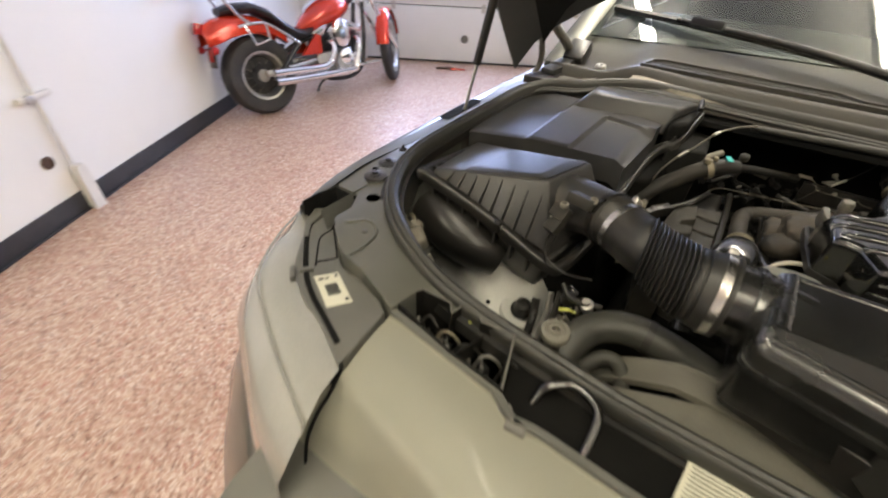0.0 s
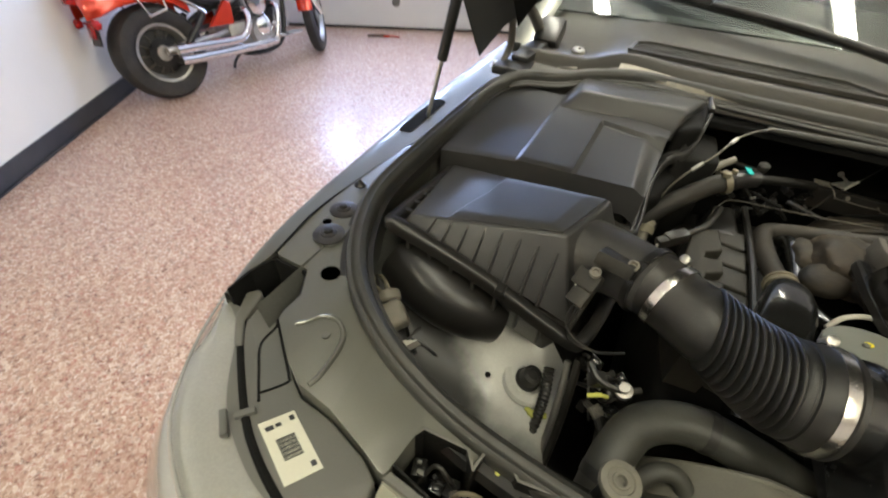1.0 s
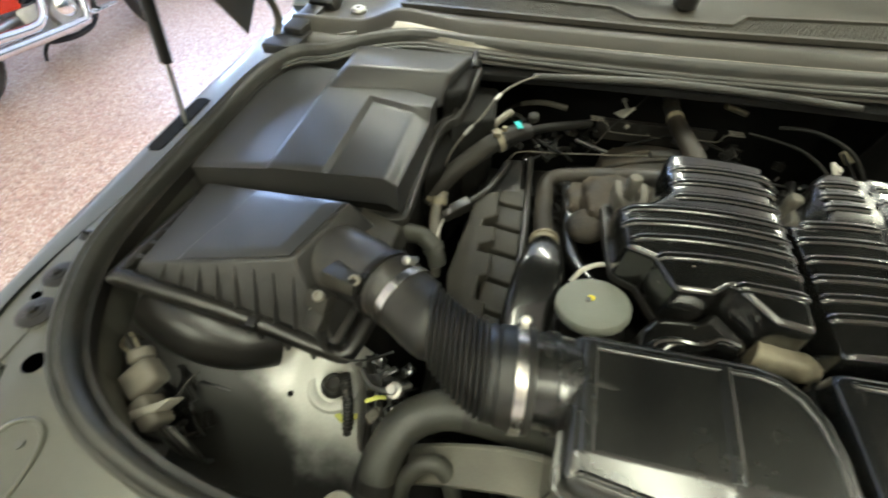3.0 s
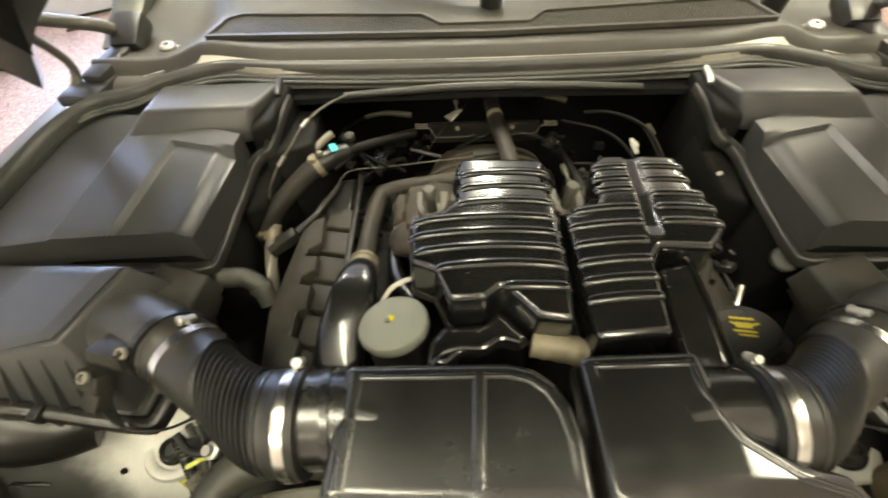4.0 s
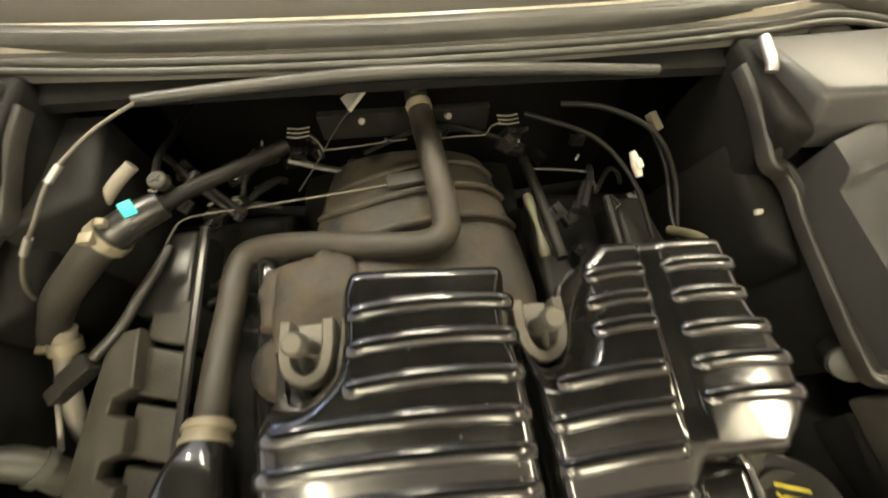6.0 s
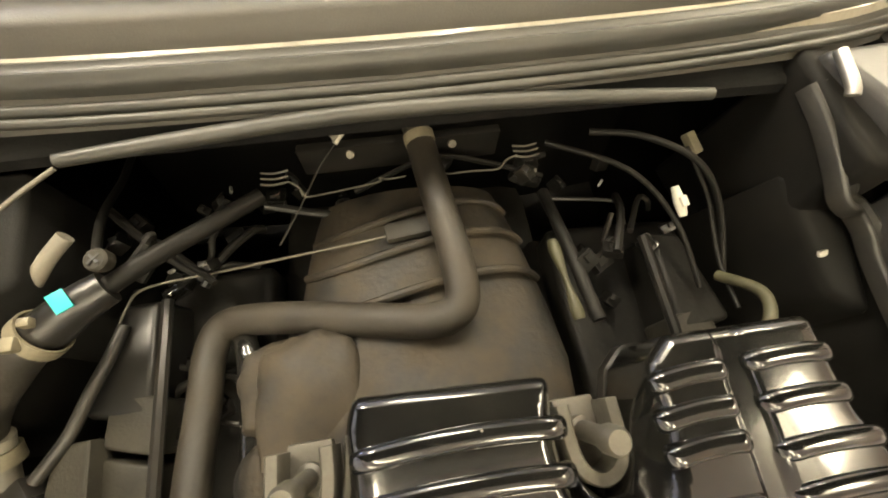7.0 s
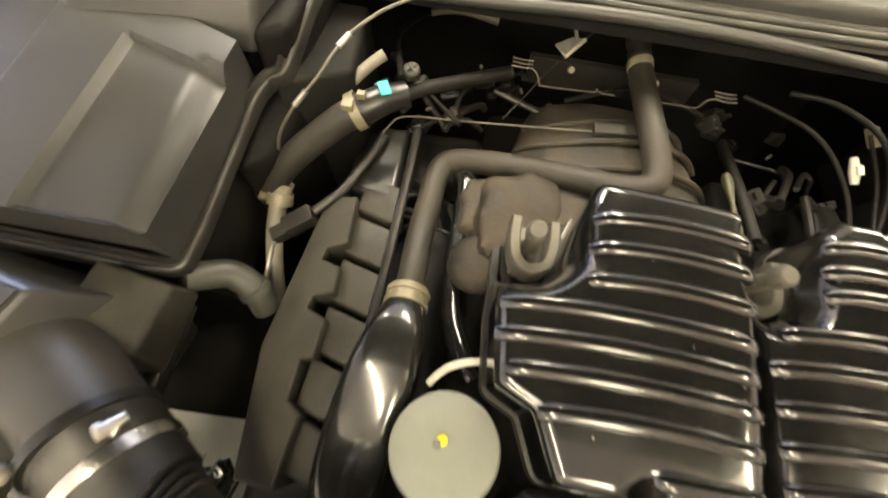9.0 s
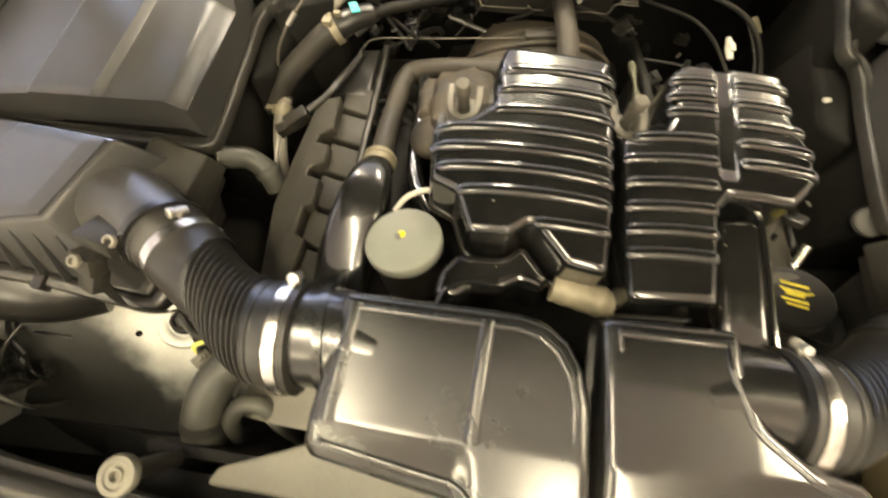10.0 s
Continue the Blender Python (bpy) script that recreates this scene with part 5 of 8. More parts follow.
for s in (-1, 1):
    sp = part("slam_cover", slab(rounded([(-s * x, y) for x, y in sc], 0.006, 2), 0.90, 0.982, 0.004, lambda x, y: -0.14 * max(0.0, 0.80 - abs(x)) + 0.010 * ss(0.5, 0.8, y), (("x", [s * v for v in (0.80, 0.78, 0.75, 0.7, 0.65, 0.6, 0.55, 0.5)]),)), SLAMM, car, "smooth grey-green panel beside the seal")
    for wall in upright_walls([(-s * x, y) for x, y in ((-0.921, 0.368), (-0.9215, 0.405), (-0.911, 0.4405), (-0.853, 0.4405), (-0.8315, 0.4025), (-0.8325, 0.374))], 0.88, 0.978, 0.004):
        part("pocket_wall", wall, FELTGAP, sp, "black pocket wall")
    part("pressed_bead", tube([(s * x, y, 0.9825 - 0.14 * max(0.0, 0.80 - x)) for x, y in ((0.803, 0.364), (0.793, 0.375), (0.785, 0.389), (0.769, 0.396), (0.752, 0.389), (0.741, 0.369), (0.737, 0.330), (0.740, 0.312))], 0.0034, 6, 8), SLAMM, sp, "pressed hook-shaped bead")
    part("bead_boss", lathe([(0.005, 0), (0.005, 0.002), (0.001, 0.002)], (s * 0.763, 0.371, 0.9768), (0, 0, 1), 10), CLAD, sp)
    # flush black discs show the shade inside the two holes
    part("flange_hole", lathe([(0.0135, 0.0012), (0.001, 0.0012)], (s * 0.820, 0.452, 0.9822), (0, 0, 1), 24), FELTGAP, sp, "dark round hole")
    part("flange_hole", lathe([(0.007, 0.0006), (0.001, 0.0006)], (s * 0.889, 0.532, 0.9897), (0, 0, 1), 20), FELTGAP, sp, "dark round hole")
    part("wing_gap", tube([(s * 0.913, 0.446, 0.983), (s * 0.918, 0.48, 0.984), (s * 0.9255, 0.534, 0.985), (s * 0.9255, 0.60, 0.985), (s * 0.917, 0.68, 0.986), (s * 0.905, 0.80, 0.989)], 0.0014, 4, 6), FELTGAP, sp, "dark panel gap")

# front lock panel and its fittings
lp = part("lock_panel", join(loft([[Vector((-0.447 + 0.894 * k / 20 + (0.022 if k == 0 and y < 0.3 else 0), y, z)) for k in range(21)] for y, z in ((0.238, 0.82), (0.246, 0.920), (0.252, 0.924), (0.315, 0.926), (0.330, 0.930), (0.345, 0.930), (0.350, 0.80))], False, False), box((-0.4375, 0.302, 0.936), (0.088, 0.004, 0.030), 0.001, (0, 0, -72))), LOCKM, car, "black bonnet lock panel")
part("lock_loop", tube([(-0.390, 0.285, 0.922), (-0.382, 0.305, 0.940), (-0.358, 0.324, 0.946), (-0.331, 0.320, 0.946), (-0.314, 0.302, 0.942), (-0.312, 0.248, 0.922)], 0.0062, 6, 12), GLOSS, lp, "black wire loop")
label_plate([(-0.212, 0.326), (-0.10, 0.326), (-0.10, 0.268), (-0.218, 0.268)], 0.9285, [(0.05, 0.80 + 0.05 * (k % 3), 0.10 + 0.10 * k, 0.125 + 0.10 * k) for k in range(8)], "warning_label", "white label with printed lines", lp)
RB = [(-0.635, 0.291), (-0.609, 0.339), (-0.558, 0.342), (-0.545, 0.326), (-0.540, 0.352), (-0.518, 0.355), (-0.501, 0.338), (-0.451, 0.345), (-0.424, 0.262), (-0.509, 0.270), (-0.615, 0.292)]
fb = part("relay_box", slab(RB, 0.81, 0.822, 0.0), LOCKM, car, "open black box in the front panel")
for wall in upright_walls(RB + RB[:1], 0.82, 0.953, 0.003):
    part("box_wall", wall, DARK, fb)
# thin lighter strips along the wall tops paint in their highlight
for edge in upright_walls(RB[:9], 0.953, 0.9552, 0.0034):
    part("edge_highlight", edge, CLAD, fb, "grey strip for the highlight on a wall edge")
part("divider", box((-0.500, 0.305, 0.885), (0.003, 0.058, 0.10), 0.0008, (0, 0, -16)), DARK, fb, "black partition")
for i in range(8):
    random.seed(40 + i)
    x, y, z = -0.600 + 0.020 * i, 0.318 + random.uniform(-0.012, 0.010) - 0.02 * ss(4, 7, i), 0.862 + random.uniform(0, 0.02)
    relay = part("relay", box((x, y, z), (0.017, 0.022, 0.05), 0.003, (random.uniform(-8, 8), random.uniform(-8, 8), random.uniform(-30, 20))), (SATIN, GLOSS)[i % 2], fb)
    part("relay_pin", join(box((x + 0.003, y - 0.004, z + 0.029), (0.010, 0.006, 0.008), 0.002, (0, 0, 20 * i)), box((x - 0.004, y + 0.006, z + 0.027), (0.005, 0.005, 0.006), 0.001, (0, 0, -15 * i))), (GREYPLUG, SATIN, DULL)[i % 3], relay)
for i in range(5):
    random.seed(70 + i)
    x = -0.60 + 0.036 * i
    part("wire", tube([(x, 0.300, 0.88), (x + 0.015, 0.312 + random.uniform(-0.01, 0.01), 0.925), (x + 0.035, 0.318, 0.915), (x + 0.045, 0.325, 0.87)], 0.0028, 6, 8), (RUBBER, BRASS, RUBBER, GREYPLUG, RUBBER)[i], fb)
part("screw", bolt((-0.522, 0.342, 0.930), 0.003, 0.005), GREENY, fb, "yellow-tipped screw")


def table(rows, x):
    for (x0, y0), (x1, y1) in zip(rows, rows[1:]):
        if x <= x1:
            return y0 + (y1 - y0) * max(0.0, (x - x0) / (x1 - x0))
    return rows[-1][1]


BACK_EDGE = [(-0.623, 0.288), (-0.424, 0.265), (-0.404, 0.243), (-0.365, 0.249), (-0.256, 0.245), (0.0, 0.246), (0.256, 0.245), (0.424, 0.265), (0.623, 0.288)]
CREASE = [(-0.610, 0.166), (-0.53, 0.150), (-0.456, 0.137), (-0.41, 0.128), (-0.30, 0.105), (0.0, 0.085), (0.30, 0.105), (0.41, 0.128), (0.456, 0.137), (0.53, 0.150), (0.610, 0.166)]
spots = sorted(set([-0.61 + 1.22 * k / 60 for k in range(61)] + [-0.424, -0.404, -0.365, 0.365, 0.404, 0.424]))


def surround_column(x):
    """One cut through the panel, from its rear lip over the crease to its steep front."""
    b, c = table(BACK_EDGE, x * 0.623 / 0.61), table(CREASE, x)
    xb = x * 0.623 / 0.61
    rows = [Vector((xb, b, 0.895)), Vector((xb, b, 0.938)), Vector((xb, b - 0.0015, 0.9415)), Vector((xb, b - 0.009, 0.9415)), Vector((xb, b - 0.0115, 0.939)), Vector((xb, b - 0.0125, 0.9365))]
    for k in range(1, 8):
        v = k / 7
        rows.append(Vector((xb + (x - xb) * v, b - 0.0125 + (c + 0.010 - b + 0.0125) * v, 0.9365 - 0.004 * v + 0.005 * math.sin(math.pi * v))))
    x2, k = x * (0.985 + 0.11 * ss(0.57, 0.61, abs(x))), 1 + 0.5 * ss(0.48, 0.61, abs(x))
    return rows + [Vector((x, c + 0.004, 0.9315)), Vector((x, c - 0.003, 0.928)), Vector((x, c - 0.011, 0.918)), Vector((x2, c - 0.024 * k, 0.896)), Vector((x2, c - 0.036 * k, 0.872)), Vector((x2, c - 0.042 * k, 0.850)), Vector((x2, c - 0.046 * k, 0.844))]


part("grille_panel", loft([surround_column(x) for x in spots], False, False), GRILLEM, car, "smooth grey-green grille surround", 28)
part("panel_rim", sweep([Vector((x * 0.623 / 0.61, table(BACK_EDGE, x * 0.623 / 0.61) - 0.0052, 0.9425)) for x in spots], lambda u: [(0.0052, -0.03), (0.0052, 0.004), (0.004, 0.0055), (-0.004, 0.0055), (-0.0052, 0.0035), (-0.0056, -0.004)], up=(0, 0, 1)), CLAD, car, "raised rear rim of the grille surround")
# lower front of the surround, its shade put into a darker grey
part("grille_lower_face", loft([[Vector((x * (0.985 + 0.11 * ss(0.57, 0.61, abs(x))), table(CREASE, x) - d * (1 + 0.5 * ss(0.48, 0.61, abs(x)) * (1 - ss(0.12, 0.25, d))), z)) for x in spots] for d, z in ((0.038, 0.846), (0.060, 0.842), (0.10, 0.825), (0.15, 0.79), (0.19, 0.74))], False, False), CLAD, car, "lower front of the grille surround, darker grey for its shade")
part("panel_clip", join(box((-0.388, 0.2335, 0.934), (0.026, 0.014, 0.022), 0.003, (0, 0, 8)), box((-0.389, 0.2385, 0.944), (0.016, 0.008, 0.008), 0.002, (0, 0, 8)), box((-0.409, 0.2485, 0.936), (0.008, 0.016, 0.014), 0.002, (0, 0, -30))), GREYPLUG, car, "grey panel clip")
part("grille_gap", tube([(-0.613, 0.172, 0.934), (-0.607, 0.140, 0.917), (-0.6065, 0.118, 0.902), (-0.605, 0.098, 0.882), (-0.604, 0.089, 0.862), (-0.600, 0.080, 0.84)], 0.0024, 6, 8), FELTGAP, car, "dark gap beside the headlamp")

# inner wings, firewall, bay floor
for s in (-1, 1):
    ys = (0.36, 0.40, 0.45, 0.50, 0.55, 0.60, 0.66, 0.72, 0.80, 0.95, 1.10, 1.25)
    rows = []
    for y in ys:
        bulge = 0.07 * math.exp(-((y - 0.70) / 0.10) ** 2)
        sink = 0.10 * math.exp(-((y - 0.42) / 0.06) ** 2)
        x4, x5, x6 = 0.68, 0.60, 0.53
        low = lambda x: 0.785 - 0.35 * (0.68 - x)
        rows.append([Vector((s * x, y, z)) for x, z in ((0.862, 0.985), (0.848, 0.93), (0.815, 0.86), (0.76, 0.82 - sink), (x4, low(x4) - sink + bulge), (x5, low(x5) - sink + bulge), (min(x6, x5 - 0.012), low(x6) - sink + bulge), (0.478, 0.715 - sink), (0.455, 0.66), (0.448, 0.50), (0.44, 0.30))])
    # the right wing and the rear part take the darker DARK material
    wing = part("inner_wing", loft([r[3:] for r in rows[:7]], False, False), WINGM if s < 0 else DARK, car, "grey painted inner wing" if s < 0 else "black inner wing", 60)
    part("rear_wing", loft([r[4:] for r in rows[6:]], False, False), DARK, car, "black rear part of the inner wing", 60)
    part("outer_wing_wall", join(loft([r[:4] for r in rows[:7]], False, False), loft([r[:5] for r in rows[6:]], False, False)), WINGSHADEM, car, "outer wing wall, darker grey for its shade", 60)
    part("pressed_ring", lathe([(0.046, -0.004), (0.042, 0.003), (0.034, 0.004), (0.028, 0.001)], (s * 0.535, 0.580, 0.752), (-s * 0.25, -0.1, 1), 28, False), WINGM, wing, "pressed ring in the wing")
    part("wing_grommet", lathe([(0.022, 0), (0.022, 0.004), (0.018, 0.008), (0.016, 0.026), (0.011, 0.030), (0.011, 0.020), (0.001, 0.020)], (s * 0.535, 0.580, 0.752), (-s * 0.25, -0.1, 1), 24), RUBBER, wing, "black rubber grommet")
    part("wing_hole", lathe([(0.024, 0.003), (0.016, 0.002), (0.016, -0.01), (0.001, -0.01)], (s * 0.582, 0.458, 0.652), (-s * 0.3, -0.4, 1), 20), FELTGAP, wing, "dark punched hole")
    for x, y, z in ((0.598, 0.548, 0.762), (0.622, 0.585, 0.772), (0.575, 0.60, 0.764)):
        part("wing_pin", lathe([(0.005, 0), (0.005, 0.003), (0.001, 0.003)], (s * x, y, z), (-s * 0.25, 0, 1), 10), FELTGAP, wing)
part("firewall", loft([[Vector((x, y + 0.03 * (abs(x) / 0.5) ** 2, z)) for x in [-0.62 + 1.24 * k / 12 for k in range(13)]] for y, z in ((1.215, 1.045), (1.225, 1.034), (1.30, 1.030), (1.42, 1.024), (1.455, 1.00), (1.460, 0.75), (1.40, 0.40))], False, False), FELTGAP, car, "black sound-deadened firewall")
for s in (-1, 1):
    # unseen boxes, added to keep room light out of the recess
    part("recess_side", box((s * 0.53, 1.35, 0.72), (0.06, 0.32, 0.66), 0.01), FELTGAP, car, "unseen black side added to close the recess under the cowl")
part("foam_strip", tube([(-0.283, 1.154, 1.046), (-0.187, 1.162, 1.047), (-0.036, 1.169, 1.050), (0.121, 1.165, 1.050), (0.292, 1.153, 1.048)], lambda u: 0.0058 + 0.0022 * math.sin(math.pi * u), 8, 12), SEAL, car, "grey foam edge strip")
part("firewall_lip", loft([[Vector((x, y, z - 0.012 * (abs(x) / 0.6) ** 2)) for x in [-0.60 + 1.2 * k / 16 for k in range(17)]] for y, z in ((1.222, 1.050), (1.205, 1.040), (1.176, 1.040), (1.170, 1.036), (1.169, 1.024))], False, False), FELTGAP, car, "black firewall lip")
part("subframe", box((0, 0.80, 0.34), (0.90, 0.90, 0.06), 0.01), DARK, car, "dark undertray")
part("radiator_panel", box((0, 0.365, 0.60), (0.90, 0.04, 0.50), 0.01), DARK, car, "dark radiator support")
part("front_beam", join(slab([(-0.90, 0.36), (-0.82, 0.22), (-0.66, 0.09), (-0.55, 0.0), (0.55, 0.0), (0.66, 0.09), (0.82, 0.22), (0.90, 0.36), (0.80, 0.40), (-0.80, 0.40)], 0.45, 0.72, 0.0)), DARK, car, "dark front beam behind the bumper")


# ---- in the engine bay ----
def hexa(top, low, bevel=0.008, seg=3):
    """A block between four upper and four lower corners with rounded edges."""
    bm = loft([top, low])
    bmesh.ops.recalc_face_normals(bm, faces=bm.faces)
    if bevel:
        bmesh.ops.bevel(bm, geom=bm.edges[:], offset=bevel, segments=seg, affect="EDGES", profile=0.5)
    return bm


def mir(s, pts):
    """Points written for the side x < 0, taken over to the side s."""
    return [(-s * p[0], *p[1:]) for p in pts]


# engine block and what fills the depth
block = thing("engine_block", (0, 0.8, 0.4), "dark oily engine block deep in the bay", "engine")
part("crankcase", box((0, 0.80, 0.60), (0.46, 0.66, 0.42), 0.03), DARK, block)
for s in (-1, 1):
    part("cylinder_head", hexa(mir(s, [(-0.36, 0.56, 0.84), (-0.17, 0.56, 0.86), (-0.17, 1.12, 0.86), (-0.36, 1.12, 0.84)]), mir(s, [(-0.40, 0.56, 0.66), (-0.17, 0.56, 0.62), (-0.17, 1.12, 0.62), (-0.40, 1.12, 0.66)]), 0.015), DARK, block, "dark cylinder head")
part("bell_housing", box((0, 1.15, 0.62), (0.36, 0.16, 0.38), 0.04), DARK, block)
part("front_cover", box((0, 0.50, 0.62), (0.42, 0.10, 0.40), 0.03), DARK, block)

# coil covers on the cylinder banks
def coil_cover(s):
    v = thing("coil_cover", (-s * -0.32, 0.78, 0.90) if s > 0 else (-0.32, 0.78, 0.90), "dusty grey plastic coil cover with slots, on the cylinder head", "engine cover", "coil covers")
    outer = [(-0.352, 0.945), (-0.312, 0.945), (-0.306, 0.880), (-0.330, 0.872), (-0.332, 0.858), (-0.306, 0.850), (-0.304, 0.818), (-0.328, 0.812), (-0.330, 0.798), (-0.304, 0.788), (-0.304, 0.745), (-0.318, 0.742), (-0.318, 0.700), (-0.300, 0.69), (-0.305, 0.62), (-0.350, 0.62), (-0.372, 0.75)]
    part("shell", slab([(-s * x, y) for x, y in outer], 0.84, 0.918, 0.005, lambda x, y: 0.35 * (abs(x) - 0.33) * -1), COILM, v)
    for k in range(6):
        a, b = 0.630 + k * 0.060, 0.682 + k * 0.060
        part("coil_rib", hexa(mir(s, [(-0.314, a + 0.006, 0.905), (-0.262, a - 0.008, 0.911), (-0.260, b - 0.008, 0.911), (-0.312, b + 0.006, 0.905)]), mir(s, [(-0.314, a + 0.006, 0.85), (-0.262, a - 0.008, 0.85), (-0.260, b - 0.008, 0.85), (-0.312, b + 0.006, 0.85)]), 0.004), COILM, v, "grey ribbed coil block")
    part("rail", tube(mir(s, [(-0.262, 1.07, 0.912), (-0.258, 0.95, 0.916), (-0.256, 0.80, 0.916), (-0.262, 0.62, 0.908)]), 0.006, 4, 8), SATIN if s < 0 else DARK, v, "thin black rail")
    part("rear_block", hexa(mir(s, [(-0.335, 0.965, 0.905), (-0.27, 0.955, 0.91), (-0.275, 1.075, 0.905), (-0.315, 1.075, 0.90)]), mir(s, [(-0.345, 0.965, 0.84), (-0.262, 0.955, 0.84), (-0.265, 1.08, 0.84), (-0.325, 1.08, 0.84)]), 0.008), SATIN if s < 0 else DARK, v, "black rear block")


for s in (-1, 1):
    coil_cover(s)

# supercharger casting behind and below the covers
def lumpy(c, r, seed):
    """A rough cast boss: a rounded lump pushed in and out by noise."""
    bm = bmesh.new()
    bmesh.ops.create_icosphere(bm, subdivisions=4, radius=1.0)
    for v in bm.verts:
        q = mathutils.noise.fractal(v.co * 1.3 + Vector((seed * 3.1, 0, 0)), 0.8, 2.0, 4)
        k = max(abs(v.co.x), abs(v.co.y), abs(v.co.z)) ** -0.35
        v.co = Vector(c) + Vector((v.co.x * r[0], v.co.y * r[1], v.co.z * r[2])) * (k * (0.92 + 0.13 * q))
    return bm


sc_body = thing("supercharger", (0, 1.0, 0.9), "dusty cast supercharger housing behind the ribbed covers", "supercharger")
part("housing", loft([[Vector((w * math.cos(a), y, z + h * (math.sin(a) if math.sin(a) > -0.4 else -0.4))) for a in (2 * math.pi * k / 28 for k in range(28))] for w, y, z, h in ((0.070, 0.69, 0.945, 0.04), (0.090, 0.74, 0.945, 0.045), (0.120, 0.84, 0.945, 0.045), (0.138, 0.95, 0.915, 0.045), (0.138, 1.00, 0.895, 0.050), (0.132, 1.06, 0.878, 0.062), (0.126, 1.10, 0.872, 0.060), (0.118, 1.14, 0.867, 0.055), (0.11, 1.17, 0.862, 0.05))]), CASTING, sc_body)
for y, w, z in ((1.035, 0.134, 0.940), (1.085, 0.128, 0.930), (1.13, 0.119, 0.918)):
    part("casting_ridge", tube([(w * math.cos(a), y + 0.012 * math.sin(2 * a), z - 0.052 + 0.062 * math.sin(a)) for a in [math.pi * (0.08 + 0.84 * k / 10) for k in range(11)]], 0.0045, 3, 8), CASTING, sc_body)
part("bypass_lump", join(lathe([(0.001, 0), (0.034, 0), (0.036, 0.008), (0.033, 0.016), (0.024, 0.022), (0.012, 0.025), (0.001, 0.026)], (-0.150, 0.885, 0.918), (-0.25, -0.1, 1), 24), lumpy((-0.112, 0.945, 0.925), (0.058, 0.072, 0.040), 5), lumpy((-0.150, 0.965, 0.905), (0.040, 0.050, 0.030), 8)), CASTING, sc_body, "dusty bypass valve casting")
part("rear_plate", box((0.0, 1.234, 0.900), (0.25, 0.012, 0.05), 0.003), SATIN, sc_body, "black rear bracket plate")
for x in (-0.062, 0.063):
    part("bracket_bolt", bolt((x, 1.226, 0.914), 0.0055, 0.006, (0, -0.7, 0.7), False), DULL, sc_body)
for x in (-0.138, 0.136):
    part("spring_clip", join(*[tube([(x - 0.014, 1.174 + 0.007 * k, 0.959), (x, 1.171 + 0.007 * k, 0.960), (x + 0.014, 1.174 + 0.007 * k, 0.959)], 0.0012, 3, 6) for k in (-1, 0, 1)]), DULL, sc_body, "bright wire spring clip")
part("bail_wire", tube([(-0.125, 1.168, 0.958), (-0.117, 1.164, 0.954), (-0.110, 1.157, 0.945), (-0.104, 1.156, 0.942), (-0.034, 1.169, 0.934), (-0.030, 1.172, 0.938), (-0.020, 1.175, 0.929), (0.0, 1.178, 0.926)], 0.0011, 5, 6), DULL, sc_body, "thin bright wire")
part("bail_wire", tube([(0.125, 1.168, 0.960), (0.112, 1.165, 0.956), (0.104, 1.163, 0.943), (0.075, 1.166, 0.940), (0.05, 1.170, 0.934), (0.03, 1.174, 0.930)], 0.0011, 5, 6), DULL, sc_body, "thin bright wire")

# ribbed covers
def arc_top(cx, half_w, rise):
    return lambda x, y: rise * (1 - min(1.0, abs(x - cx) / half_w) ** 2)


COVER_Z = 1.034
L_OUT = [(-0.060, 0.935), (0.074, 0.929), (0.078, 0.814), (0.079, 0.727), (0.074, 0.651), (0.030, 0.656), (-0.009, 0.700), (-0.033, 0.681), (-0.076, 0.680), (-0.096, 0.727), (-0.128, 0.742), (-0.135, 0.807), (-0.137, 0.884), (-0.128, 0.884), (-0.124, 0.857), (-0.114, 0.842), (-0.096, 0.840), (-0.082, 0.855), (-0.072, 0.900)]
R_OUT = [(0.135, 0.892), (0.147, 0.928), (0.165, 0.944), (0.284, 0.943), (0.289, 0.874), (0.308, 0.834), (0.307, 0.794), (0.275, 0.760), (0.205, 0.762), (0.192, 0.744), (0.184, 0.636), (0.096, 0.630), (0.092, 0.697), (0.089, 0.796), (0.085, 0.869), (0.090, 0.856), (0.102, 0.843), (0.118, 0.847), (0.128, 0.862)]
lcov = thing("supercharger_cover", (0.0, 0.80, 1.0), "gloss black ribbed intercooler cover, bolted on top of the engine", "engine cover", "ribbed covers")
rcov = thing("supercharger_cover", (0.2, 0.80, 1.0), "gloss black ribbed intercooler cover with a sloping shoulder", "engine cover", "ribbed covers")
l_arch, r_arch = arc_top(-0.005, 0.14, 0.011), arc_top(0.19, 0.14, 0.009)


def notch(x, y):
    """The covers dip where the forked brackets stand."""
    d = math.hypot((x - (-0.105 if x < 0.05 else 0.106)) / 0.043, (y - 0.885) / 0.060)
    return -0.022 * (1 - ss(0.66, 1.14, d))


def roll(d, width, fall):
    """How far a top falls at d metres from its edge, over a rolled border of this width."""
    return -fall * max(0.0, 1 - d / width) ** 2


def lz(x, y):
    left = -0.134 + 0.070 * ss(0.80, 0.86, y)
    return 0.003 + l_arch(x, y) + 0.062 * (y - 0.70) + roll(0.078 - x, 0.022, 0.0034) + roll(x - left, 0.024, 0.0040)


def rz(x, y):
    """The second cover slopes up to the rear and has a long sunk channel between its two rows of ribs."""
    c = 0.2085 - 0.03 * (0.94 - y)
    channel = ss(c - 0.0125, c - 0.0085, x) * (1 - ss(c + 0.0085, c + 0.0125, x)) * ss(0.775, 0.80, y)
    return r_arch(x, y) + 0.050 * (y - 0.70) - 0.001 - 0.0045 * channel + roll(0.286 + 0.022 * ss(0.90, 0.83, y) - x, 0.022, 0.0034)


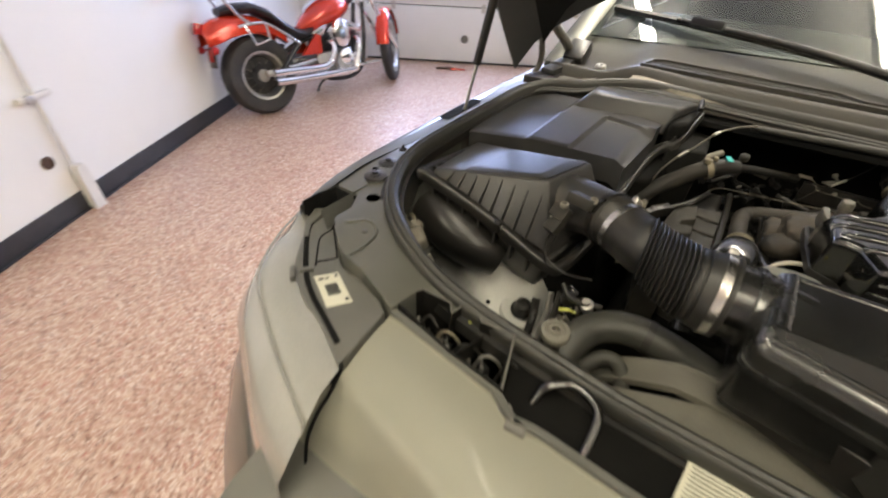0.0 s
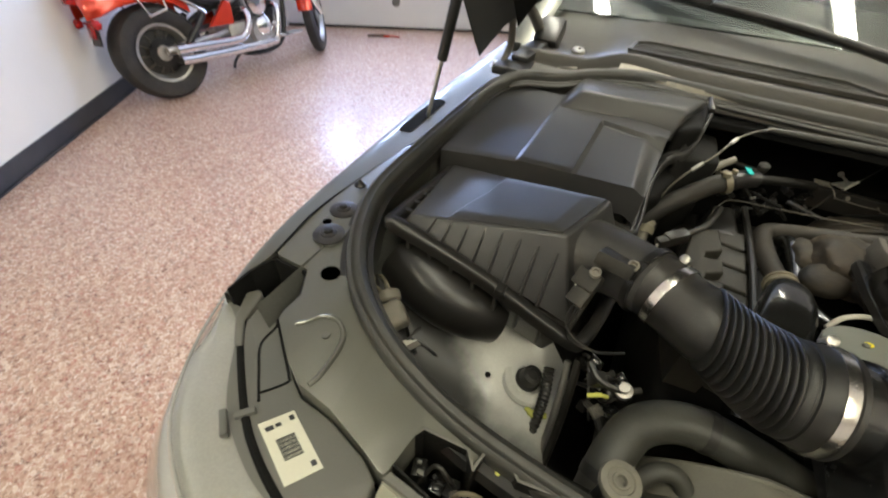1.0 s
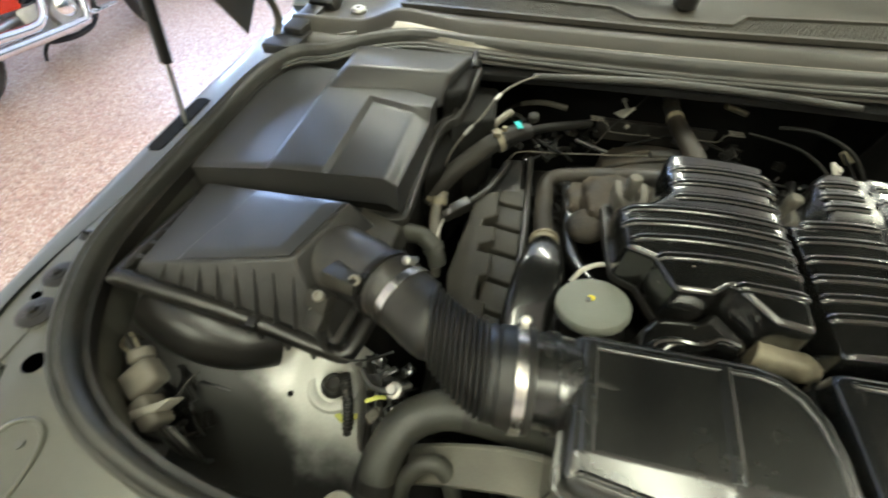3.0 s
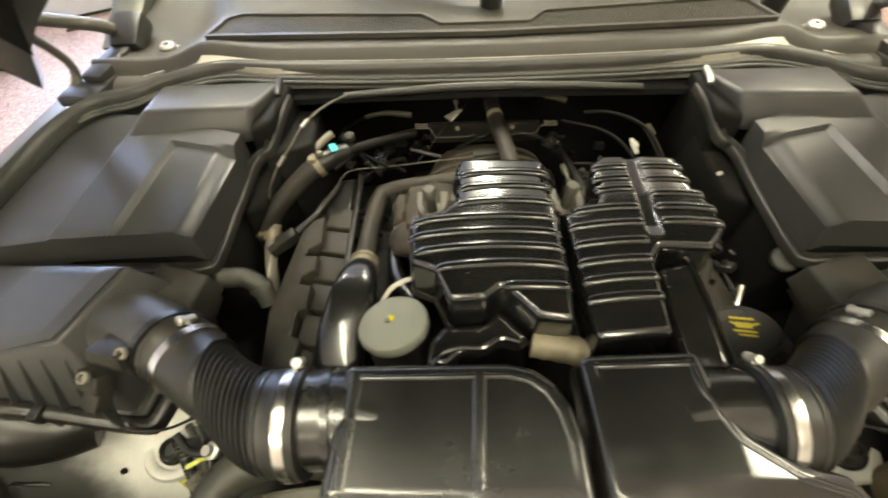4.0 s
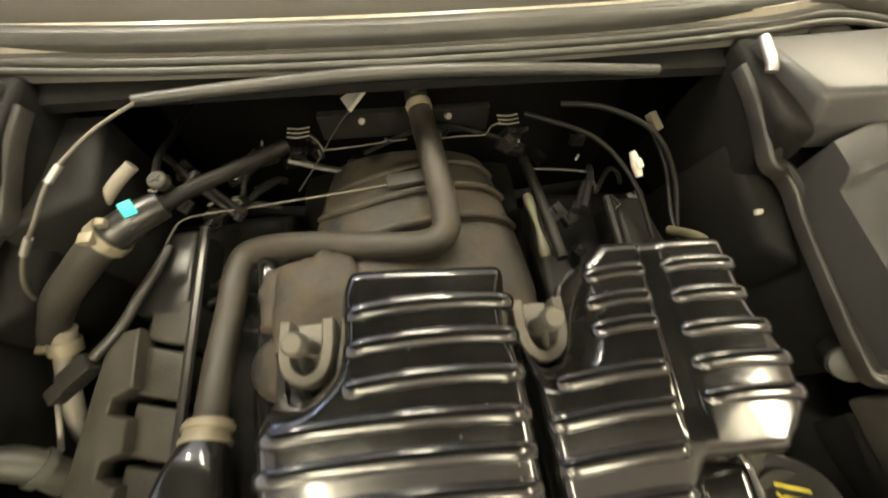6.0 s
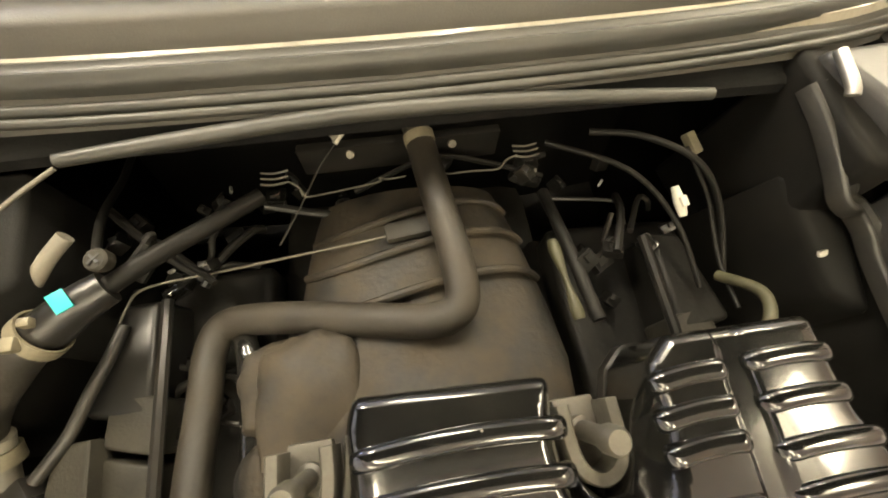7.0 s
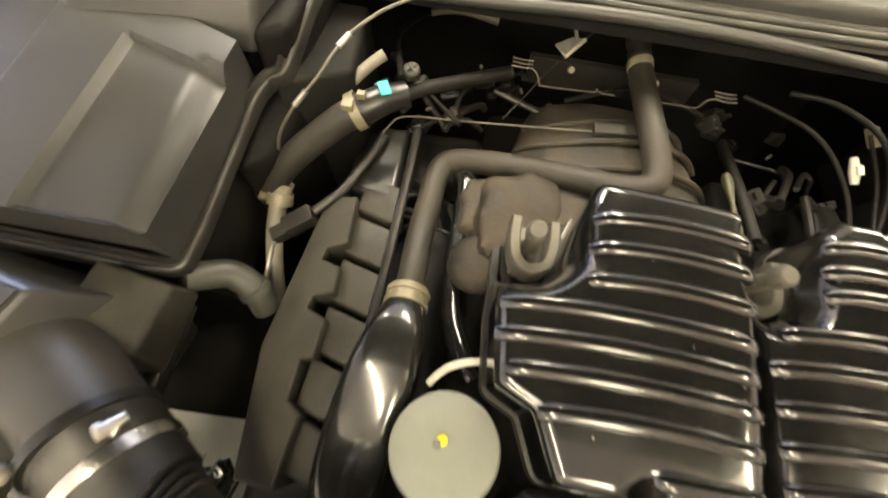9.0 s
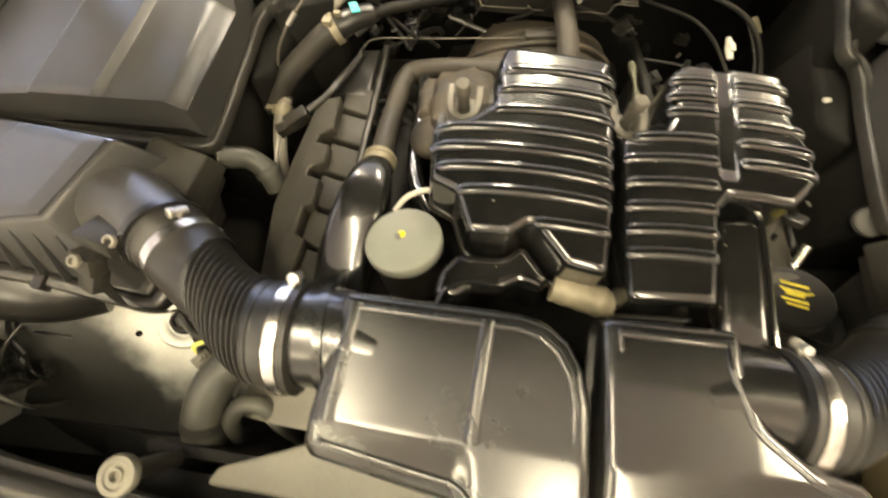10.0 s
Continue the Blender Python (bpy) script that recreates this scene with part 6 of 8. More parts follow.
part("body", dome(rounded(L_OUT, 0.010, 5), 0.965, COVER_Z, 0.0105, lambda x, y: lz(x, y) + notch(x, y), 0.0032), GLOSS, lcov)
part("body", dome(rounded(R_OUT, 0.010, 5), 0.965, COVER_Z, 0.0115, lambda x, y: rz(x, y) + notch(x, y), 0.0032), GLOSS, rcov)
RIB = [(0.0078, -0.003), (0.0073, 0.0006), (0.0062, 0.0026), (0.0046, 0.0038), (0.0025, 0.0044), (0.0, 0.0046), (-0.0025, 0.0044), (-0.0046, 0.0038), (-0.0062, 0.0026), (-0.0073, 0.0006), (-0.0078, -0.003)]


def rib(parent, y, x0, x1, zf, bow=0.004, lean=0.0):
    """A flat-topped bead across a cover, sinking into it at both ends."""
    n = 26
    line = []
    for k in range(n + 1):
        x = x0 + (x1 - x0) * k / n
        e = max(0.0, abs(2 * k / n - 1) - 0.88) / 0.12
        yy = y + bow * (1 - (2 * k / n - 1) ** 2) + lean * (x - (x0 + x1) / 2)
        line.append(Vector((x, yy, COVER_Z + zf(x, yy) - 0.005 * e * e)))
    part("rib", sweep(line, lambda u: RIB, up=(0, 0, 1)), GLOSS, parent, "", 50)


for y, x0 in ((0.896, -0.060), (0.868, -0.062), (0.838, -0.064), (0.809, -0.130), (0.783, -0.131), (0.757, -0.120), (0.729, -0.092)):
    rib(lcov, y, x0, 0.074, lz)
rib(lcov, 0.699, -0.004, 0.073, lz, 0.0)
for y, x0, x1 in ((0.913, 0.146, 0.196), (0.889, 0.142, 0.195), (0.867, 0.142, 0.195), (0.829, 0.104, 0.194), (0.800, 0.092, 0.194), (0.769, 0.094, 0.191), (0.739, 0.094, 0.187), (0.711, 0.095, 0.186), (0.684, 0.096, 0.184)):
    rib(rcov, y, x0, x1, rz, 0.002, 0.05)
for y, x1 in ((0.915, 0.283), (0.887, 0.284), (0.857, 0.295), (0.830, 0.303), (0.803, 0.304)):
    rib(rcov, y, 0.219, x1, rz, 0.002, -0.03)
for par, out in ((lcov, L_OUT), (rcov, R_OUT)):
    inner = rounded(out, 0.010, 3)
    part("rim_bead", sweep([Vector((p[0], p[1], 0.974)) for p in inner], lambda u: [(0.0055, -0.006), (0.0055, 0.003), (0.004, 0.005), (-0.004, 0.005), (-0.005, -0.006)], closed=True, up=(0, 0, 1)), SATIN, par)
# shoulder duct in front of the sloping cover
part("shoulder_duct", hexa([(0.208, 0.752, 1.012), (0.252, 0.756, 1.019), (0.252, 0.600, 1.008), (0.205, 0.598, 1.001)], [(0.205, 0.755, 0.95), (0.262, 0.755, 0.95), (0.262, 0.595, 0.94), (0.20, 0.595, 0.94)], 0.010), GLOSS, rcov, "gloss black duct")
part("duct_edge", tube([(0.232, 0.762, 1.022), (0.250, 0.758, 1.016), (0.254, 0.70, 1.012), (0.255, 0.605, 1.005)], 0.0035, 4, 8), GLOSS, rcov)
NECK = [(-0.108, 0.618), (-0.102, 0.650), (-0.086, 0.672), (-0.034, 0.676), (-0.010, 0.696), (0.026, 0.656), (0.012, 0.640), (-0.012, 0.645), (-0.034, 0.632), (-0.062, 0.630), (-0.080, 0.612)]
part("front_neck", dome(rounded(NECK, 0.008, 3), 0.930, 0.998, 0.013, lambda x, y: 0.10 * (y - 0.66), 0.005), GLOSS, lcov, "gloss black neck at the front edge")
part("neck_lip", tube([(-0.100, 0.612, 0.985), (-0.088, 0.632, 0.995), (-0.064, 0.640, 0.997), (-0.036, 0.640, 0.997), (-0.012, 0.652, 0.998), (0.010, 0.648, 0.996)], 0.0045, 6, 8), GLOSS, lcov)
for x, lift in ((-0.105, 0.0), (0.108, 0.002)):
    m_nut = thing("mounting_bolt", (x, 0.88, 0.98), "dull steel stud bolt in a forked bracket", "bolt", "cover bolts")
    part("fork", sweep(curve([(x - 0.019, 0.908, 1.008), (x - 0.019, 0.882, 1.008), (x - 0.014, 0.863, 1.008), (x, 0.855, 1.007), (x + 0.014, 0.863, 1.008), (x + 0.019, 0.882, 1.008), (x + 0.019, 0.908, 1.008)], 5), lambda u: [(0.0055, -0.020), (0.0055, 0.004), (0.004, 0.006), (-0.004, 0.006), (-0.0055, 0.004), (-0.0055, -0.020)], up=(0, 0, 1)), DULL, m_nut, "flat forked bracket")
    part("pad", box((x, 0.885, 0.978), (0.036, 0.056, 0.012), 0.004), DULL, m_nut)
    part("stud", lathe([(0.011, 0), (0.011, 0.006), (0.0078, 0.008), (0.0078, 0.046), (0.0105, 0.048), (0.0105, 0.060), (0.008, 0.064), (0.001, 0.064)], (x, 0.888, 0.982 + lift), (0.05 * (1 if x > 0 else -1), -0.12, 1), 14), DULL, m_nut)

# plenum boxes and necks
pl = thing("intake_plenum", (-0.07, 0.52, 0.95), "smudged gloss black intake plenum box", "intake box", "plenum boxes")
PL = rounded([(-0.191, 0.597), (-0.040, 0.599), (-0.012, 0.599), (0.014, 0.593), (0.036, 0.577), (0.051, 0.552), (0.058, 0.520), (0.061, 0.375), (-0.026, 0.375), (-0.046, 0.405), (-0.060, 0.424), (-0.201, 0.443)], [0.010, 0.0, 0.01, 0.02, 0.02, 0.02, 0.02, 0.02, 0.015, 0.01, 0.01, 0.015], 3)


def pl_top(x, y):
    """Level at the back, past a crease steeper to the front on the wide side of the rib."""
    return -0.05 * max(0, 0.60 - y) - (0.12 + 0.28 * (1 - ss(-0.062, -0.040, x))) * max(0.0, 0.473 - y)


part("box", dome(PL, 0.925, 1.048, 0.012, pl_top, 0.006), BOXHAZE, pl)
for x in (-0.044, -0.176):
    part("top_rib", sweep([Vector((x - 0.04 * (0.58 - y), y, 1.0475 + pl_top(x, y))) for y in (0.586, 0.56, 0.53, 0.50, 0.487, 0.475)], lambda u: [(0.010, -0.003), (0.006, 0.0018), (0.002, 0.0042), (-0.002, 0.0042), (-0.006, 0.0018), (-0.010, -0.003)], up=(0, 0, 1)), BOXHAZE, pl, "raised rib across the box top", 60)
part("edge_lip", sweep([Vector((p[0], p[1], 1.012 + pl_top(p[0], p[1]))) for p in PL], lambda u: [(0.005, -0.006), (0.004, 0.004), (-0.004, 0.004), (-0.005, -0.006)], closed=True, up=(0, 0, 1)), BOXHAZE, pl)
part("foot_flange", slab(rounded([(-0.196, 0.595), (-0.03, 0.595), (0.050, 0.55), (0.055, 0.40), (-0.034, 0.410), (-0.192, 0.458)], 0.01), 0.90, 0.958, 0.004), SATIN, pl, "lower half of the box")
part("neck", tube([(-0.150, 0.548, 0.992), (-0.20, 0.556, 0.994), (-0.255, 0.552, 0.996)], 0.054, 3, 28), BOXHAZE, pl, "round gloss black inlet neck")
part("neck_ring", tube([(-0.206, 0.556, 0.994), (-0.214, 0.555, 0.9945)], 0.0580, 1, 28), BOXHAZE, pl)

def inset_line(outline, d):
    n = len(outline)
    a2 = sum(outline[i][0] * outline[(i + 1) % n][1] - outline[(i + 1) % n][0] * outline[i][1] for i in range(n))
    out = []
    for i in range(n):
        t = (Vector(outline[(i + 1) % n][:2]) - Vector(outline[i - 1][:2])).normalized()
        out.append(Vector(outline[i][:2]) + Vector((-t.y, t.x)) * d * (1 if a2 > 0 else -1))
    return out


def top_ridge(outline, zf, z1):
    """A raised line that follows the rim of a box top."""
    line = [Vector((p.x, p.y, z1 + zf(p.x, p.y))) for p in inset_line(outline, 0.0165)]
    return sweep(line, lambda u: [(0.0042, -0.003), (0.003, 0.0012), (0.001, 0.0024), (-0.001, 0.0024), (-0.003, 0.0012), (-0.0042, -0.003)], closed=True, up=(0, 0, 1))


part("top_ridge", top_ridge(PL, pl_top, 1.048), BOXHAZE, pl, "", 60)
pr = thing("intake_plenum", (0.18, 0.52, 0.95), "gloss black intake plenum box with a curved side", "intake box", "plenum boxes")
PR = rounded([(0.066, 0.608), (0.196, 0.612), (0.200, 0.570), (0.215, 0.530), (0.255, 0.503), (0.300, 0.492), (0.335, 0.455), (0.335, 0.40), (0.070, 0.40)], [0.014, 0.012, 0.02, 0.02, 0.02, 0.02, 0.01, 0.01, 0.01], 4)


def pr_top(x, y):
    """Falls gently to the front, then steeply past a crease, and a little to the outer side."""
    return -0.34 * max(0.0, 0.472 + 0.09 * (x - 0.072) - y) - 0.04 * max(0, 0.60 - y) - 0.10 * max(0, x - 0.2)


part("box", dome(PR, 0.925, 1.047, 0.012, pr_top, 0.006), BOXGLOSS, pr)
part("edge_lip", sweep([Vector((p[0], p[1], 1.006 + pr_top(p[0], p[1]))) for p in PR], lambda u: [(0.005, -0.006), (0.004, 0.004), (-0.004, 0.004), (-0.005, -0.006)], closed=True, up=(0, 0, 1)), BOXGLOSS, pr)
part("top_ridge", top_ridge(PR, pr_top, 1.047), BOXGLOSS, pr, "", 60)
part("neck", tube([(0.165, 0.548, 0.992), (0.21, 0.556, 0.994), (0.268, 0.552, 0.996)], 0.054, 3, 28), BOXGLOSS, pr, "round gloss black inlet neck")
part("side_pipe", tube([(0.325, 0.455, 0.965), (0.37, 0.44, 0.955), (0.43, 0.425, 0.945)], 0.012, 4, 10), RUBBER, pr, "thin black breather hose")
part("pipe_clip", lathe([(0.015, 0), (0.016, 0.004), (0.016, 0.014), (0.015, 0.018)], (0.418, 0.428, 0.947), (1, -0.3, -0.2), 14), STEEL, pr)

# bellows hoses with clamps
def hose_clamp(name, c, axis, r, w, screw_dir, parent):
    ring_ob = part(name, lathe([(r - 0.001, -w / 2), (r + 0.0012, -w / 2), (r + 0.0016, 0), (r + 0.0012, w / 2), (r - 0.001, w / 2)], c, axis, 36, False), STEEL, parent, "bright steel band clamp")
    ax, up = Vector(axis).normalized(), Vector(screw_dir).normalized()
    side = ax.cross(up).normalized()
    p = Vector(c) + up * (r + 0.006)
    part("clamp_screw", join(tube([p - side * 0.009, p + side * 0.006], 0.0048, 1, 10), lathe([(0.0062, 0), (0.0065, 0.005), (0.005, 0.006), (0.001, 0.006)], p + side * 0.006, side, 12), box(p - up * 0.003, (0.011, 0.011, 0.005), 0.001)), ZINC, ring_ob, "bright clamp screw")
    return ring_ob


def bellows(s, dx):
    h = thing("intake_hose", (-s * -0.33 if s > 0 else -0.33, 0.60, 0.92), "ribbed black rubber intake hose with steel clamps", "hose", "intake hoses")
    # stations along the hose: x, y, turn of the ring about z in degrees, radius; the ribbed length keeps its rings square to the plenum neck
    rings = [(-0.438, 0.6500, -33, 0.0462), (-0.412, 0.6335, -33, 0.0462), (-0.411, 0.6328, -33, 0.0450), (-0.390, 0.6192, -32, 0.0448), (-0.375, 0.6095, -28, 0.0450), (-0.366, 0.6035, -16, 0.0464), (-0.361, 0.6005, -4, 0.0476)]
    n, x0, x1 = 11, -0.358, -0.2835 - dx
    for k in range(n):
        for f, dr in ((0.0, -0.0034), (0.12, -0.0012), (0.28, 0.0018), (0.44, 0.0030), (0.58, 0.0030), (0.74, 0.0018), (0.90, -0.0012)):
            u = (k + f) / n
            x = x0 + (x1 - x0) * u
            y = 0.5985 - 0.0465 * (1 - (1 - u) ** 1.5)
            rings.append((x, y, 4 + 2 * u, 0.0492 + 0.0054 * u + dr))
    for x, y, r in ((-0.2830, 0.5518, 0.0530), (-0.2800, 0.5515, 0.0560), (-0.2740, 0.5508, 0.0562), (-0.2730, 0.5508, 0.0548), (-0.2710, 0.5507, 0.0548), (-0.2700, 0.5506, 0.0572), (-0.2590, 0.5502, 0.0578), (-0.2560, 0.5502, 0.0588), (-0.2400, 0.5505, 0.0588), (-0.2390, 0.5506, 0.0602), (-0.2340, 0.5510, 0.0602), (-0.2330, 0.5510, 0.0560)):
        rings.append((x - dx, y, 3, r))
    rows = []
    for x, y, turn, r in rings:
        side = Vector((-math.sin(radians(turn)), math.cos(radians(turn)), 0))
        row = [Vector((x, y, 0.9985)) + side * (r * math.cos(a)) + Vector((0, 0, r * math.sin(a))) for a in (2 * math.pi * k / 44 for k in range(44))]
        rows.append([Vector((-s * q.x, q.y, q.z)) for q in row])
    part("sleeve", loft(rows), RUBBER, h, "", 50)
    for (x, y, turn, r), up in (((-0.402, 0.627, -33, 0.0462), (0.05, 0.65, 0.75)), ((-0.248 - dx, 0.5503, 3, 0.0600), (0.0, 0.85, 0.53))):
        hose_clamp("clamp", (-s * x, y, 0.9985), (-s * math.cos(radians(turn)), math.sin(radians(turn)), 0), r, 0.0115, Vector(up), h)
    return h


for s, dx in ((-1, 0.0), (1, 0.012)):
    bellows(s, dx)

# air filter housings
def air_box(s):
    a = thing("air_filter_housing", (-s * -0.64 if s > 0 else -0.64, 0.68, 0.82), "black plastic air filter housing with a louvred front", "air filter box", "air filter housings")
    FL, FR, BR, BL = (-0.785, 0.606, 0.998), (-0.550, 0.632, 1.036), (-0.512, 0.742, 1.042), (-0.800, 0.792, 0.986)
    fl, fr, br, bl = (-0.790, 0.594, 0.986), (-0.505, 0.588, 0.912), (-0.468, 0.775, 0.930), (-0.806, 0.802, 0.968)
    if s > 0:
        FR, BR, fr, br = (-0.592, 0.632, 1.030), (-0.548, 0.745, 1.036), (-0.535, 0.588, 0.915), (-0.505, 0.772, 0.935)
    lid = part("lid", hexa(mir(s, [FL, FR, BR, BL]), mir(s, [fl, fr, br, bl]), 0.005), COVER, a, "smooth black lid")
    top = [tuple(Vector(q) + (Vector((-0.66, 0.69, q[2])) - Vector(q)).normalized() * 0.008 + Vector((0, 0, 0.0005))) for q in (FL, FR, BR, BL)]
    def step(u, v):
        """The lid's inner part stands a little proud behind a bent edge."""
        e = 0.24 + 0.20 * min(v, 0.55) + 0.10 * max(0.0, v - 0.55)
        return 0.0042 * ss(e, e + 0.012, u) * min(1, 9 * min(1 - u, v, 1 - v) + 0.1)
    part("lid_panel", patch(*mir(s, top), 110, 24, step, 0.003), COVER, lid, "stepped lid top", 18)
    F0, F1, f0, f1 = (Vector(q) for q in (FL, FR, fl, fr))
    face_n = (F1 - F0).cross(f0 - F0).normalized()
    face_n = face_n if face_n.y < 0 else -face_n
    for k in range(8):
        low = 0.13 + 0.098 * k
        high = low + 0.045 + 0.10 * low
        q = f0.lerp(f1, low)
        p = F0.lerp(F1, high).lerp(f0.lerp(f1, high), 0.04 + 0.30 * max(0.0, high - 0.25) ** 1.5)
        w = (F1 - F0).normalized() * 0.0022
        grow = 0.004 + 0.0055 * min(1.0, low * 2.2)
        ring0 = [p - w, p + w, q + w * 1.4, q - w * 1.4]
        ring1 = [p - w * 0.3 + face_n * 0.0012, p + w * 0.3 + face_n * 0.0012, q + w * 0.3 + face_n * grow, q - w * 0.3 + face_n * grow]
        part("louvre", loft([mir(s, ring0), mir(s, ring1)]), COVER, a)
    rim = [(-0.806, 0.800, 0.968), (-0.808, 0.60, 0.990), (-0.795, 0.584, 0.992), (-0.70, 0.583, 0.968), (-0.613, 0.583, 0.940), (-0.505, 0.576, 0.906), (-0.478, 0.590, 0.905), (-0.462, 0.68, 0.918), (-0.462, 0.775, 0.925)]
    part("tray_rim", sweep(curve(mir(s, rim), 4), lambda u: [(0.009, -0.016), (0.010, 0.002), (0.006, 0.006), (-0.006, 0.006), (-0.010, 0.002), (-0.009, -0.016)], up=(0, 0, 1)), SATIN, a, "black tray rim", 60)
    part("tray", hexa(mir(s, [(-0.800, 0.590, 0.982), (-0.500, 0.582, 0.900), (-0.465, 0.778, 0.918), (-0.808, 0.800, 0.962)]), mir(s, [(-0.770, 0.625, 0.86), (-0.530, 0.612, 0.80), (-0.50, 0.765, 0.80), (-0.775, 0.78, 0.85)]), 0.008), FILTERM, a, "black lower tray")
    for k in range(7):
        t = 0.08 + 0.13 * k
        p = Vector((-0.800, 0.588, 0.975)).lerp(Vector((-0.500, 0.580, 0.893)), t)
        part("tray_rib", box((-s * p.x, p.y + 0.002, p.z - 0.02), (0.005, 0.016, 0.045), 0.001), FILTERM, a)
    for k in range(6):
        y = 0.62 + 0.030 * k
        part("rim_tooth", box((-s * -0.800, y, 0.990 - 0.10 * (y - 0.6)), (0.022, 0.007, 0.010), 0.001), SATIN, a)
    part("snorkel", tube(mir(s, [(-0.80, 0.600, 0.905), (-0.765, 0.592, 0.895), (-0.715, 0.585, 0.880), (-0.665, 0.590, 0.862), (-0.62, 0.61, 0.84)]), lambda u: 0.046 + 0.010 * math.sin(math.pi * u), 6, 24), SATIN, a, "smooth black snorkel under the tray")
    neck = part("neck", join(tube(mir(s, [(-0.565, 0.690, 0.972), (-0.515, 0.682, 0.980), (-0.465, 0.662, 0.992), (-0.422, 0.638, 0.999)]), lambda u: 0.054 - 0.008 * ss(0.2, 0.8, u), 6, 32)), FILTERM, a, "round black outlet neck")
    part("neck_ring", tube(mir(s, [(-0.436, 0.646, 0.998), (-0.428, 0.641, 0.999)]), 0.0505, 1, 32), SATIN, neck)
    if s > 0:
        part("sensor_plate", hexa([(0.468, 0.604, 1.040), (0.565, 0.612, 1.026), (0.575, 0.700, 1.034), (0.490, 0.694, 1.037)], [(0.478, 0.610, 0.99), (0.575, 0.618, 0.99), (0.580, 0.700, 0.99), (0.500, 0.694, 0.99)], 0.006), COILM, a, "dusty grey sensor plate")
    sen = part("air_flow_sensor", join(box((-s * -0.478, 0.628, 1.024), (0.050, 0.044, 0.020), 0.004, (-22, 0, -s * -14)), box((-s * -0.505, 0.598, 1.004), (0.034, 0.022, 0.026), 0.004, (-40, 0, -s * -20)), box((-s * -0.507, 0.584, 0.985), (0.026, 0.020, 0.030), 0.003, (-50, 0, -s * -20))), COILM, a, "grey-brown air-flow sensor with plug")
    for x, y, z in ((-0.460, 0.616, 1.036), (-0.500, 0.592, 1.024)) if s < 0 else ((-0.477, 0.620, 1.043), (-0.503, 0.675, 1.040)):
        part("sensor_screw", lathe([(0.0076, 0), (0.0076, 0.004), (0.0068, 0.005), (0.0046, 0.005), (0.0040, 0.001), (0.001, 0.001)], (-s * x, y, z), (0, -0.4, 1), 14), PALE, sen)
    part("plug_clip", box((-s * -0.514, 0.590, 0.997), (0.010, 0.004, 0.020), 0.001, (-40, 0, 20)), WHITEP, sen)
    for k in range(3):
        part("sensor_wire", tube(mir(s, [(-0.508 + 0.006 * k, 0.582, 0.975), (-0.512 + 0.006 * k, 0.573, 0.95), (-0.50, 0.565, 0.925 - 0.004 * k), (-0.46, 0.57, 0.905), (-0.42, 0.60, 0.89)]), 0.0022, 6, 6), RUBBER, sen)
    for cx, cy, cz in ((-0.613, 0.578, 0.940), (-0.79, 0.585, 0.985)):
        part("tray_clip", box((-s * cx, cy, cz), (0.015, 0.020, 0.019), 0.003), SATIN, a)
    part("corner_box", hexa(mir(s, [(-0.52, 0.70, 1.000), (-0.452, 0.71, 0.975), (-0.452, 0.782, 0.965), (-0.52, 0.79, 0.99)]), mir(s, [(-0.525, 0.69, 0.92), (-0.448, 0.70, 0.92), (-0.448, 0.79, 0.92), (-0.525, 0.80, 0.92)]), 0.006), COILM, a, "dusty grey lid corner")
    return a


for s in (-1, 1):
    air_box(s)

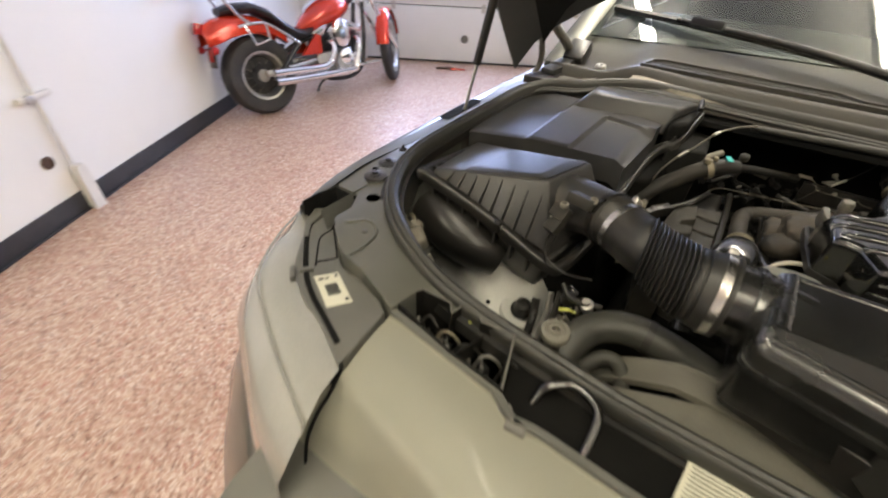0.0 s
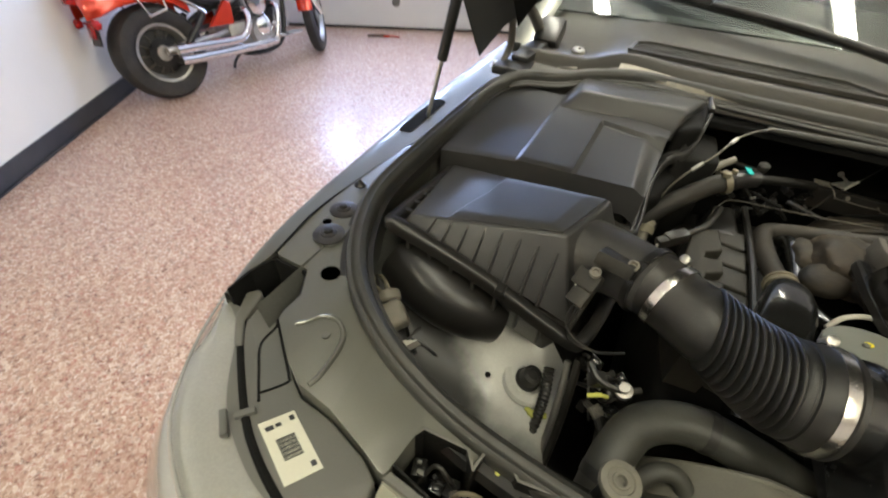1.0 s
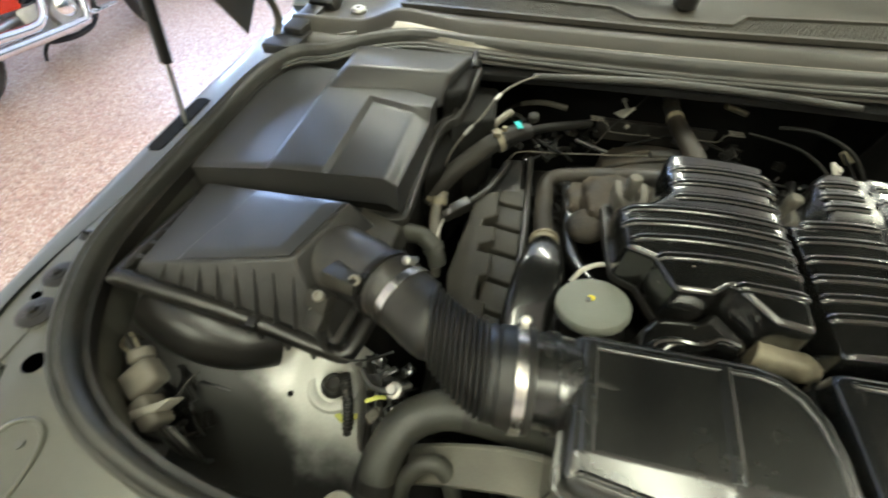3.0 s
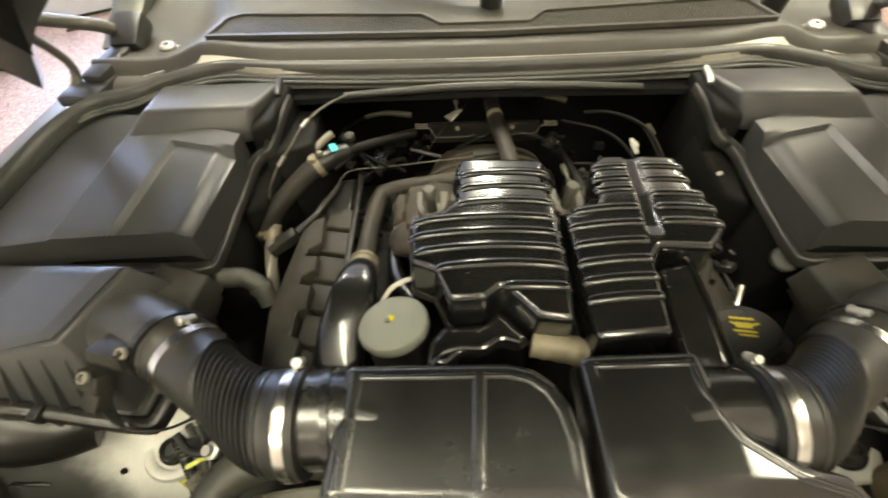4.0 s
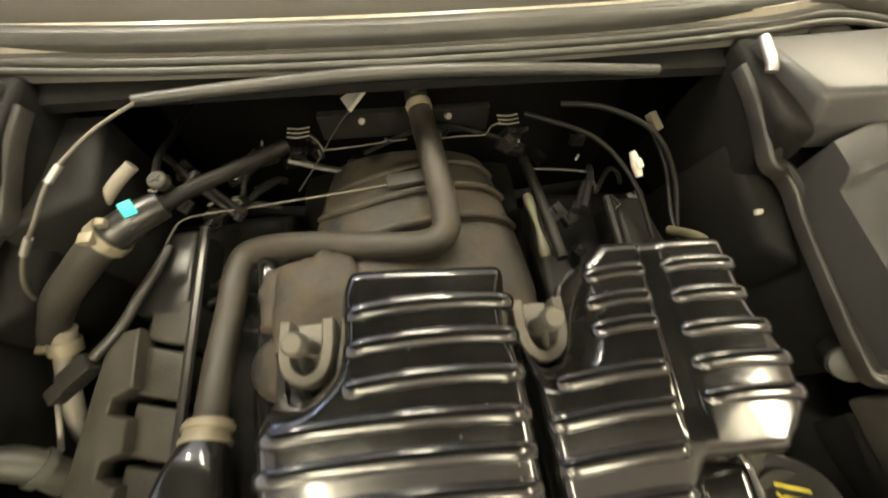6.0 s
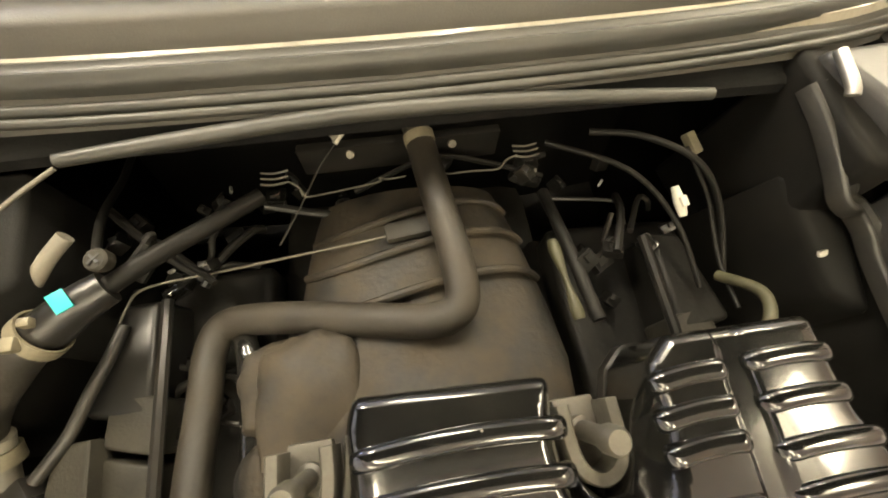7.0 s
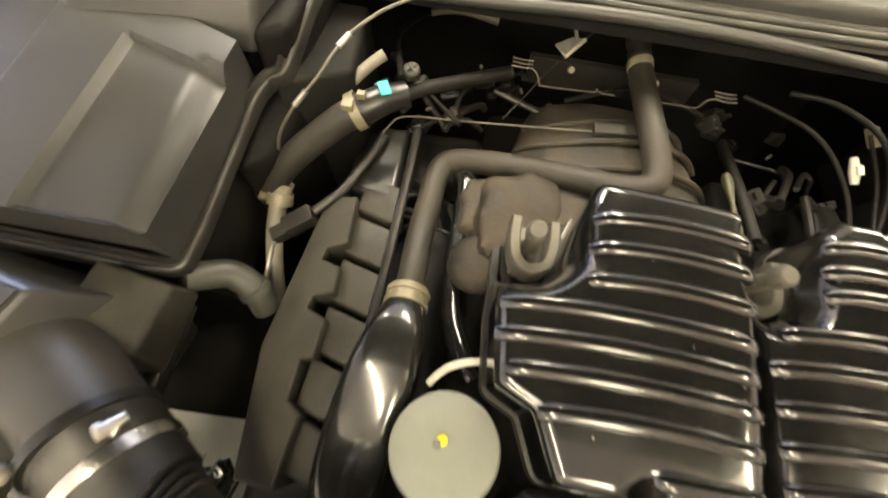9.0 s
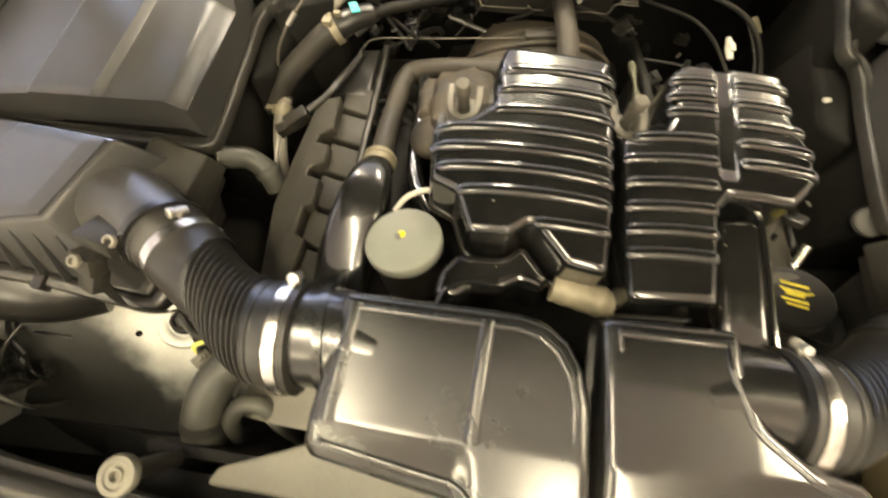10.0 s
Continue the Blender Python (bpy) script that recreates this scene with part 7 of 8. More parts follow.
# covered compartments behind the filter housings
def compartment(s):
    c = thing("bay_compartment", (-s * -0.65 if s > 0 else -0.65, 1.0, 0.8), "black moulded plastic compartment cover with a stepped top", "engine cover", "compartment covers")
    def lift(u, v):
        """Rises to a crease, steps down to a flat panel and falls off in a bevel on the engine's side."""
        panel = ss(0.668, 0.684, u) * ss(0.0, 0.02, v) * (1 - ss(0.785, 0.815, v))
        crown = 0.0125 * min(1.0, u / 0.40) + 0.0035 * ss(0.398, 0.412, u)
        bevel = ss(0.885 + 0.05 * (1 - v), 1.0, u) * (1 - ss(0.80, 0.86, v))
        return crown - 0.0095 * panel - 0.012 * bevel - 0.003 * (1 - ss(0, 0.03, v))
    lid = part("lid", patch(*mir(s, [(-0.838, 0.811, 1.000), (-0.466, 0.812, 1.020), (-0.455, 1.042, 1.026), (-0.842, 1.19, 1.008)]), 96, 48, lift, lambda q: 0.055), COVER, c, "smooth black lid", 24)
    part("nose", hexa(mir(s, [(-0.645, 1.085, 1.066), (-0.438, 1.080, 1.074), (-0.402, 1.175, 1.070), (-0.665, 1.205, 1.052)]), mir(s, [(-0.700, 1.046, 1.012), (-0.446, 1.052, 1.012), (-0.404, 1.185, 1.00), (-0.705, 1.21, 1.00)]), 0.010), COVER, c, "raised black hump")
    part("body", hexa(mir(s, [(-0.832, 0.818, 0.965), (-0.478, 0.818, 0.972), (-0.470, 1.17, 0.985), (-0.832, 1.19, 0.965)]), mir(s, [(-0.80, 0.83, 0.70), (-0.455, 0.83, 0.70), (-0.445, 1.20, 0.70), (-0.80, 1.20, 0.70)]), 0.01), PLASTIC, c, "black compartment wall")
    edge = mir(s, [(-0.835, 0.806, 0.948), (-0.70, 0.803, 0.953), (-0.56, 0.803, 0.955), (-0.475, 0.806, 0.953), (-0.462, 0.83, 0.955), (-0.462, 0.93, 0.962), (-0.458, 0.99, 0.972), (-0.450, 1.02, 0.985), (-0.436, 1.04, 0.995), (-0.418, 1.046, 1.005), (-0.410, 1.065, 1.020), (-0.402, 1.11, 1.040), (-0.396, 1.15, 1.050)])
    part("edge_channel", sweep(curve(edge, 5), lambda u: [(0.0105, -0.012), (0.0105, 0.003), (0.008, 0.006), (0.005, 0.006), (0.002, 0.000), (-0.002, 0.000), (-0.005, 0.006), (-0.008, 0.006), (-0.0105, 0.003), (-0.0105, -0.012)], up=(0, 0, 1)), RUBBER, c, "double-lipped black edge channel", 60)
    part("end_wall", hexa(mir(s, [(-0.445, 1.05, 1.045), (-0.400, 1.06, 1.055), (-0.392, 1.19, 1.06), (-0.44, 1.20, 1.05)]), mir(s, [(-0.46, 1.04, 0.80), (-0.41, 1.05, 0.80), (-0.385, 1.22, 0.80), (-0.46, 1.22, 0.80)]), 0.012), PLASTIC, c)
    part("hinge_pin", tube(mir(s, [(-0.402, 1.162, 1.077), (-0.398, 1.128, 1.074), (-0.396, 1.118, 1.070)]), 0.006, 3, 10), ALU if s > 0 else SATIN, c, "latch pin")
    if s < 0:
        part("bulkhead_shell", hexa([(-0.425, 1.030, 1.000), (-0.343, 1.075, 0.992), (-0.352, 1.19, 0.995), (-0.44, 1.18, 1.002)], [(-0.435, 1.020, 0.72), (-0.350, 1.062, 0.72), (-0.352, 1.20, 0.72), (-0.46, 1.19, 0.72)], 0.008), SHELLM, c, "dark moulded shell beside the firewall")
    part("side_shell", hexa(mir(s, [(-0.462, 0.94, 0.940), (-0.425, 0.97, 0.930), (-0.395, 1.10, 0.985), (-0.455, 1.06, 0.975)]), mir(s, [(-0.47, 0.94, 0.72), (-0.42, 0.97, 0.72), (-0.36, 1.14, 0.72), (-0.47, 1.06, 0.72)]), 0.012), PLASTIC, c, "black side shell")


for s in (-1, 1):
    compartment(s)

# steering fluid reservoir with its grey cap
res = thing("fluid_reservoir", (-0.155, 0.69, 0.85), "black fluid reservoir with a large grey-green cap", "reservoir")
CAP_N = Vector((-0.15, 0.20, 1.0)).normalized()
cap_c = Vector((-0.156, 0.690, 0.976))
part("bottle", lathe([(0.042, -0.16), (0.046, -0.05), (0.040, -0.030), (0.040, -0.014)], cap_c, CAP_N, 28), SATIN, res)
cap = part("cap", lathe([(0.030, -0.018), (0.047, -0.018), (0.0495, -0.014), (0.0495, -0.0035), (0.0480, -0.0008), (0.0455, 0.0), (0.030, 0.0012), (0.005, 0.002), (0.001, 0.002)], cap_c, CAP_N, 48), GREYCAP, res, "grey-green screw cap")
part("yellow_dot", lathe([(0.005, 0.0018), (0.005, 0.0034), (0.004, 0.004), (0.001, 0.004)], cap_c + Vector((-0.002, 0.004, 0.0)), CAP_N, 12), YELLOW, cap, "yellow centre mark")
part("vent_nub", lathe([(0.004, 0.0015), (0.004, 0.0045), (0.001, 0.0045)], cap_c + Vector((-0.006, 0.0, 0.0)), CAP_N, 10), GREYPLUG, cap)
part("bail", tube([(-0.180, 0.742, 0.945), (-0.165, 0.758, 0.958), (-0.140, 0.768, 0.965), (-0.118, 0.768, 0.962), (-0.105, 0.755, 0.950)], 0.0038, 6, 8), WHITEP, res, "pale wire bail")

elb = thing("coolant_elbow", (-0.21, 0.70, 0.88), "smooth black plastic coolant elbow beside the reservoir", "pipe")
elbow_line = curve([(-0.222, 0.814, 0.930), (-0.223, 0.790, 0.938), (-0.228, 0.745, 0.936), (-0.237, 0.690, 0.920), (-0.241, 0.640, 0.898), (-0.238, 0.595, 0.865)], 20)


def elbow_section(u):
    """From a round joint to a broad, flat-topped moulding."""
    w, h, p = 0.024 + 0.013 * ss(0.02, 0.45, u), 0.024 + 0.004 * ss(0.02, 0.4, u), 1.0 - 0.42 * ss(0.0, 0.25, u)
    out = []
    for k in range(32):
        c, n = math.cos(2 * math.pi * k / 32), math.sin(2 * math.pi * k / 32)
        out.append((w * math.copysign(abs(c) ** p, c), h * math.copysign(abs(n) ** p, n)))
    return out


part("elbow", sweep(elbow_line, elbow_section, up=(0, 0, 1)), BOXGLOSS, elb, "", 60)
part("joint_ring", tube([(-0.222, 0.838, 0.926), (-0.222, 0.812, 0.931)], 0.0225, 1, 20), BRASS, elb, "yellowed joint ring")
part("joint_rib", join(tube([(-0.222, 0.834, 0.9265), (-0.222, 0.829, 0.9275)], 0.025, 1, 20), tube([(-0.222, 0.821, 0.929), (-0.222, 0.816, 0.930)], 0.025, 1, 20)), BRASS, elb)

# hoses and pipes at the back of the engine
def hose(name, pts, r, mat, label, place=None, steps=8, seg=14):
    p = pts[len(pts) // 2] if place is None else place
    t = thing(name, p, label, "hose" if mat in (HOSE, BREATHM, TANHOSE, GREYHOSE, RUBBER, SATIN) else "pipe")
    part("run", tube(pts, r, steps, seg), mat, t)
    return t


bh = hose("breather_hose", [(-0.222, 0.835, 0.926), (-0.226, 0.90, 0.912), (-0.226, 0.96, 0.900), (-0.224, 1.015, 0.895), (-0.205, 1.040, 0.897), (-0.14, 1.032, 0.918), (-0.06, 1.012, 0.945), (0.005, 0.998, 0.962), (0.033, 1.008, 0.970), (0.036, 1.050, 0.970), (0.030, 1.110, 0.966), (0.0245, 1.16, 0.962), (0.020, 1.20, 0.961), (0.0165, 1.222, 0.966), (0.010, 1.262, 0.980)], lambda u: 0.0165 - 0.0025 * ss(0.8, 0.95, u), BREATHM, "dusty brown-black rubber breather hose crossing the engine", steps=10, seg=18)
for u, r, mat in ((0.0, 0.0172, BRASS), (0.016, 0.0152, RUBBER), (0.036, 0.0164, TANHOSE)):
    c = Vector((0.0205 - 0.15 * u, 1.196 + u, 0.9612 + 0.2 * u))
    part("collar", tube([c, c + Vector((-0.0015, 0.0105, 0.0018))], r, 1, 18), mat, bh, "tan hose collar" if mat is BRASS else "")
hose("vacuum_tube", [(-0.192, 1.020, 0.890), (-0.182, 1.005, 0.904), (-0.178, 0.95, 0.902), (-0.178, 0.89, 0.900), (-0.172, 0.83, 0.904), (-0.154, 0.785, 0.912), (-0.135, 0.755, 0.915)], 0.013, GLOSS, "shiny black bent tube beside the covers", steps=8)
hose("thin_pipe", [(-0.328, 1.000, 0.885), (-0.318, 1.035, 0.900), (-0.304, 1.068, 0.910), (-0.282, 1.086, 0.915), (-0.20, 1.092, 0.919), (-0.10, 1.098, 0.926), (-0.02, 1.103, 0.932)], 0.0014, DULL, "thin bright steel pipe across the engine", steps=6, seg=8)
part("pipe_sleeve", box((0.0, 1.105, 0.935), (0.06, 0.020, 0.016), 0.004, (0, -4, 4)), HOSE, bpy.data.objects["thin_pipe"], "brown pipe sleeve")

ch = hose("heater_hose", [(-0.452, 0.950, 0.868), (-0.428, 0.966, 0.905), (-0.402, 0.984, 0.932), (-0.372, 1.002, 0.955), (-0.340, 1.018, 0.978), (-0.312, 1.034, 0.988)], lambda u: 0.0185, HOSE, "dusty rubber heater hose with a turquoise marker", steps=8, seg=18)
part("coupling", tube([(-0.318, 1.030, 0.986), (-0.295, 1.045, 0.991), (-0.272, 1.060, 0.990)], lambda u: 0.0195 - 0.004 * u, 4, 18), SATIN, ch, "black quick coupling")
part("marker_tape", box((-0.2935, 1.0435, 1.0112), (0.013, 0.018, 0.0015), 0.0004, (14, 8, 33)), CYAN, ch, "turquoise marker tape")
part("hose_clip", join(lathe([(0.0215, -0.006), (0.0235, -0.006), (0.0235, 0.006), (0.0215, 0.006)], (-0.326, 1.026, 0.984), (0.028, 0.016, 0.010), 20, False), box((-0.330, 1.014, 1.006), (0.014, 0.012, 0.010), 0.002), box((-0.318, 1.030, 1.008), (0.010, 0.008, 0.010), 0.002)), BRASS, ch, "tan spring clip")
part("tail", tube([(-0.275, 1.058, 0.990), (-0.24, 1.085, 0.985), (-0.19, 1.12, 0.975), (-0.15, 1.15, 0.965)], 0.009, 6, 14), DARK, ch)
part("drain_knob", join(lathe([(0.009, 0), (0.010, 0.004), (0.010, 0.012), (0.008, 0.014), (0.001, 0.014)], (-0.268, 1.078, 1.003), (0, -0.2, 1), 16)), COILM, ch, "grey cross-slot knob")
part("cross_slot", join(box((-0.268, 1.0755, 1.0175), (0.012, 0.0022, 0.001), 0, (-11, 0, 45)), box((-0.268, 1.0755, 1.0175), (0.012, 0.0022, 0.001), 0, (-11, 0, -45))), INK, ch)
part("pale_end", tube([(-0.350, 1.075, 0.975), (-0.330, 1.095, 0.988), (-0.312, 1.112, 0.995)], 0.0075, 3, 12), PALE, ch, "pale hose end")
ch.location += Vector((-0.003, 0.006, -0.010))
lo = hose("bleed_pipe", [(-0.425, 0.965, 0.885), (-0.430, 0.95, 0.872), (-0.432, 0.92, 0.855), (-0.425, 0.885, 0.845), (-0.415, 0.85, 0.83), (-0.41, 0.82, 0.79)], lambda u: 0.013 - 0.003 * u, PALE, "pale plastic bleed pipe dropping beside the coil cover", steps=6)
part("pipe_clamp", join(lathe([(0.015, -0.008), (0.0175, -0.008), (0.0175, 0.008), (0.015, 0.008)], (-0.430, 0.947, 0.870), (0, 0.8, 0.6), 18, False), box((-0.449, 0.945, 0.878), (0.012, 0.014, 0.008), 0.002), box((-0.43, 0.955, 0.886), (0.020, 0.008, 0.008), 0.002)), BRASS, lo, "tan band clamp")
pg = thing("wiring_plug", (-0.37, 0.90, 0.88), "black wiring plug with a thin cable", "connector")
part("plug", join(box((-0.378, 0.905, 0.905), (0.040, 0.022, 0.022), 0.003, (0, -15, 35)), box((-0.398, 0.888, 0.898), (0.024, 0.018, 0.018), 0.003, (0, -15, 35))), SATIN, pg)
part("cable", tube([(-0.362, 0.918, 0.912), (-0.335, 0.950, 0.918), (-0.322, 0.985, 0.918), (-0.312, 1.02, 0.912), (-0.305, 1.05, 0.908)], 0.006, 6, 10), RUBBER, pg)
part("dipper", tube([(-0.405, 0.882, 0.893), (-0.412, 0.865, 0.875), (-0.412, 0.83, 0.86)], 0.003, 4, 8), ALU, pg, "bright thin stalk")
eb = hose("drain_elbow", [(-0.470, 0.800, 0.930), (-0.455, 0.812, 0.915), (-0.435, 0.822, 0.902), (-0.412, 0.815, 0.885), (-0.400, 0.80, 0.855)], 0.017, GREYHOSE, "dusty grey drain elbow at the compartment's corner", steps=6, seg=16)
part("end_ring", tube([(-0.413, 0.816, 0.887), (-0.408, 0.812, 0.879)], 0.020, 1, 16), GREYHOSE, eb)
stub = hose("drain_stub", [(0.482, 0.842, 0.906), (0.476, 0.834, 0.915), (0.468, 0.826, 0.926)], 0.0215, DARK, "short black drain stub with a grey end plug", steps=3, seg=20)
part("end_plug", lathe([(0.0195, -0.004), (0.0195, 0.002), (0.017, 0.0035), (0.001, 0.004)], (0.467, 0.825, 0.928), (-0.45, -0.35, 0.75), 24), GREYHOSE, stub, "grey end plug")

wl = hose("bonnet_cable", [(-0.274, 1.139, 1.056), (-0.308, 1.112, 1.052), (-0.336, 1.080, 1.045), (-0.350, 1.054, 1.038), (-0.366, 1.030, 1.021), (-0.394, 1.010, 0.992), (-0.418, 0.992, 0.955), (-0.430, 0.980, 0.91)], 0.0021, DULL, "black bonnet cable with bright ferrules, looping down from the firewall", steps=8, seg=10)
for p, q in (((-0.338, 1.077, 1.044), (-0.347, 1.060, 1.040)), ((-0.380, 1.020, 1.007), (-0.394, 1.010, 0.992))):
    part("ferrule", tube([p, q], 0.0038, 1, 10), ALU, wl, "bright cable ferrule")

tg = thing("cable_tag", (-0.072, 1.25, 0.92), "white plastic tag tied to a thin cable", "tag")
part("tag", loft([[Vector(q) + Vector((0, 0, h)) for q in ((-0.077, 1.229, 0.932), (-0.052, 1.259, 0.940), (-0.063, 1.280, 0.927), (-0.091, 1.261, 0.923))] for h in (0.0, 0.0025)]), WHITEP, tg)
part("tag_stem", join(tube([(-0.061, 1.276, 0.930), (-0.063, 1.296, 0.928), (-0.0636, 1.316, 0.926)], 0.0028, 2, 8), lathe([(0.001, 0), (0.006, 0.001), (0.006, 0.005), (0.001, 0.006)], (-0.0636, 1.316, 0.926), (0, 1, 0), 12)), WHITEP, tg, "white tag stem")
part("sheath", tube([(-0.077, 1.228, 0.934), (-0.052, 1.258, 0.943)], 0.0034, 1, 8), WHITEP, tg, "white cable sheath")
part("cable", tube([(-0.150, 1.120, 0.905), (-0.125, 1.160, 0.912), (-0.100, 1.200, 0.924), (-0.077, 1.228, 0.934), (-0.052, 1.258, 0.943), (-0.026, 1.282, 0.964), (-0.010, 1.295, 0.985)], 0.0012, 6, 8), RUBBER, tg)

sv = hose("sleeved_cable", [(-0.285, 1.085, 0.985), (-0.305, 1.150, 0.960), (-0.330, 1.230, 0.905), (-0.338, 1.290, 0.880), (-0.322, 1.350, 0.860), (-0.300, 1.378, 0.855), (-0.24, 1.390, 0.856), (-0.185, 1.386, 0.852)], 0.0042, DARK, "black cable with a pale sleeve in the recess below the cowl", steps=6, seg=10)
part("sleeve", tube([(-0.305, 1.374, 0.8555), (-0.28, 1.384, 0.857), (-0.24, 1.390, 0.857), (-0.183, 1.385, 0.852)], lambda u: 0.0058 + 0.002 * u, 6, 12), PALE, sv, "pale cable sleeve")

# the bank of tubes and plugs on the far side
hr = thing("wiring_loom", (0.30, 1.05, 0.90), "black wiring loom with pale plugs behind the ribbed cover", "wiring")
for k, pts in enumerate(([(0.20, 1.17, 0.985), (0.25, 1.15, 0.995), (0.31, 1.12, 0.98), (0.345, 1.08, 0.94), (0.35, 1.02, 0.90)], [(0.16, 1.18, 0.96), (0.24, 1.13, 0.965), (0.285, 1.07, 0.945), (0.30, 1.00, 0.92)], [(0.33, 1.16, 0.95), (0.345, 1.10, 0.93), (0.335, 1.03, 0.92), (0.325, 0.97, 0.93)])):
    part("cable", tube(pts, 0.0036 - 0.0005 * k, 6, 10), DARK, hr)
part("plug", join(tube([(0.289, 1.072, 0.953), (0.286, 1.088, 0.960), (0.283, 1.102, 0.966)], lambda u: 0.0062 - 0.0022 * abs(2 * u - 0.9), 5, 10), box((0.287, 1.084, 0.9655), (0.008, 0.012, 0.004), 0.001, (20, 0, 15))), WHITEP, hr, "off-white wiring plug")
part("plug", box((0.350, 1.172, 0.936), (0.012, 0.028, 0.012), 0.002, (20, 0, 20)), BRASS, hr, "yellowed clip")
part("sleeve_tip", tube([(0.146, 1.30, 0.9485), (0.172, 1.302, 0.941), (0.195, 1.30, 0.9345)], 0.0065, 2, 12), BRASS, hr, "tan tube end")
part("hose_loop", tube([(0.325, 1.01, 0.92), (0.335, 0.98, 0.955), (0.322, 0.95, 0.965), (0.31, 0.93, 0.94)], 0.006, 6, 10), OLIVE, hr, "olive hose loop")
part("ignition_rail", tube([(0.165, 1.15, 0.90), (0.17, 1.06, 0.92), (0.175, 0.98, 0.93)], 0.007, 4, 12), DARK, hr)
part("olive_sleeve", tube([(0.150, 1.075, 0.925), (0.153, 1.03, 0.928), (0.157, 0.985, 0.925)], lambda u: 0.005 + 0.002 * math.sin(9 * u), 6, 10), OLIVE, hr, "olive cable sleeve")
for x, y, z in ((0.407, 1.079, 0.978), (0.424, 1.010, 0.951)):
    fx = thing("panel_clip", (x, y, z), "small white clip on the black side shell", "clip", "white clips")
    part("head", box((x, y, z), (0.011, 0.007, 0.005), 0.002, (35, 0, 10)), WHITEP, fx)

# oil filler
of = thing("oil_filler", (0.34, 0.70, 0.88), "black oil filler cap with a yellow oil-can print", "oil cap")
OC, ON = Vector((0.343, 0.702, 0.926)), Vector((-0.24, 0.22, 0.94))
part("neck", tube([(0.345, 0.735, 0.84), (0.343, 0.715, 0.88), (0.341, 0.702, 0.915)], 0.034, 4, 24), COILM, of, "grey filler neck")
oc = part("cap", lathe([(0.038, -0.022), (0.046, -0.020), (0.047, -0.004), (0.044, 0.0), (0.036, 0.0015), (0.001, 0.002)], OC, ON, 40), SATIN, of, "black screw cap")
part("cap_grip", box(OC + Vector((0.022, -0.036, -0.010)), (0.050, 0.022, 0.016), 0.005, (0, 0, -20)), SATIN, oc, "black grip lug")
tilt = Matrix.Translation(OC) @ Vector((0, 0, 1)).rotation_difference(ON.normalized()).to_matrix().to_4x4()


def on_cap(bm):
    bmesh.ops.transform(bm, matrix=tilt @ pose(0, 0, 0.0022, 0, 0, -20), verts=bm.verts)
    return bm


part("print_can", on_cap(join(box((0.002, 0.003, 0.0006), (0.020, 0.010, 0.0012)), box((0.015, 0.006, 0.0006), (0.012, 0.003, 0.0012), 0, (0, 0, 30)), box((-0.011, 0.006, 0.0006), (0.008, 0.003, 0.0012), 0, (0, 0, -35)))), PRINTM, oc, "yellow oil-can symbol")
part("print_bar", on_cap(box((0.0, 0.016, 0.0006), (0.030, 0.004, 0.0012))), PRINTM, oc)
part("print_bar", on_cap(box((0.003, -0.008, 0.0006), (0.028, 0.0035, 0.0012))), PRINTM, oc)
part("print_bar", on_cap(box((0.006, -0.015, 0.0006), (0.022, 0.003, 0.0012))), PRINTM, oc)
hose("dipstick_tube", [(0.372, 0.775, 0.93), (0.368, 0.76, 0.915), (0.362, 0.745, 0.90), (0.358, 0.73, 0.86)], 0.006, STEEL, "bright dipstick tube beside the oil filler", steps=4, seg=10)
brk = thing("lifting_bracket", (0.30, 0.76, 0.90), "dull alloy bracket beside the oil filler", "bracket")
part("arm", hexa([(0.275, 0.745, 0.935), (0.312, 0.752, 0.925), (0.345, 0.82, 0.940), (0.300, 0.83, 0.950)], [(0.275, 0.735, 0.88), (0.315, 0.745, 0.88), (0.345, 0.82, 0.88), (0.300, 0.83, 0.88)], 0.006), COILM, brk)
fuel = thing("fuel_pipe", (0.06, 0.64, 0.97), "tan ribbed pipe stub between the plenum boxes", "pipe")
part("stub", tube([(0.028, 0.652, 0.985), (0.060, 0.645, 0.985), (0.095, 0.638, 0.983)], lambda u: 0.0185 + 0.0006 * math.cos(24 * u) - 0.003 * ss(0.75, 0.95, u), 12, 18), BRASS, fuel)

# radiator end
rh = hose("radiator_hose", [(-0.170, 0.535, 0.850), (-0.230, 0.542, 0.862), (-0.300, 0.545, 0.872), (-0.345, 0.535, 0.872), (-0.380, 0.510, 0.866), (-0.398, 0.470, 0.852), (-0.404, 0.430, 0.825), (-0.405, 0.410, 0.77), (-0.405, 0.405, 0.70)], 0.0275, GREYHOSE, "thick dusty radiator hose bending down", steps=8, seg=22)
for p, q in (((-0.402, 0.448, 0.840), (-0.4035, 0.436, 0.831)), ((-0.292, 0.5455, 0.8715), (-0.304, 0.545, 0.872))):
    part("hose_band", tube([p, q], 0.0288, 1, 22), RUBBER, rh, "dark hose band")
hose("overflow_hose", [(-0.372, 0.425, 0.78), (-0.366, 0.448, 0.835), (-0.345, 0.470, 0.858), (-0.318, 0.472, 0.855), (-0.300, 0.452, 0.82), (-0.296, 0.435, 0.74)], 0.012, GREYHOSE, "looped black overflow hose", steps=8, seg=16)
hn = thing("bonnet_buffer", (-0.409, 0.386, 0.86), "round grey rubber bonnet buffer with a dark hole, beside the seal", "buffer")
part("post", lathe([(0.011, -0.10), (0.012, -0.02), (0.015, -0.012)], (-0.409, 0.386, 0.958), (0, -0.1, 1), 20), RUBBER, hn, "black buffer post")
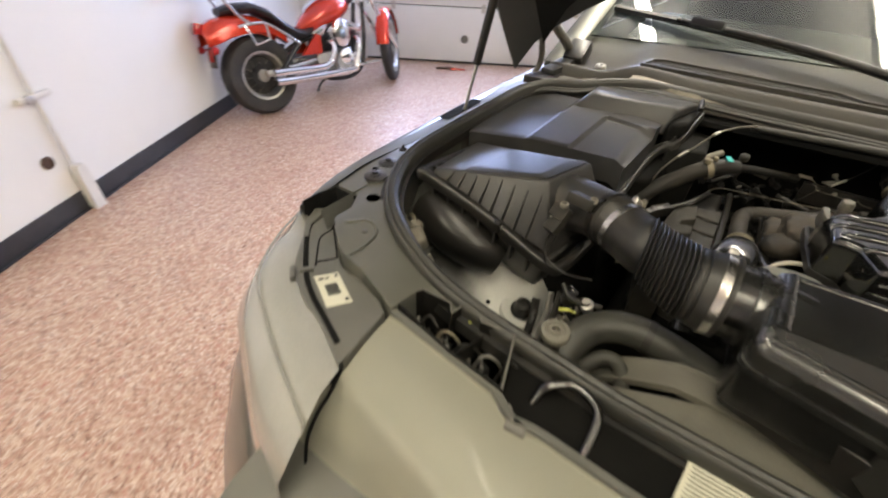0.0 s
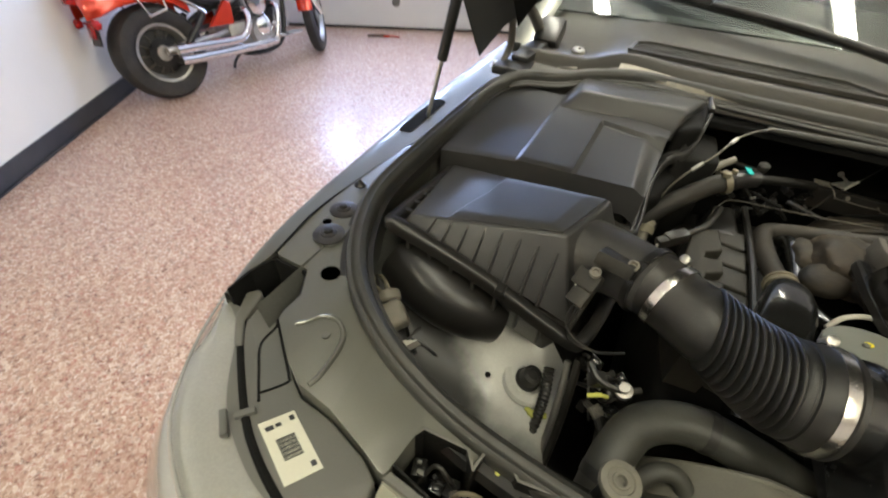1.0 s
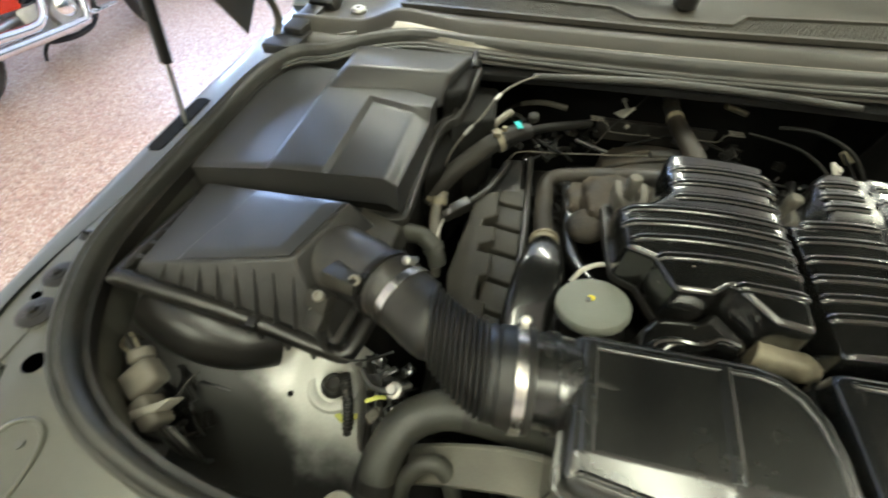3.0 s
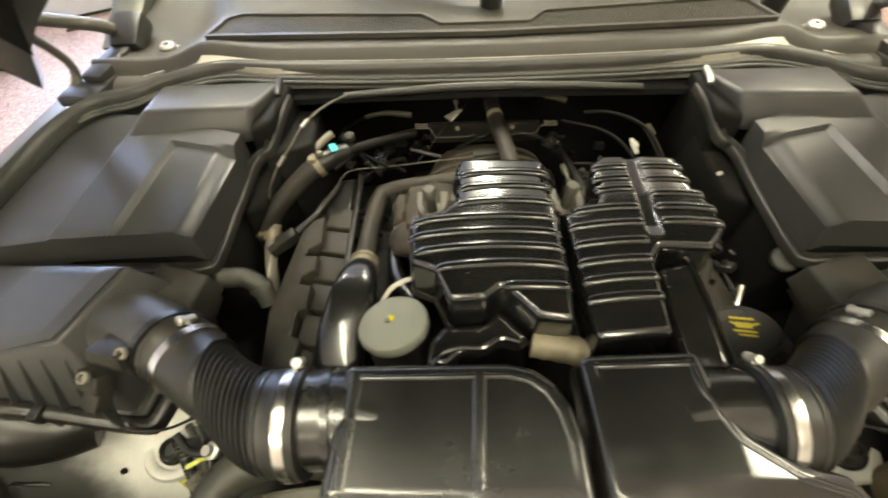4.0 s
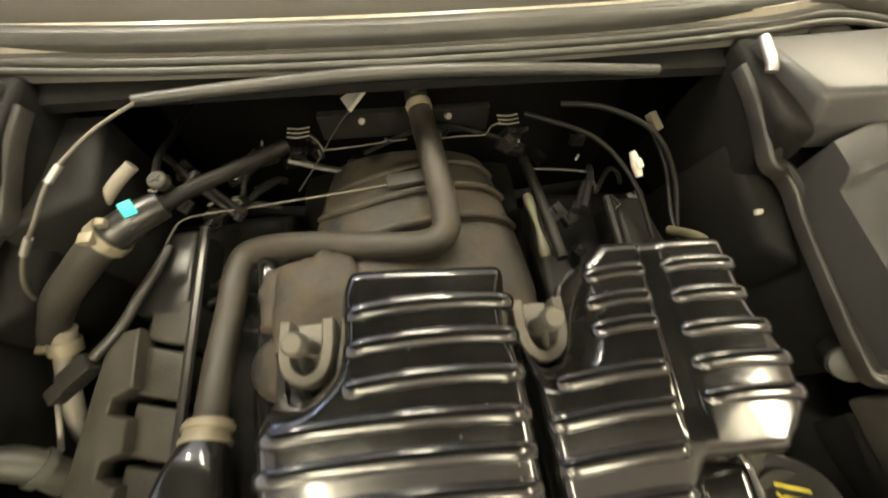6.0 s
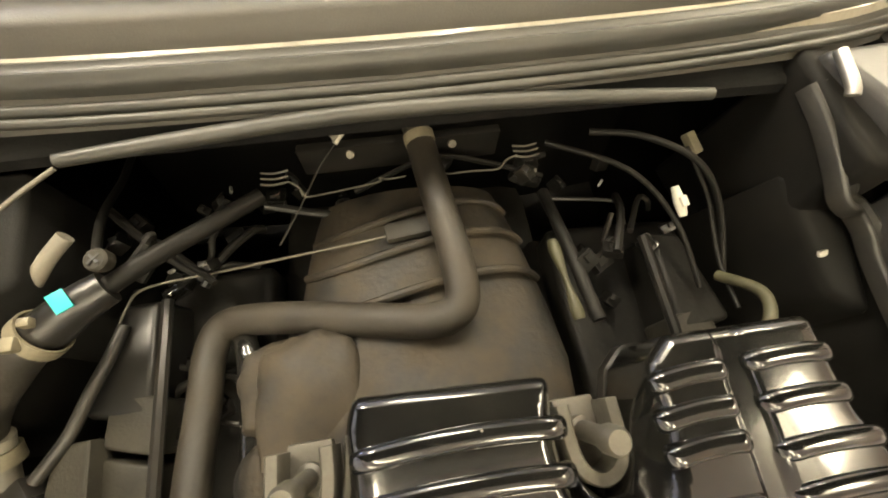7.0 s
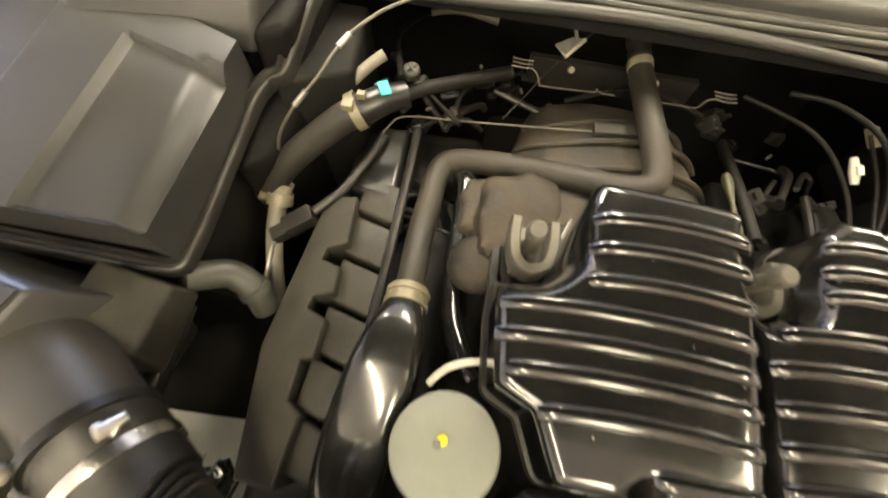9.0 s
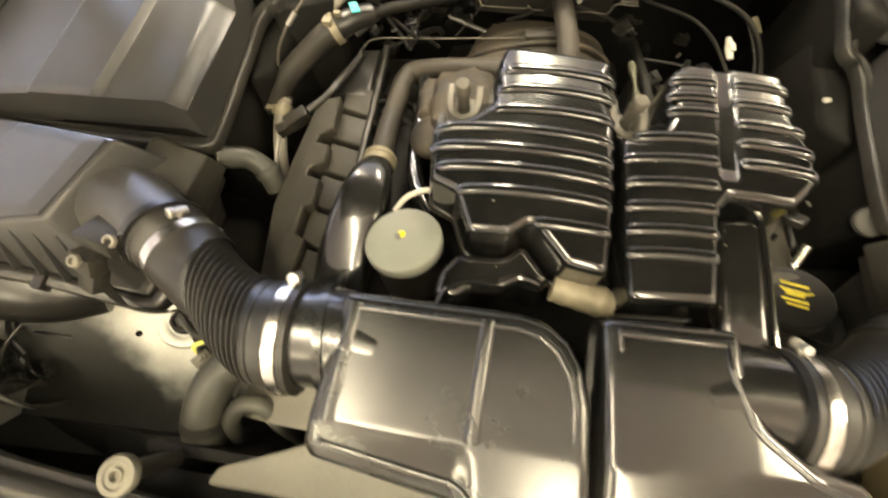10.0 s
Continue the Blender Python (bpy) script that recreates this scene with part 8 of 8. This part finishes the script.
part("head", lathe([(0.012, -0.014), (0.0205, -0.012), (0.0215, -0.006), (0.020, -0.001), (0.014, 0.0), (0.0125, -0.002), (0.009, -0.002), (0.008, 0.001), (0.0055, 0.001), (0.005, -0.006), (0.001, -0.006)], (-0.409, 0.386, 0.958), (0, -0.1, 1), 28), SHROUD, hn, "grey rubber head")
fs = thing("fan_shroud", (-0.1, 0.44, 0.70), "grey-black curved fan shroud", "fan shroud")
part("rim", sweep([Vector((-0.06 + 0.40 * math.cos(a), 0.450, min(0.885, 0.58 + 0.34 * math.sin(a)))) for a in [math.pi * (0.22 + 0.56 * k / 30) for k in range(31)]], lambda u: [(-0.006, 0.004), (0.006, 0.004), (0.006, 0.050), (-0.006, 0.050)], up=(0, 1, 0)), SHROUD, fs)
part("rim_lip", sweep([Vector((-0.06 + 0.395 * math.cos(a), 0.502, min(0.888, 0.58 + 0.343 * math.sin(a)))) for a in [math.pi * (0.22 + 0.56 * k / 30) for k in range(31)]], lambda u: circle(0.006, 8)), SHROUD, fs)
part("top_plate", slab(rounded([(-0.350, 0.378), (-0.340, 0.398), (-0.252, 0.434), (-0.20, 0.456), (0.20, 0.456), (0.252, 0.434), (0.340, 0.398), (0.350, 0.378)], 0.008), 0.868, 0.884, 0.004), SHROUD, fs, "khaki-grey shroud top")
part("panel", box((-0.06, 0.405, 0.62), (0.80, 0.015, 0.46), 0.004), DARK, fs)
for k, (x, y, z) in enumerate(((-0.402, 0.470, 0.80), (-0.37, 0.455, 0.83), (-0.43, 0.52, 0.845))):
    b_ = thing("clip_bracket", (x, y, z), "small alloy bracket with a bolt", "bracket", "small brackets")
    part("plate", box((x, y, z), (0.024, 0.016, 0.004), 0.001, (20, 10 * k, 30 * k)), DULL, b_)
    part("screw", bolt((x, y, z + 0.002), 0.0045, 0.004), DULL, b_)

# things on the inner wing
wp = thing("wing_connector", (-0.735, 0.47, 0.87), "large grey wiring connector hanging inside the wing", "connector")
part("plug_body", join(box((-0.748, 0.485, 0.895), (0.042, 0.050, 0.036), 0.011, (20, 15, -35), 4), box((-0.722, 0.450, 0.875), (0.048, 0.028, 0.042), 0.009, (20, 15, -35), 4), lathe([(0.012, 0), (0.017, 0.004), (0.017, 0.016), (0.014, 0.019), (0.001, 0.020)], (-0.760, 0.505, 0.902), (-0.6, 0.7, 0.35), 18)), PALE, wp)
for k in range(7):
    part("plug_rib", box((-0.735 + 0.006 * k, 0.439 + 0.004 * k, 0.885), (0.003, 0.024, 0.030), 0.0005, (20, 15, -35)), WHITEP, wp)
for k in range(8):
    random.seed(k)
    part("wire", tube([(-0.716 + 0.004 * k, 0.440, 0.868), (-0.70 + 0.006 * k, 0.425, 0.84 + random.uniform(-0.01, 0.01)), (-0.69 + 0.004 * k, 0.42, 0.79), (-0.68, 0.43, 0.74)], 0.0022, 5, 6), RUBBER if k % 3 else GREYPLUG, wp)
    if k < 6:
        part("wire", tube([(-0.762 - 0.003 * k, 0.510, 0.905), (-0.785 - 0.003 * k, 0.525 + random.uniform(-0.01, 0.01), 0.915), (-0.81, 0.54, 0.90), (-0.82, 0.55, 0.86)], 0.0022, 5, 6), RUBBER if k % 2 else BRASS, wp)
cl = hose("convoluted_loom", [(-0.508, 0.585, 0.80), (-0.500, 0.560, 0.765), (-0.498, 0.535, 0.725), (-0.50, 0.50, 0.67), (-0.505, 0.47, 0.60)], lambda u: 0.0085 + 0.0012 * math.cos(160 * u), RUBBER, "ribbed black wiring conduit on the inner wing", steps=20, seg=10)
part("tie", join(box((-0.500, 0.543, 0.724), (0.034, 0.010, 0.006), 0.002, (0, 10, 20)), box((-0.512, 0.538, 0.730), (0.010, 0.020, 0.005), 0.002, (0, 0, 60))), GREENY, cl, "yellow-green tie clip")
hose("brake_pipe", [(-0.485, 0.60, 0.82), (-0.478, 0.57, 0.77), (-0.474, 0.53, 0.72), (-0.474, 0.48, 0.64)], 0.006, ALU, "bright pipe on the inner wing", steps=6, seg=8)
hose("brake_pipe", [(-0.470, 0.61, 0.82), (-0.464, 0.57, 0.76), (-0.462, 0.52, 0.70), (-0.464, 0.47, 0.62)], 0.007, RUBBER, "black pipe on the inner wing", steps=6, seg=8)
st = thing("loom_clips", (-0.43, 0.555, 0.83), "cluster of small plugs and a yellow-green clip beside the hose", "connector")
part("plug", join(box((-0.442, 0.56, 0.86), (0.022, 0.022, 0.020), 0.004, (10, 20, 30)), box((-0.418, 0.565, 0.85), (0.020, 0.026, 0.018), 0.004, (0, 30, 60))), SATIN, st)
part("tie", join(box((-0.438, 0.540, 0.850), (0.022, 0.006, 0.004), 0.001, (0, 0, 30)), box((-0.428, 0.546, 0.848), (0.018, 0.005, 0.004), 0.001, (0, 0, 10))), GREENY, st, "yellow-green clip")
part("fitting", lathe([(0.010, -0.01), (0.012, 0), (0.012, 0.008), (0.007, 0.010), (0.007, 0.018), (0.001, 0.018)], (-0.405, 0.553, 0.868), (-0.2, -0.3, 1), 14), ALU, st)
part("cable", tube([(-0.46, 0.57, 0.88), (-0.44, 0.552, 0.872), (-0.41, 0.548, 0.875), (-0.385, 0.565, 0.87)], 0.005, 6, 8), RUBBER, st)

# tank on the far side of the bay
tk = thing("washer_tank", (0.55, 0.47, 0.75), "tan translucent plastic tank beside the air filter housing", "tank")
part("tank", hexa([(0.46, 0.42, 0.925), (0.66, 0.42, 0.92), (0.66, 0.555, 0.94), (0.475, 0.55, 0.945)], [(0.56, 0.40, 0.70), (0.66, 0.40, 0.70), (0.66, 0.56, 0.70), (0.57, 0.56, 0.70)], 0.022, 4), TANK, tk)
part("filler", lathe([(0.032, 0), (0.034, 0.01), (0.034, 0.03), (0.028, 0.036), (0.001, 0.036)], (0.53, 0.455, 0.925), (0, 0, 1), 24), RUBBER, tk, "black filler cap")


# small dark plugs, glinting bits and cables that fill the gaps round the engine
def wiring_cluster(seed, lo, hi, plugs, cables, label):
    random.seed(seed)
    lo, hi = Vector(lo), Vector(hi)
    def spot():
        return Vector([random.uniform(a, b) for a, b in zip(lo, hi)])
    c = thing("wiring_cluster", (lo + hi) / 2 - Vector((0, 0, (hi.z - lo.z) / 2)), label, "wiring", "wiring clusters")
    for k in range(plugs):
        p, r = spot(), random.uniform(-60, 60)
        w, d, h = random.uniform(0.014, 0.030), random.uniform(0.010, 0.020), random.uniform(0.010, 0.020)
        bm = join(box(p, (w, d, h), 0.002, (random.uniform(-30, 30), random.uniform(-30, 30), r)), box(p + Vector((0, 0, h * 0.5)), (w * 0.5, d * 0.5, h * 0.5), 0.001, (20, 0, r)))
        part("plug", bm, random.choice((SATIN, DARK, GLOSS, DARK)), c)
    for k in range(cables):
        a, b = spot(), spot()
        mid = (a + b) / 2 + Vector((random.uniform(-0.03, 0.03), random.uniform(-0.03, 0.03), random.uniform(0.0, 0.03)))
        part("cable", tube([a, a.lerp(mid, 0.5) + Vector((0, 0, 0.01)), mid, b], random.choice((0.0025, 0.0035, 0.005)), 6, 8), random.choice((RUBBER, DARK, SATIN)), c)
    # bright bits added for glints among the dark plugs
    for k in range(max(2, plugs // 4)):
        p = spot()
        part("clip", box(p, (0.010, 0.003, 0.004), 0.001, (random.uniform(-40, 40), random.uniform(-40, 40), random.uniform(-80, 80))), random.choice((ZINC, ALU, GREYPLUG)), c, "small bright bit added for a glint")


wiring_cluster(3, (-0.34, 1.07, 0.86), (-0.17, 1.20, 0.935), 13, 6, "dark plugs and cables behind the heater hose")
wiring_cluster(4, (0.18, 0.99, 0.84), (0.35, 1.19, 0.925), 9, 6, "dark plugs and cables behind the ribbed cover")
wiring_cluster(5, (-0.20, 1.17, 0.86), (0.20, 1.22, 0.915), 9, 4, "dark plugs and cables at the firewall")
wiring_cluster(6, (-0.47, 0.53, 0.76), (-0.39, 0.62, 0.87), 10, 8, "dark plugs and cables below the intake hose")
wiring_cluster(7, (0.30, 0.76, 0.86), (0.40, 0.96, 0.92), 10, 8, "dark plugs and cables beside the oil filler")
wiring_cluster(8, (-0.30, 0.93, 0.84), (-0.16, 1.02, 0.875), 8, 6, "dark plugs and cables under the breather hose")
wiring_cluster(9, (-0.82, 0.42, 0.76), (-0.68, 0.56, 0.85), 8, 10, "dark cables inside the wing")
